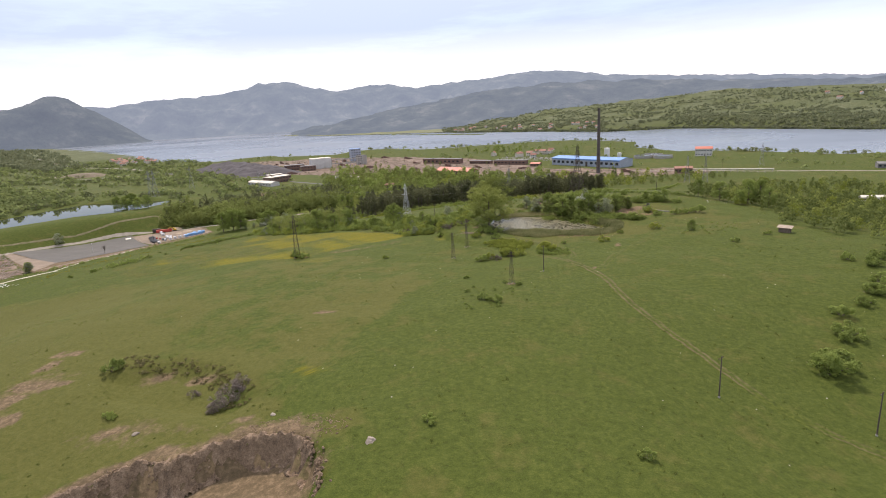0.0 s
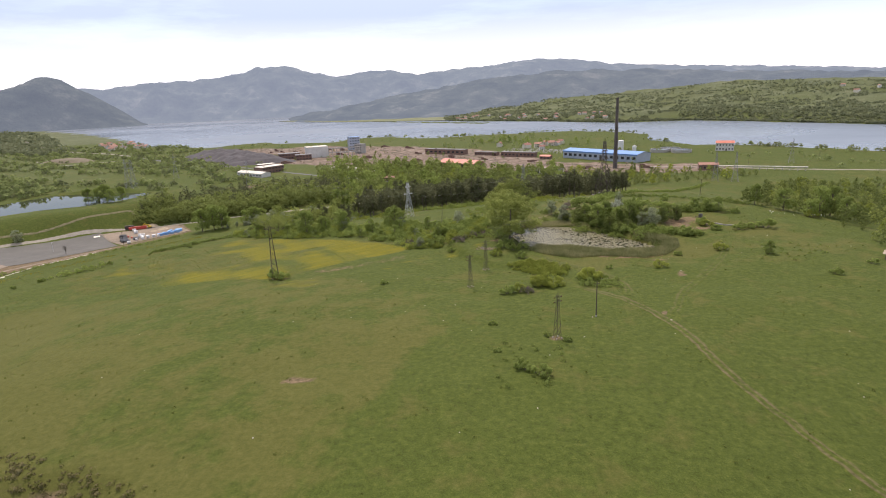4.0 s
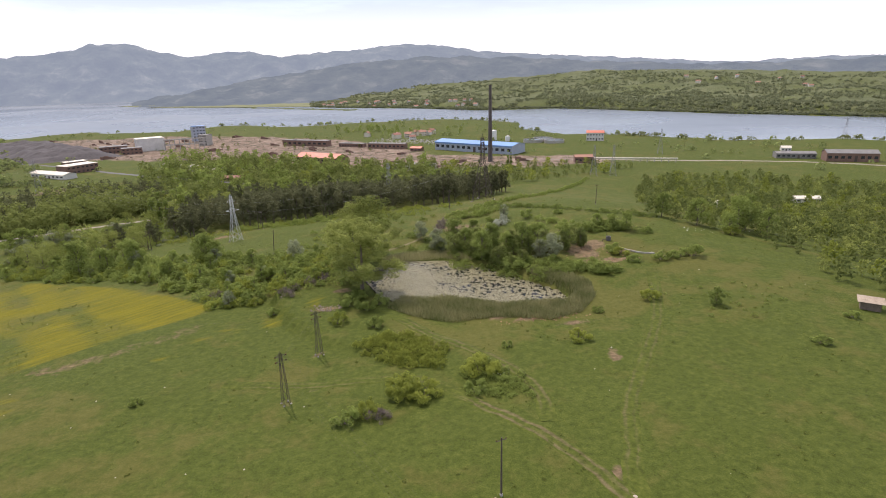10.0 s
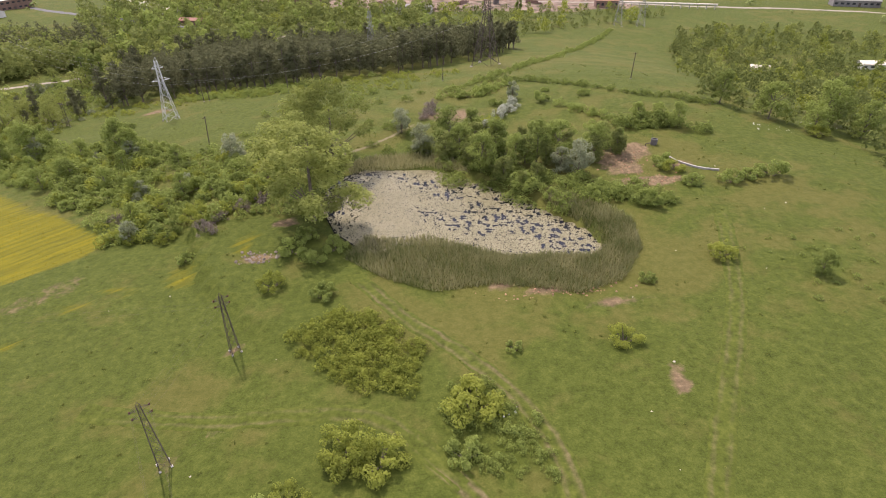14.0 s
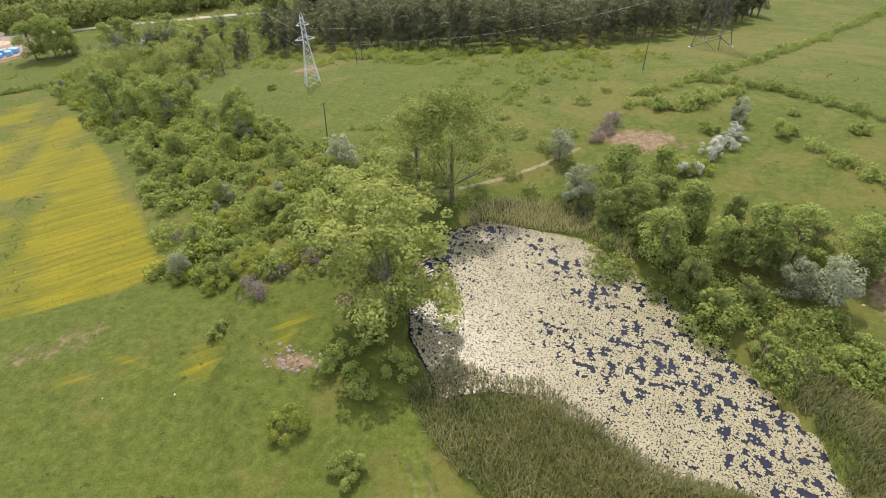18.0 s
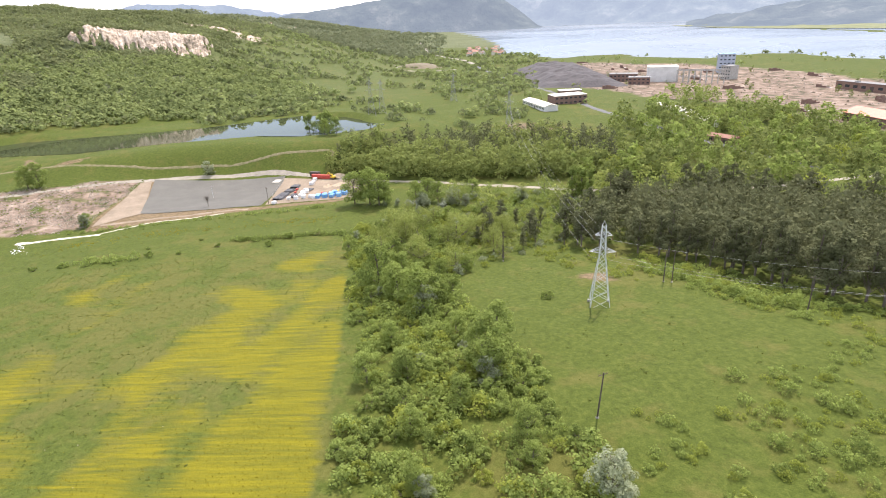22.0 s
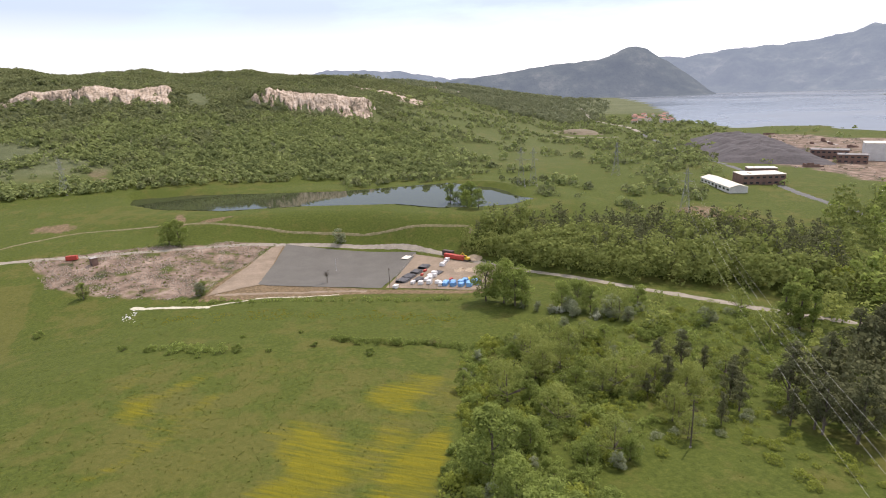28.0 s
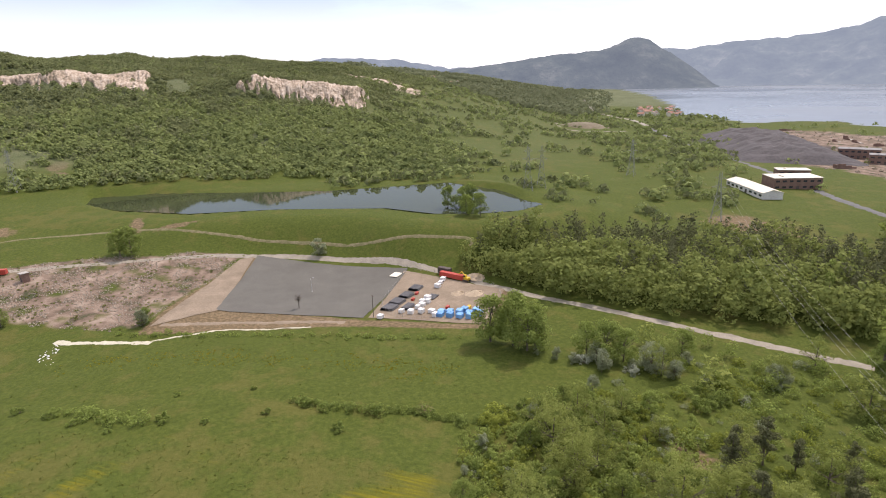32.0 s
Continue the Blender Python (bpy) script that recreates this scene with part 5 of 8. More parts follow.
    close = [(rounded(rng, 13, 0.46, 0.56), h) for h in (5.2, 4.4, 3.8, 6.2)]
    shrubby = [(rounded(rng, 14, 0.46, 0.6), h) for h in (5.0, 3.5, 7.0)]
    k = 60000
    az, r = rng.uniform(-112, -54, k), np.sqrt(rng.uniform(585 ** 2, 1500 ** 2, k))
    x, y = HUB[0] + r * np.sin(np.radians(az)), HUB[1] + r * np.cos(np.radians(az))
    border = np.interp(r, (580, 770, 875, 1000, 1500), (-56.5, -60, -64.5, -66, -62))
    keep = az + 1.6 * ripple(x, y, 90, 2) < border + rng.normal(0, 0.8, k)
    for face in QUARRIES:
        keep &= bared(az, r + 6, *face[:4], face[5]) < 0.35
    glade = spots(x, y, [(-712, 175, 60, 50), (-690, 215, 40, 22), (-800, 130, 60, 40), (-880, 560, 50, 24), (-1010, 330, 70, 20), (-760, 470, 22, 12)])
    keep &= (inside(x, y, RESERVOIR) < -10) & (glade < rng.uniform(0.2, 0.9, k))
    dark = 0.85 * ease(760, 960, r + 60 * ripple(x, y, 170, 8)) + 0.25 * ripple(x, y, 110, 6) + 0.3 * (1 - ease(590, 640, r)) + 0.8 * spots(x, y, [(-722, 238, 26, 16), (-768, 272, 34, 20), (-802, 317, 40, 24), (-878, 368, 40, 24), (-936, 172, 60, 30), (-818, 175, 30, 24)]) > rng.uniform(0.15, 0.85, len(x))
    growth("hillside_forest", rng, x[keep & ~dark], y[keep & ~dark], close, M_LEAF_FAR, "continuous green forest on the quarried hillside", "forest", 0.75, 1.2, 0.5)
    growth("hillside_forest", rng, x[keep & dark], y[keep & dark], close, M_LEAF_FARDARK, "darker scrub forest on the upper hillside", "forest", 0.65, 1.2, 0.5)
    az, r = rng.uniform(-68, -36, 15000), rng.uniform(480, 1750, 15000)
    x, y = HUB[0] + r * np.sin(np.radians(az)), HUB[1] + r * np.cos(np.radians(az))
    open_plain = spots(x, y, [(-600, 640, 140, 80), (-760, 760, 140, 80), (-540, 560, 60, 40), (-480, 620, 70, 50), (-900, 960, 120, 50), (-450, 700, 60, 40)])
    keep = (ripple(x, y, 130, 6) + 0.6 * ripple(x, y, 45, 3) > 0.06 + 0.9 * open_plain) & (inside(x, y, WASTE) < -10) & (inside(x, y, RESERVOIR) < -10) & (height(x, y) > LAKE_Z + 0.5)
    tall = rng.uniform(size=len(x)) < 0.35
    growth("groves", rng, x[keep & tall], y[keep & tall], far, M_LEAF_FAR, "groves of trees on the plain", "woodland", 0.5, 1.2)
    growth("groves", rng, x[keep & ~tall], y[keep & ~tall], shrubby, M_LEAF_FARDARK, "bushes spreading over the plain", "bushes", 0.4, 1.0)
    az, r = rng.uniform(-70, -46.5, 6000), rng.uniform(1500, 2900, 6000)
    x, y = HUB[0] + r * np.sin(np.radians(az)), HUB[1] + r * np.cos(np.radians(az))
    keep = (ripple(x, y, 300, 5) + 0.5 * ripple(x, y, 110, 2) > -0.35) & (lake_depth(x, y) < -30) & (rng.uniform(size=6000) < 1 - 0.7 * ease(-52, -46.5, az))
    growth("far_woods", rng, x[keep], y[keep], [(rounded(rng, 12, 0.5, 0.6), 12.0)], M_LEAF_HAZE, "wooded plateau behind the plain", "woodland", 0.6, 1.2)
    az, r = rng.uniform(-45, 52, 2600), rng.uniform(600, 1330, 2600)
    x, y = HUB[0] + r * np.sin(np.radians(az)), HUB[1] + r * np.cos(np.radians(az))
    keep = (ripple(x, y, 140, 2) > 0.25) & (inside(x, y, WASTE) < 5) & (lake_depth(x, y) < -10)
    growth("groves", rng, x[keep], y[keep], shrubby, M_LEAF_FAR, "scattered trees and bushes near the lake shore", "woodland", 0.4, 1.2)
    az = np.concatenate([rng.uniform(-22, 20, 260), rng.uniform(24, 48, 200)])
    x, y = HUB[0] + (table(NEAR_SHORE, az) - 22) * np.sin(np.radians(az)), HUB[1] + (table(NEAR_SHORE, az) - 22) * np.cos(np.radians(az))
    x, y = x + rng.normal(0, 7, len(x)), y + rng.normal(0, 7, len(x))
    keep = (ripple(x, y, 90, 6) > 0.05) & (lake_depth(x, y) < -6)
    growth("groves", rng, x[keep], y[keep], shrubby, M_LEAF_FARDARK, "bushes along the lake shore", "bushes", 0.5, 1.3)
    az = rng.uniform(-9, 56, 17000)
    beyond = 10 + 1050 * rng.uniform(size=17000) ** 1.6
    r = table(FAR_SHORE, az) + beyond
    x, y = HUB[0] + r * np.sin(np.radians(az)), HUB[1] + r * np.cos(np.radians(az))
    strip = np.where(az > 16, 150, 35)
    keep = (ripple(x, y, 260, 4) + 0.6 * ripple(x, y, 80, 2) > -0.15) | (beyond < strip)
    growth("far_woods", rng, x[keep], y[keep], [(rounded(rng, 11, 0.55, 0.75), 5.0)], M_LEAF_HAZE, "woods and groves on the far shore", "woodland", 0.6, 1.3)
    # --- reeds, weeds and field flowers ---
    x, y = scatter(rng, REED_BED, 0.25, 0.95)
    z = height(x, y)
    k = len(x)
    d = unit(np.stack([rng.normal(size=k), rng.normal(size=k), 0 * x], 1)) * 0.08
    up = np.stack([rng.normal(size=k) * 0.4, rng.normal(size=k) * 0.4, rng.uniform(0.8, 1.6, k)], 1)
    foot = np.stack([x, y, np.maximum(z, POND_Z - 0.3) - 0.1], 1)
    blades = np.stack([foot - d, foot + d, foot + up + d * 0.5, foot + up - d * 0.5], 1)
    tagged(new("reeds", quads_mesh("reeds", blades, M_REED)), "belt of tall green-brown reeds round the pond", "reeds", kind="stuff")
    x, y = scatter(rng, [(-26, 270), (-18, 272), (-4, 272), (6, 266), (4, 274), (-6, 281), (-20, 281), (-28, 277)], 0.30, 0.95)
    k = len(x)
    d = unit(np.stack([rng.normal(size=k), rng.normal(size=k), 0 * x], 1)) * 0.08
    up = np.stack([rng.normal(size=k) * 0.4, rng.normal(size=k) * 0.4, rng.uniform(0.8, 1.5, k)], 1)
    foot = np.stack([x, y, np.maximum(height(x, y), POND_Z - 0.3) - 0.1], 1)
    tagged(new("reeds", quads_mesh("reeds", np.stack([foot - d, foot + d, foot + up + d * 0.5, foot + up - d * 0.5], 1), M_REED)), "reeds at the head of the pond", "reeds", kind="stuff")
    tuft = [(rounded(rng, 12, 0.9, 1.3), 0.22), (rounded(rng, 12, 0.9, 1.6), 0.30)]
    x, y = rng.uniform(-360, 130, 13000), rng.uniform(20, 390, 13000)
    keep = (ripple(x, y, 40, 3) + 0.5 * ripple(x, y, 11, 4) > 0.12) & (inside(x, y, POND) < -3) & (inside(x, y, FIELD) < 0)
    growth("weeds", rng, x[keep], y[keep], tuft, M_WEED, "tufts of coarse weeds in the meadow grass", "weeds", 0.35, 1.0)
    x, y = scatter(rng, [(-352, 250), (-332, 296), (-306, 338), (-270, 372), (-262, 358), (-292, 330), (-318, 290), (-336, 250)], 1.2, 0.9)
    keep = ripple(x, y, 22, 3) + 0.5 * ripple(x, y, 7, 2) + 0.35 * rng.normal(size=len(x)) > 0.25
    growth("field_flowers", rng, x[keep], y[keep], [(rounded(rng, 10, 0.9, 1.4), 0.28)], M_YELLOW, "drifts of yellow weeds below the yard", "flowers", 0.5, 1.2)
    x, y = scatter(rng, FIELD, 1.45, 0.9)
    row = -x * 0.70 + y * 0.72
    keep = (ripple(row * 3, (x + y) * 0.12, 9, 2) + 0.4 * rng.normal(size=len(x)) > 0.1) & (bloom_share(x, y, near_line(x, y, [(-215, 345), (-86, 254)])) < 0.55)
    growth("field_weeds", rng, x[keep], y[keep], tuft, M_WEED, "low weeds in rows over the fallow field", "weeds", 0.4, 0.9)
    x, y = scatter(rng, FIELD, 1.05, 0.9)
    u = -x * 0.66 + y * 0.75
    edge = near_line(x, y, [(-215, 345), (-86, 254)])
    want = 1.1 * bloom_share(x, y, edge) + 0.25 * ripple(u * 3, (x + y) * 0.2, 12, 1)
    keep = want + 0.35 * rng.normal(size=len(x)) > 0.85
    growth("field_flowers", rng, x[keep], y[keep], [(small(rng, "shrub", 26, 0.34), 0.15)], M_YELLOW, "yellow flowering weeds in rows across the field", "flowers", 0.5, 1.1)


build_plants()


def pond_leaves():
    """Pale floating leaves that cover most of the pond, torn open in dark patches."""
    rng = np.random.default_rng(3)
    m = surface("floating_leaf", [(0.3, (0.16, 0.148, 0.080)), (0.5, (0.215, 0.196, 0.112)), (0.7, (0.275, 0.252, 0.155))], 0.25, 0.34, 0.2)
    m.node_tree.nodes["Principled BSDF"].inputs["Specular IOR Level"].default_value = 0.2
    mat = widened(POND, 0.9)
    x, y = scatter(rng, mat, 0.2, 0.99)
    p = inside(x, y, mat)
    tear = 0.55 * ripple(x, y, 4.2, 7) + 0.55 * ripple(x + 3, y, 2.3, 9) + 0.25 * ripple(x, y, 1.1, 4)      # angular rents a metre or so wide
    bands = [[(-11, 266), (-4, 261), (2, 256)], [(-6, 247), (0, 243), (5, 240)], [(6, 263), (14, 254), (22, 246), (28, 236)], [(6, 248), (14, 243), (22, 234), (26, 229)]]
    torn = np.zeros_like(x)
    for line, reach in zip(bands, (4.6, 4.4, 4.6, 5.4)):
        torn = np.maximum(torn, 1 - ease(0.2, 1.5, near_line(x, y, line) / reach + 0.3 * ripple(x, y, 9, reach)))
    rim = ease(0.4, 2.2, p)                                              # an unbroken mat along the banks
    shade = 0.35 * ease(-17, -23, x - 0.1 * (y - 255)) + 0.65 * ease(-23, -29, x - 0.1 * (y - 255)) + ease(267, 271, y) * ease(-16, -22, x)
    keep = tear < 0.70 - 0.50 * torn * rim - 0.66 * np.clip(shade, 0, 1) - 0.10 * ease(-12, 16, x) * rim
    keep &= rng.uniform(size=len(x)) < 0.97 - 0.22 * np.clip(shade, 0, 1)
    x, y = x[keep], y[keep]
    k, sides = len(x), 6
    a = rng.uniform(0, 6.28, (k, 1)) + np.arange(sides) * 2 * math.pi / sides
    rad = rng.uniform(0.10, 0.175, (k, 1)) * rng.uniform(0.75, 1.2, (k, sides))
    z = POND_Z + 0.012 + rng.uniform(0, 0.035, (k, 1)) + rng.uniform(0, 0.02, (k, sides))
    co = np.stack([x[:, None] + rad * np.cos(a), y[:, None] + rad * np.sin(a), z], -1)
    me = bpy.data.meshes.new("floating_leaves")
    me.vertices.add(k * sides)
    me.vertices.foreach_set("co", co.astype(np.float32).ravel())
    me.loops.add(k * sides)
    me.loops.foreach_set("vertex_index", np.arange(k * sides, dtype=np.int32))
    me.polygons.add(k)
    me.polygons.foreach_set("loop_start", np.arange(0, k * sides, sides, dtype=np.int32))
    me.update(calc_edges=True)
    me.materials.append(m)
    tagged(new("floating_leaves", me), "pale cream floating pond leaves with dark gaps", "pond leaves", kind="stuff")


pond_leaves()

# ---- roads, yard and other made ground ----
M_ROAD = surface("pale_road", [(0.3, (0.158, 0.138, 0.107)), (0.55, (0.259, 0.228, 0.176)), (0.75, (0.331, 0.297, 0.233))], 0.25, 0.9, 0.4)
M_ASPHALT = surface("asphalt", [(0.3, (0.06, 0.06, 0.06)), (0.6, (0.10, 0.10, 0.098)), (0.8, (0.15, 0.145, 0.14))], 0.3, 0.85, 0.3)
M_TRACK = surface("worn_earth", [(0.3, (0.075, 0.085, 0.020)), (0.5, (0.13, 0.115, 0.05)), (0.72, (0.25, 0.205, 0.125))], 0.35, 0.95, 0.4)
M_GRAVEL = surface("grey_gravel", [(0.3, (0.074, 0.069, 0.056)), (0.55, (0.102, 0.096, 0.080)), (0.75, (0.138, 0.130, 0.106))], 0.08, 0.9, 0.5, fine=30)
M_MUD = surface("pale_mud", [(0.3, (0.34, 0.31, 0.22)), (0.6, (0.52, 0.48, 0.36)), (0.8, (0.62, 0.58, 0.46))], 0.4, 0.5, 0.2)
M_LEDGE = surface("brown_ledge", [(0.30, (0.060, 0.044, 0.030)), (0.45, (0.165, 0.112, 0.068)), (0.58, (0.27, 0.19, 0.12)), (0.72, (0.40, 0.31, 0.22))], 0.5, 0.95, 0.8, fine=7)
M_STONE = surface("rubble_stone", [(0.25, (0.15, 0.12, 0.09)), (0.5, (0.27, 0.225, 0.17)), (0.75, (0.40, 0.345, 0.275))], 0.9, 0.9, 0.5, spread=0.3)
M_CONCRETE = surface("concrete", [(0.3, (0.26, 0.24, 0.21)), (0.6, (0.40, 0.38, 0.34)), (0.8, (0.50, 0.48, 0.44))], 0.6, 0.9, 0.3)
M_STEEL = surface("galvanised_steel", [(0.3, (0.46, 0.47, 0.47)), (0.7, (0.66, 0.67, 0.66))], 2.0, 0.5, 0.0, 0.35)
M_DULLSTEEL = surface("dull_steel", [(0.3, (0.20, 0.205, 0.20)), (0.7, (0.31, 0.315, 0.31))], 2.0, 0.6, 0.0, 0.2)
M_RUST = surface("dark_rusty_steel", [(0.3, (0.045, 0.034, 0.028)), (0.7, (0.11, 0.085, 0.07))], 3.0, 0.8, 0.0)
M_WIRE = surface("aluminium_wire", [(0.3, (0.22, 0.22, 0.21)), (0.7, (0.34, 0.34, 0.33))], 2.0, 0.5, 0.0, 0.3)
M_WOOD = surface("weathered_pole", [(0.3, (0.055, 0.042, 0.032)), (0.7, (0.13, 0.105, 0.08))], 2.5, 0.9, 0.4)
M_GLASSY = surface("insulator", [(0.3, (0.10, 0.05, 0.03)), (0.7, (0.18, 0.10, 0.06))], 2.0, 0.2, 0.0)
M_WHITE = surface("off_white_plaster", [(0.25, (0.46, 0.44, 0.40)), (0.6, (0.64, 0.62, 0.58)), (0.8, (0.74, 0.72, 0.68))], 0.15, 0.85, 0.2)
M_BRICK = surface("dull_brick", [(0.3, (0.13, 0.075, 0.055)), (0.6, (0.21, 0.13, 0.10)), (0.8, (0.28, 0.20, 0.16))], 0.3, 0.9, 0.3)
M_REDROOF = surface("red_sheet_roof", [(0.3, (0.42, 0.10, 0.055)), (0.7, (0.58, 0.18, 0.10))], 0.2, 0.6, 0.2)
M_TILE = surface("clay_tile", [(0.3, (0.22, 0.10, 0.07)), (0.7, (0.38, 0.20, 0.14))], 0.4, 0.85, 0.3, spread=0.4)
M_GREYROOF = surface("grey_roof", [(0.3, (0.12, 0.115, 0.11)), (0.7, (0.24, 0.23, 0.215))], 0.2, 0.85, 0.2)
M_TANROOF = surface("rusty_sheet", [(0.3, (0.20, 0.15, 0.105)), (0.55, (0.34, 0.27, 0.195)), (0.75, (0.42, 0.35, 0.27))], 0.8, 0.75, 0.3)
M_PALEROOF = surface("pale_sheet_roof", [(0.3, (0.50, 0.45, 0.36)), (0.7, (0.72, 0.67, 0.56))], 0.2, 0.7, 0.2)
M_BLUEROOF = surface("blue_sheet", [(0.3, (0.10, 0.22, 0.46)), (0.7, (0.16, 0.32, 0.60))], 0.15, 0.5, 0.1)
M_BLUEGREY = surface("grey_blue_cladding", [(0.3, (0.26, 0.30, 0.36)), (0.7, (0.38, 0.42, 0.48))], 0.1, 0.6, 0.1)
M_PANE = surface("dark_window", [(0.3, (0.02, 0.025, 0.03)), (0.7, (0.05, 0.055, 0.06))], 1.0, 0.15, 0.0)
M_PIPE = surface("black_pipe", [(0.3, (0.020, 0.020, 0.024)), (0.7, (0.045, 0.045, 0.052))], 1.5, 0.45, 0.0)
M_RED = surface("red_paint", [(0.3, (0.36, 0.035, 0.025)), (0.7, (0.52, 0.08, 0.05))], 1.0, 0.5, 0.1)
M_BLUE = surface("blue_plastic", [(0.3, (0.09, 0.26, 0.52)), (0.7, (0.22, 0.44, 0.70))], 0.8, 0.5, 0.0, spread=0.3)
M_YELLOW_PAINT = surface("yellow_paint", [(0.3, (0.52, 0.33, 0.02)), (0.7, (0.70, 0.47, 0.04))], 1.0, 0.5, 0.1)
M_WHITE_PLASTIC = surface("white_sacking", [(0.3, (0.58, 0.57, 0.55)), (0.7, (0.78, 0.77, 0.75))], 0.8, 0.6, 0.1)
M_SAND = surface("sand", [(0.3, (0.30, 0.23, 0.15)), (0.7, (0.46, 0.37, 0.26))], 0.6, 0.95, 0.5)
M_CLAY = surface("orange_clay", [(0.3, (0.24, 0.135, 0.075)), (0.6, (0.36, 0.22, 0.13)), (0.8, (0.45, 0.31, 0.20))], 0.8, 0.95, 0.5)
M_EARTH = surface("graded_earth", [(0.3, (0.130, 0.098, 0.064)), (0.5, (0.205, 0.158, 0.108)), (0.7, (0.29, 0.225, 0.160))], 0.12, 0.95, 0.5, fine=12)
M_PLANK = surface("grey_plank", [(0.3, (0.09, 0.068, 0.05)), (0.7, (0.20, 0.155, 0.115))], 1.5, 0.9, 0.4)
M_GREEN_WATER = water("tank_water", (0.03, 0.05, 0.05), 0.08, 1.0, 0.05)


def track_material():
    """Trodden grass that gives way to bare earth where the wheels run."""
    m = bpy.data.materials.new("wheel_track")
    m.use_nodes = True
    n, l = m.node_tree.nodes, m.node_tree.links
    b = n["Principled BSDF"]
    b.inputs["Roughness"].default_value, b.inputs["Specular IOR Level"].default_value = 0.95, 0.15
    geo, wear = n.new("ShaderNodeNewGeometry"), n.new("ShaderNodeAttribute")
    wear.attribute_name = "wear"
    fine, torn = n.new("ShaderNodeTexNoise"), n.new("ShaderNodeTexNoise")
    fine.inputs["Scale"].default_value, fine.inputs["Detail"].default_value, fine.inputs["Roughness"].default_value = 0.9, 6, 0.7
    torn.inputs["Scale"].default_value, torn.inputs["Detail"].default_value, torn.inputs["Roughness"].default_value = 0.35, 7, 0.75
    grass = ramp_node(n, [(0.34, (0.040, 0.053, 0.008)), (0.5, (0.063, 0.080, 0.012)), (0.68, (0.095, 0.110, 0.020))])
    earth = ramp_node(n, [(0.34, (0.075, 0.066, 0.026)), (0.5, (0.118, 0.096, 0.046)), (0.68, (0.175, 0.138, 0.078))])
    fac, span, mix = n.new("ShaderNodeMath"), n.new("ShaderNodeMapRange"), n.new("ShaderNodeMixRGB")
    fac.operation = "ADD"
    span.inputs[1].default_value, span.inputs[2].default_value, span.inputs[4].default_value = 0.62, 1.35, 0.85
    for t, r in ((fine, grass), (fine, earth)):
        l.new(geo.outputs["Position"], t.inputs["Vector"])
        l.new(t.outputs[0], r.inputs[0])
    l.new(geo.outputs["Position"], torn.inputs["Vector"])
    l.new(torn.outputs[0], fac.inputs[0])
    l.new(wear.outputs["Fac"], fac.inputs[1])
    l.new(fac.outputs[0], span.inputs[0])
    l.new(span.outputs[0], mix.inputs[0])
    l.new(grass.outputs[0], mix.inputs[1])
    l.new(earth.outputs[0], mix.inputs[2])
    l.new(mix.outputs[0], b.inputs["Base Color"])
    bp = n.new("ShaderNodeBump")
    bp.inputs["Strength"].default_value, bp.inputs["Distance"].default_value = 0.7, 0.15
    l.new(fine.outputs[0], bp.inputs["Height"])
    l.new(bp.outputs[0], b.inputs["Normal"])
    return m


M_RUTS = track_material()


def rutted(pts, worn, label):
    """A pair of wheel ruts, sunk a little, with a grassy crown between."""
    x, y, g = along(pts, 0.8)
    rng = np.random.default_rng(len(x))
    prof = ((-2.0, 0.0, -0.12), (-1.5, 0.05, 0.05), (-1.05, 0.9, 0.03), (-0.75, 1.0, 0.02), (-0.4, 0.35, 0.06), (0.0, 0.15, 0.09), (0.4, 0.35, 0.06), (0.75, 1.0, 0.02), (1.05, 0.9, 0.03), (1.5, 0.05, 0.05), (2.0, 0.0, -0.12))
    wob = 0.25 * ripple(x, y, 9, 3)
    verts, wear, n = [], [], len(x)
    fade = np.clip(np.minimum(np.arange(n), np.arange(n)[::-1]) / 12.0, 0, 1)
    for off, w, dz in prof:
        px, py = x - g[:, 1] * (off + wob), y + g[:, 0] * (off + wob)
        verts.append(np.stack([px, py, height(px, py) + dz + 0.03], 1))
        wear.append(w * worn * fade * np.clip(0.8 + 0.5 * ripple(x, y, 17, off), 0.2, 1.2))
    faces = [(k * n + i, k * n + i + 1, (k + 1) * n + i + 1, (k + 1) * n + i) for k in range(len(prof) - 1) for i in range(n - 1)]
    me = mesh_from("wheel_track", np.concatenate(verts).tolist(), faces, M_RUTS, True)
    a = me.attributes.new("wear", "FLOAT", "POINT")
    a.data.foreach_set("value", np.concatenate(wear).astype(np.float32))
    return tagged(new("wheel_track", me), label, "wheel track", kind="structure")


def along(pts, step):
    """Points on a smoothed line, about step apart, with their directions."""
    p = np.array(pts, float)
    for _ in range(3):
        q = np.empty((2 * len(p), 2))
        q[0], q[-1] = p[0], p[-1]
        q[1:-1:2], q[2:-1:2] = 0.75 * p[:-1] + 0.25 * p[1:], 0.25 * p[:-1] + 0.75 * p[1:]
        p = q
    d = np.r_[0, np.cumsum(np.hypot(*np.diff(p, axis=0).T))]
    s = np.linspace(0, d[-1], max(2, int(d[-1] / step)))
    x, y = np.interp(s, d, p[:, 0]), np.interp(s, d, p[:, 1])
    g = np.gradient(np.stack([x, y], 1), axis=0)
    return x, y, g / (np.hypot(*g.T)[:, None] + 1e-9)


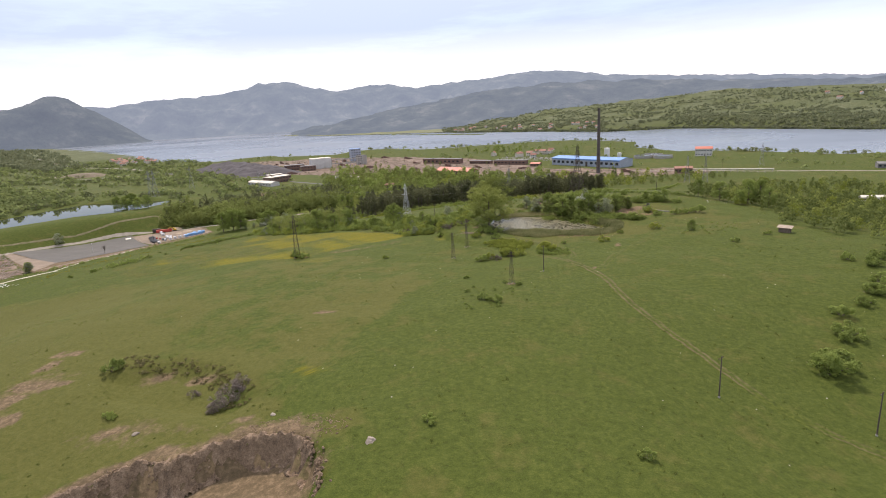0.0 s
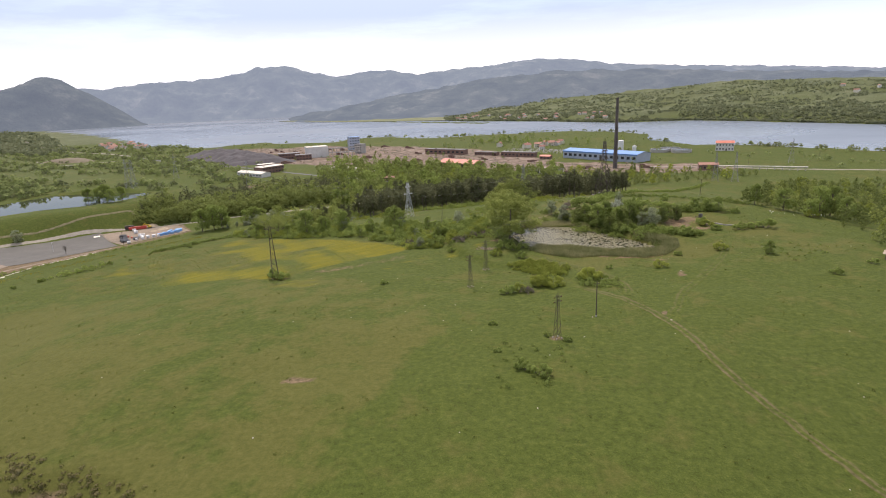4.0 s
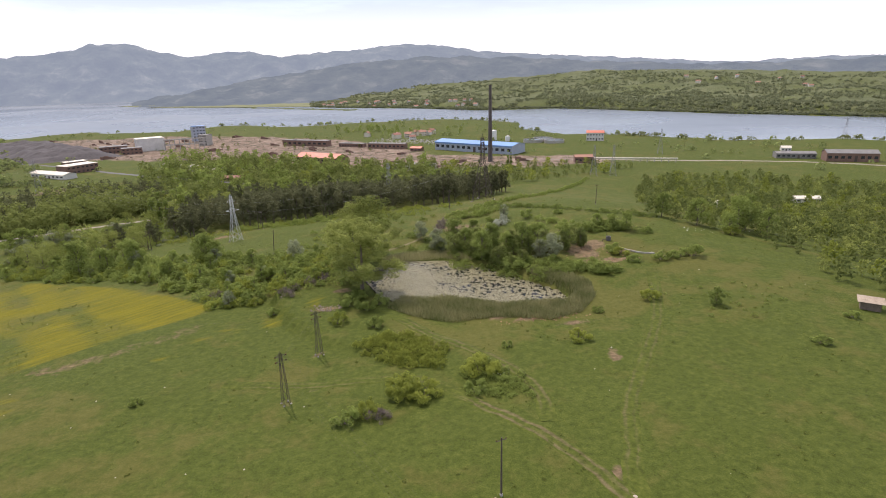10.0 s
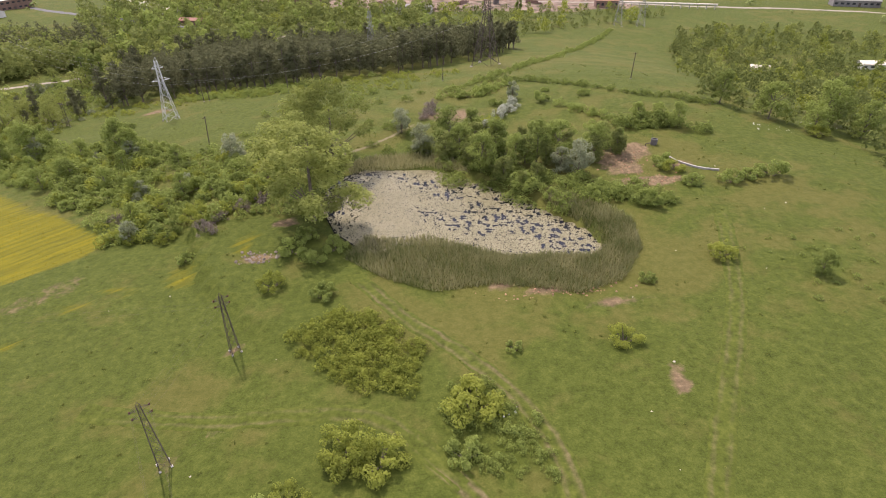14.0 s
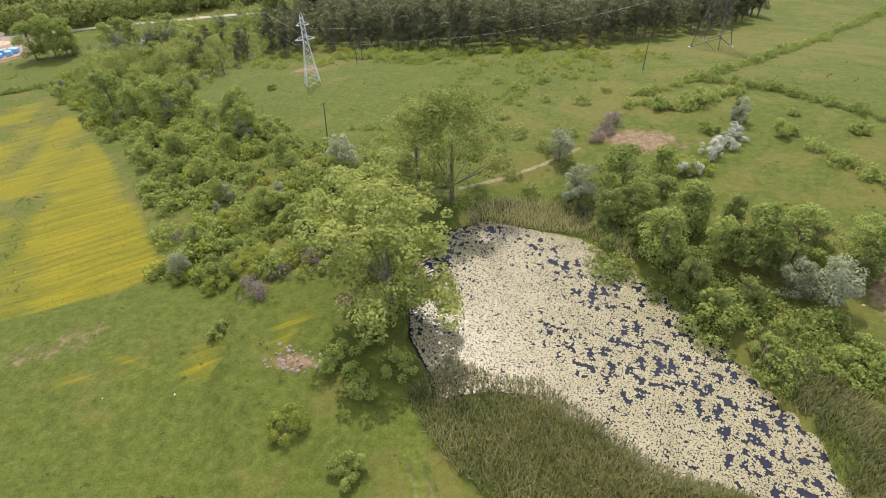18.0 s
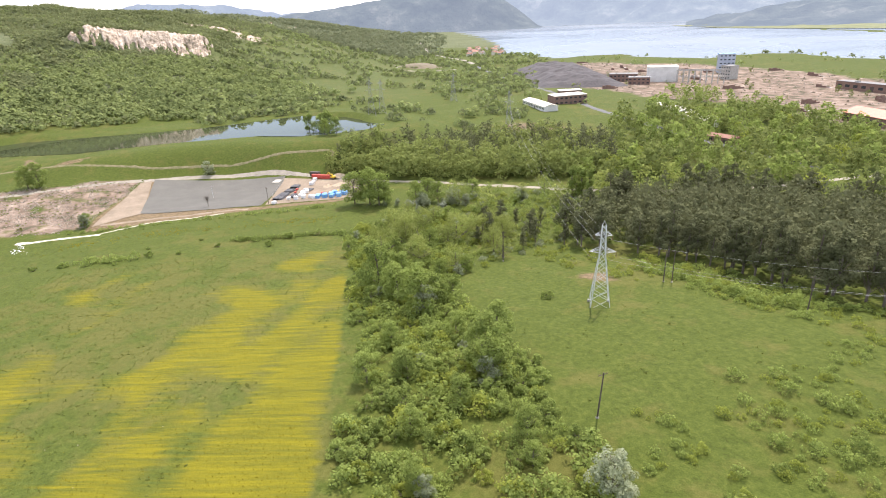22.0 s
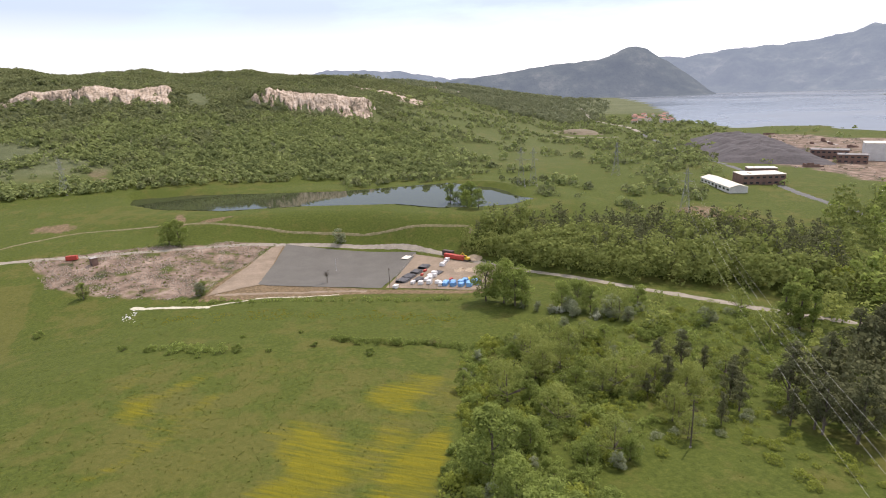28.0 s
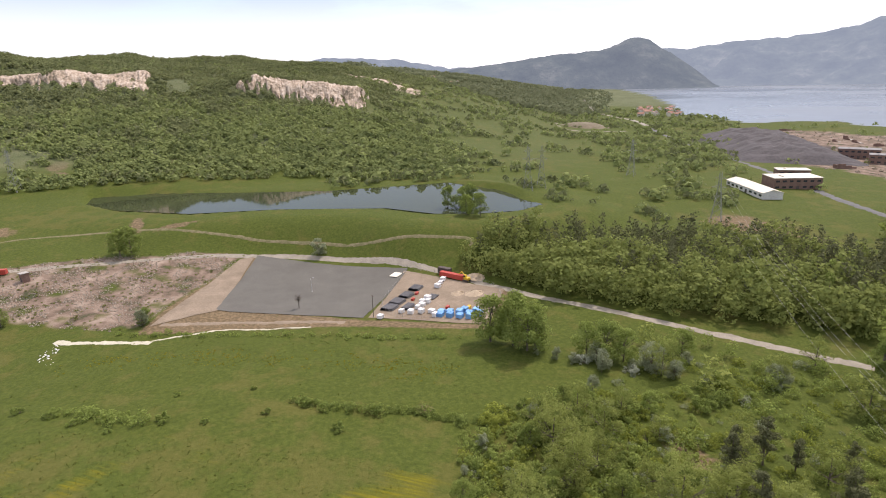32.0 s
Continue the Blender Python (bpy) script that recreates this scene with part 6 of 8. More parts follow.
def ribbon(name, pts, width, material, label, category, lift=0.12, ragged=0.0, step=2.0, offset=0.0):
    """A strip laid on the land along a line."""
    x, y, g = along(pts, step)
    rng = np.random.default_rng(len(x))
    lanes = np.linspace(-0.5, 0.5, 4)
    rows = []
    for lane in lanes:
        w = offset + width * lane * (1 + ragged * rng.normal(size=len(x)))
        px, py = x - g[:, 1] * w, y + g[:, 0] * w
        rows.append(np.stack([px, py, height(px, py) + lift - (0.25 if abs(lane) == 0.5 else 0)], 1))
    verts = np.concatenate(rows)
    n = len(x)
    faces = [(k * n + i, k * n + i + 1, (k + 1) * n + i + 1, (k + 1) * n + i) for k in range(3) for i in range(n - 1)]
    return tagged(new(name, mesh_from(name, verts.tolist(), faces, material, True)), label, category, kind="structure")


def pad(name, corners, material, label, category, lift=0.1, step=4.0):
    """A four-cornered surface laid on the land."""
    a, b, c, d = [np.array(p, float) for p in corners]
    n = int(max(np.hypot(*(b - a)), np.hypot(*(d - a))) / step) + 2
    u, v = np.meshgrid(np.linspace(0, 1, n), np.linspace(0, 1, n))
    p = ((1 - u) * (1 - v))[..., None] * a + (u * (1 - v))[..., None] * b + (u * v)[..., None] * c + ((1 - u) * v)[..., None] * d
    x, y = p[..., 0].ravel(), p[..., 1].ravel()
    i = np.arange(n * n).reshape(n, n)
    faces = np.stack([i[:-1, :-1], i[:-1, 1:], i[1:, 1:], i[1:, :-1]], -1).reshape(-1, 4)
    return tagged(new(name, mesh_from(name, np.stack([x, y, height(x, y) + lift], 1).tolist(), faces.tolist(), material, True)), label, category, kind="structure")


ROAD = [(-470, 160), (-465, 206), (-457, 250), (-455, 285), (-450, 320), (-436, 352), (-410, 384), (-378, 412), (-343, 424), (-312, 434), (-270, 453), (-240, 466), (-212, 480), (-188, 493), (-168, 512), (-146, 534), (-124, 562), (-100, 610), (-60, 660)]
ribbon("road", ROAD, 6.0, M_ROAD, "pale dusty country road curving past the yard", "road", 0.14)
ribbon("track", [(-486, 160), (-505, 190), (-517, 215), (-505, 255), (-488, 288), (-465, 325), (-440, 364), (-411, 399), (-392, 424), (-380, 440), (-376, 436)], 3.2, M_TRACK, "pale dirt track along the reservoir bank", "dirt track", 0.12, 0.15)
ribbon("road", [(-900, 1110), (-836, 1057), (-632, 912), (-490, 819), (-392, 750), (-335, 706), (-280, 680), (-200, 640), (-120, 612)], 8.0, M_ASPHALT, "grey asphalt road past the factory ground", "road", 0.2)
ribbon("road", [(-900, 1110), (-1010, 1190), (-1218, 1278), (-1420, 1430), (-1672, 1621)], 10.0, M_ROAD, "pale straight road to the lakeside village", "road", 0.3, step=6)
ribbon("road", [(110, 748), (207, 730), (298, 697), (380, 676), (434, 649), (480, 614), (560, 560)], 7.0, M_ROAD, "pale road beyond the wood", "road", 0.25)
ribbon("track", [(-1040, 1010), (-960, 960), (-905, 950), (-865, 985), (-850, 1010)], 9.0, M_ROAD, "pale bulldozed track round a mound", "dirt track", 0.3, step=6)
for line, worn in zip(TRACKS, (0.95, 0.38, 0.68, 0.42, 0.6)):
    rutted(line, worn, "worn earth wheel track across the meadow" if worn > 0.6 else "faint pair of wheel ruts in the grass")
ribbon("wheel_track", TRACKS[5], 2.4, M_TRACK, "worn earth path behind the pond", "footpath", 0.06, 0.3, 1.2)
ribbon("mud", [(-372, 246), (-364, 256), (-355, 272), (-350, 280)], 4.5, M_MUD, "pale chalky puddle at the field edge", "puddle", 0.12, 0.25)
ribbon("mud", [(-352, 276), (-352, 288), (-349, 307), (-342, 318), (-338, 330), (-334, 338)], 1.8, M_MUD, "pale chalky rivulet below the gravel pad", "rivulet", 0.12, 0.5, 1.5)
pad("earth_bank", [(-442, 325), (-444, 333), (-374, 306), (-368, 279)], M_EARTH, "pinkish graded earth bank beside the gravel pad", "earth bank", 0.2)
ribbon("mud", [(-368, 284), (-360, 300), (-348, 326), (-333, 352)], 4.0, M_EARTH, "stony earth edge of the gravel pad", "earth bank", 0.16, 0.3)
pad("gravel_pad", [(-445, 335), (-375, 305.5), (-334, 360), (-384, 402)], M_GRAVEL, "large flat dark grey gravel pad", "gravel pad", 0.22)
pad("yard_ground", [(-384, 400), (-333, 362), (-298, 399), (-330, 428)], M_EARTH, "bare sandy storage yard ground", "yard", 0.16)


# ---- power lines ----
def bar(bm, a, b, w):
    """A square bar between two points."""
    a, b = Vector(a), Vector(b)
    d = (b - a).normalized()
    u = d.orthogonal().normalized()
    v = d.cross(u)
    rings = [[bm.verts.new(p + (u * sx + v * sy) * w / 2) for sx, sy in ((-1, -1), (1, -1), (1, 1), (-1, 1))] for p in (a, b)]
    for k in range(4):
        bm.faces.new((rings[0][k], rings[0][(k + 1) % 4], rings[1][(k + 1) % 4], rings[1][k]))
    bm.faces.new(rings[0][::-1])
    bm.faces.new(rings[1])


def rod(bm, a, b, r0, r1, sides=8):
    limb(bm, a, b, r0, r1, sides)


def box(bm, x0, y0, z0, x1, y1, z1):
    v = [bm.verts.new(p) for p in ((x0, y0, z0), (x1, y0, z0), (x1, y1, z0), (x0, y1, z0), (x0, y0, z1), (x1, y0, z1), (x1, y1, z1), (x0, y1, z1))]
    for f in ((3, 2, 1, 0), (4, 5, 6, 7), (0, 1, 5, 4), (1, 2, 6, 5), (2, 3, 7, 6), (3, 0, 4, 7)):
        bm.faces.new([v[i] for i in f])


def block(name, size, material, parent, at=(0, 0, 0), label="", bevel=0.03):
    """A box with softened edges as a part, standing on at."""
    bm = bmesh.new()
    box(bm, at[0] - size[0] / 2, at[1] - size[1] / 2, at[2], at[0] + size[0] / 2, at[1] + size[1] / 2, at[2] + size[2])
    if bevel:
        bmesh.ops.bevel(bm, geom=bm.edges[:], offset=bevel, segments=1, affect="EDGES")
    return part(name, bm, material, parent, label)


def lattice(name, h, foot, waist, waist_h, top, arms, steel, thick, label, panels=9):
    """A four-legged lattice tower. arms: height, reach and how many wires hang from each side."""
    base = new(name)
    def half(z):
        return foot + (waist - foot) * z / waist_h if z < waist_h else waist + (top - waist) * (z - waist_h) / (h - waist_h)
    for sx, sy in ((-1, -1), (1, -1), (1, 1), (-1, 1)):
        bm = bmesh.new()
        zs = [-0.4, waist_h, h]
        for z0, z1 in zip(zs, zs[1:]):
            bar(bm, (sx * half(max(z0, 0)), sy * half(max(z0, 0)), z0), (sx * half(z1), sy * half(z1), z1), thick)
        leg = part("leg", bm, steel, base)
        bm = bmesh.new()
        box(bm, sx * foot - thick * 2.4, sy * foot - thick * 2.4, -0.5, sx * foot + thick * 2.4, sy * foot + thick * 2.4, 0.25)
        part("footing", bm, M_CONCRETE, leg, "pale concrete footing")
    zs = [h * (1 - (1 - k / panels) ** 1.25) for k in range(panels + 1)]
    for ax in range(4):
        c, s = ((1, 0), (0, 1), (-1, 0), (0, -1))[ax]
        spot = lambda u, z: (c * half(z) - s * u * half(z), s * half(z) + c * u * half(z), z)
        for z0, z1 in zip(zs, zs[1:]):
            for u in (-1, 1):
                bm = bmesh.new()
                bar(bm, spot(u, z0), spot(-u, z1), thick * 0.62)
                part("brace", bm, steel, base)
    hooks = []
    for z, reach, drop in arms:
        for side in (-1, 1):
            bm = bmesh.new()
            w = half(z)
            for y in (-w, w):
                bar(bm, (side * w, y, z), (side * reach, 0, z + 0.1), thick * 0.7)
                bar(bm, (side * w, y, z + thick * 9), (side * reach, 0, z + 0.1), thick * 0.6)
            for t in (0.35, 0.7):
                bar(bm, (side * (w + (reach - w) * t), -w * (1 - t), z), (side * (w + (reach - w) * t), w * (1 - t), z), thick * 0.5)
            arm = part("crossarm", bm, steel, base)
            bm = bmesh.new()
            rod(bm, (side * reach, 0, z + 0.1), (side * reach, 0, z - drop), 0.06, 0.06, 6)
            for k in range(4):
                zz = z - drop * (k + 0.7) / 4.5
                rod(bm, (side * reach, 0, zz), (side * reach, 0, zz - 0.07), 0.13, 0.09, 8)
            part("insulator", bm, M_GLASSY, arm, "brown ribbed insulator string")
            hooks.append((side * reach, 0, z - drop))
    bm = bmesh.new()
    bar(bm, (-top, 0, h), (0, 0, h + 1.2 * thick * 8), thick * 0.7)
    bar(bm, (top, 0, h), (0, 0, h + 1.2 * thick * 8), thick * 0.7)
    part("peak", bm, steel, base)
    return tagged(base, label, "pylon", "pylons"), hooks


def stand(ob, x, y, turn=0.0, sink=0.0, lean=0.0):
    ob.matrix_basis = pose(x, y, ground_at(x, y) - sink, lean, 0, turn)
    return ob


def wire(a, b, sag, r=0.018, name="overhead_wire", label="thin sagging overhead power wire between pylons"):
    """A hanging wire between two points of the world."""
    a, b = Vector(a), Vector(b)
    bm = bmesh.new()
    n = 14
    pts = [a.lerp(b, k / n) - Vector((0, 0, sag * 4 * (k / n) * (1 - k / n))) for k in range(n + 1)]
    side = (b - a).cross(Vector((0, 0, 1))).normalized()
    rings = [[bm.verts.new(p + side * r * math.cos(q) + Vector((0, 0, r * math.sin(q)))) for q in (0.5, 2.6, 4.7)] for p in pts]
    for lo, hi in zip(rings, rings[1:]):
        for k in range(3):
            bm.faces.new((lo[k], lo[(k + 1) % 3], hi[(k + 1) % 3], hi[k]))
    return tagged(part(name, bm, M_WIRE if r > 0.01 else M_RUST), label, "wire", "overhead wires")


def string(first, second, hooks_a, hooks_b, sag, r=0.018):
    for p, q in zip(hooks_a, hooks_b):
        wire(first.matrix_basis @ Vector(p), second.matrix_basis @ Vector(q), sag, r)


def power_lines():
    tall, hooks = lattice("steel_pylon", 23.0, 2.6, 0.75, 15.0, 0.5, ((15.6, 3.4, 1.3), (20.2, 2.2, 1.3)), M_STEEL, 0.125, "tall galvanised lattice pylon standing in the meadow", 10)
    stand(tall, -103.6, 351.8, 38)
    others = []
    slim, shooks = lattice("steel_pylon", 30.0, 3.2, 0.9, 20.0, 0.6, ((21.0, 4.4, 1.5), (26.5, 3.0, 1.5)), M_DULLSTEEL, 0.13, "tall grey lattice pylon on the plain", 8)
    for x, y, turn in ((-345, 590, 30), (-450, 537, 55), (-444, 521, 55), (-478, 652, 30), (168, 618, 80), (187, 616, 80), (-30, 470, 60), (300, 760, 70), (650, 895, 70), (-640, 193, 60)):
        others.append(slim if not others else copy_thing(slim, pose(x, y, ground_at(x, y), 0, 0, turn)))
        others[-1].matrix_basis = pose(x, y, ground_at(x, y), 0, 0, turn)
    wide, whooks = lattice("steel_pylon", 38.0, 5.2, 1.2, 24.0, 0.7, ((25.0, 7.0, 1.6), (31.0, 5.0, 1.6)), M_RUST, 0.22, "wide-legged dark lattice pylon above the hedge", 9)
    stand(wide, 28.4, 407, 60)
    string(tall, others[0], hooks, shooks, 9, 0.02)
    string(tall, wide, [hooks[1], hooks[3], hooks[0]], [whooks[0], whooks[2], whooks[0]], 6, 0.02)
    string(others[0], others[3], shooks[:2], shooks[:2], 3)
    string(wide, others[4], whooks[:2], shooks[:2], 6)
    # small tapering lattice poles of the local line
    pole, ph = lattice("lattice_pole", 11.8, 0.75, 0.28, 10.0, 0.22, ((9.9, 1.15, -0.35), (11.1, 1.15, -0.35)), M_RUST, 0.062, "slender dark tapering lattice power pole in the meadow", 8)
    stand(pole, -15.6, 129.8, 35)
    low = [copy_thing(pole, pose(x, y, ground_at(x, y), 0, 0, 35)) for x, y in ((-43.8, 181.1), (-40.1, 203.5))]
    big, bh = lattice("lattice_pole", 22.0, 1.35, 0.45, 18.0, 0.35, ((18.6, 2.1, -0.35), (20.8, 2.1, -0.35)), M_RUST, 0.085, "tall slender dark lattice power pole at the field edge", 11)
    stand(big, -126, 197.6, 35)
    string(pole, low[0], ph[:4], ph[:4], 1.2, 0.006)
    string(low[1], big, ph[:2], bh[:2], 2.0, 0.006)
    for a, b in ((low[0], low[1]),):
        string(a, b, ph[:4], ph[:4], 0.5, 0.006)
    # wooden poles
    wood = new("wooden_pole")
    bm = bmesh.new()
    rod(bm, (0, 0, -0.8), (0, 0, 10.3), 0.17, 0.11, 10)
    part("post", bm, M_WOOD, wood)
    bm = bmesh.new()
    bar(bm, (-0.9, 0.14, 9.7), (0.9, 0.14, 9.7), 0.12)
    arm = part("crossarm", bm, M_WOOD, wood)
    for dx in (-0.8, 0.0, 0.8):
        bm = bmesh.new()
        rod(bm, (dx, 0.14, 9.76), (dx, 0.14, 10.0), 0.05, 0.07, 8)
        part("insulator", bm, M_GLASSY, arm, "small brown pin insulator")
    bm = bmesh.new()
    rod(bm, (0, 0, -0.3), (0, 0, 0.35), 0.28, 0.24, 10)
    part("foot_collar", bm, M_CONCRETE, wood, "pale concrete foot collar")
    tagged(wood, "dark weathered wooden power pole in the grass", "utility pole", "wooden poles")
    stand(wood, -4.2, 145.6, 20)
    for x, y, turn, lean in ((33.4, 62.2, 40, 0), (63.4, 56.7, 40, 0), (4.9, 364, 10, 4), (-74, 305, 70, 5), (-99.5, 379.4, 30, 0), (-97.5, 380.5, 30, 0), (-153.8, 369, 40, 2), (77.8, 347, 10, 3), (-157, 373, 20, 0), (-62, 378, 20, 0), (-332, 364, 0, 0), (-215, 640, 0, 0), (-240, 660, 0, 0), (-260, 600, 0, 0), (250, 760, 0, 0), (339, 776, 0, 0)):
        copy_thing(wood, pose(x, y, ground_at(x, y), lean, 0, turn))


power_lines()


# ---- buildings ----
def house(name, a, b, depth, h, wall, roof, label, category="building", roof_kind="flat", rise=2.0, bays=6, storeys=1, group="", eave=0.5, door=True, panes=True):
    """A building whose front runs from a to b: walls, roof, windows, door, standing on the land."""
    a, b = Vector(a).to_2d() if len(a) > 2 else Vector(a), Vector(b)
    w = (b - a).length
    turn = math.degrees(math.atan2(b.y - a.y, b.x - a.x))
    mid = (a + b) / 2 + Vector((-(b - a).y, (b - a).x)).normalized() * depth / 2
    base = new(name)
    bm = bmesh.new()
    x, y = w / 2, depth / 2
    box(bm, -x, -y, -2.5, x, y, h)
    if roof_kind == "gable":
        for sx in (-1, 1):
            t = [bm.verts.new((sx * x, -y, h)), bm.verts.new((sx * x, y, h)), bm.verts.new((sx * x, 0, h + rise))]
            bm.faces.new(t if sx > 0 else t[::-1])
    body = part("wall", bm, wall, base)
    bm = bmesh.new()
    e = eave
    if roof_kind == "gable":
        for s in (-1, 1):
            drop = rise * e / y
            q = [(-x - e, s * (y + e), h - drop), (x + e, s * (y + e), h - drop), (x + e, 0, h + rise), (-x - e, 0, h + rise)]
            lo = [bm.verts.new(p) for p in q]
            hi = [bm.verts.new((p[0], p[1], p[2] + 0.18)) for p in q]
            for k in range(4):
                bm.faces.new((lo[k], lo[(k + 1) % 4], hi[(k + 1) % 4], hi[k]))
            bm.faces.new(lo[::-1])
            bm.faces.new(hi)
        bmesh.ops.recalc_face_normals(bm, faces=bm.faces[:])
    else:
        box(bm, -x - e * 0.5, -y - e * 0.5, h, x + e * 0.5, y + e * 0.5, h + 0.4)
        box(bm, -x * 0.55, -y * 0.4, h + 0.4, -x * 0.45, y * 0.1, h + 1.1)
    part("roof", bm, roof, base)
    if panes:
        for k in range(bays):
            for st in range(storeys):
                cx = -x + w * (k + 0.5) / bays
                z0 = h * (st + 0.35) / storeys
                hw, hh = w / bays * 0.27, h / storeys * 0.32
                if door and st == 0 and k == bays // 2:
                    bm = bmesh.new()
                    box(bm, cx - hw * 0.8, -y - 0.06, 0, cx + hw * 0.8, -y + 0.1, h / storeys * 0.66)
                    part("door", bm, M_RUST, base)
                    continue
                bm = bmesh.new()
                box(bm, cx - hw, -y - 0.05, z0, cx + hw, -y + 0.1, z0 + hh)
                win = part("window", bm, M_PANE, base)
    tagged(base, label, category, group)
    base.matrix_basis = pose(mid.x, mid.y, min(ground_at(a.x, a.y), ground_at(b.x, b.y)), 0, 0, turn)
    return base


def stack():
    """The tall factory chimney."""
    base = new("factory_chimney")
    bm = bmesh.new()
    n, rings = 28, []
    for z, r in ((-2, 3.0), (0, 3.0), (3, 2.75), (30, 2.3), (60, 1.9), (85.5, 1.6), (85.7, 1.8), (87, 1.8)):
        rings.append([bm.verts.new((r * math.cos(6.2832 * k / n), r * math.sin(6.2832 * k / n), z)) for k in range(n)])
    for lo, hi in zip(rings, rings[1:]):
        for k in range(n):
            bm.faces.new((lo[k], lo[(k + 1) % n], hi[(k + 1) % n], hi[k]))
    part("shaft", bm, surface("sooty_brick", [(0.3, (0.07, 0.06, 0.055)), (0.6, (0.125, 0.105, 0.095)), (0.8, (0.17, 0.145, 0.13))], 0.12, 0.9, 0.3), base)
    for z, r in ((25, 2.42), (50, 2.08), (72, 1.8)):
        bm = bmesh.new()
        rod(bm, (0, 0, z), (0, 0, z + 0.5), r + 0.12, r + 0.12, 28)
        part("band", bm, M_RUST, base)
    bm = bmesh.new()
    for dx in (-0.3, 0.3):
        bar(bm, (dx, -2.95, 2), (dx, -1.75, 86), 0.08)
    part("ladder", bm, M_RUST, base)
    tagged(base, "very tall dark sooty factory chimney", "chimney")
    stand(base, 81.3, 731)


def round_tank(x, y, r, h, material, label, name="storage_tank", open_top=False):
    base = new(name)
    bm = bmesh.new()
    n = 32
    prof = [(r, -1), (r, h)] + ([(r - 0.35, h), (r - 0.35, h - 1.0)] if open_top else [(r * 0.6, h + r * 0.12), (0.2, h + r * 0.2)])
    rings = [[bm.verts.new((q * math.cos(6.2832 * k / n), q * math.sin(6.2832 * k / n), z)) for k in range(n)] for q, z in prof]
    for lo, hi in zip(rings, rings[1:]):
        for k in range(n):
            bm.faces.new((lo[k], lo[(k + 1) % n], hi[(k + 1) % n], hi[k]))
    if not open_top:
        bm.faces.new(rings[-1])
    part("shell", bm, material, base)
    if open_top:
        bm = bmesh.new()
        bm.faces.new([bm.verts.new(((r - 0.35) * math.cos(6.2832 * k / n), (r - 0.35) * math.sin(6.2832 * k / n), h - 0.9)) for k in range(n)])
        part("liquid", bm, M_GREEN_WATER, base, "dark water in the tank")
        bm = bmesh.new()
        box(bm, -r, -0.5, h, r, 0.5, h + 0.25)
        part("walkway", bm, M_CONCRETE, base)
        bm = bmesh.new()
        rod(bm, (0, 0, h - 2), (0, 0, h + 1.2), 0.8, 0.8, 12)
        part("hub", bm, M_CONCRETE, base)
    else:
        bm = bmesh.new()
        rod(bm, (0, 0, h + r * 0.18), (0, 0, h + r * 0.2 + 0.8), 0.4, 0.4, 10)
        part("vent", bm, M_STEEL, base)
    tagged(base, label, "tank")
    stand(base, x, y)


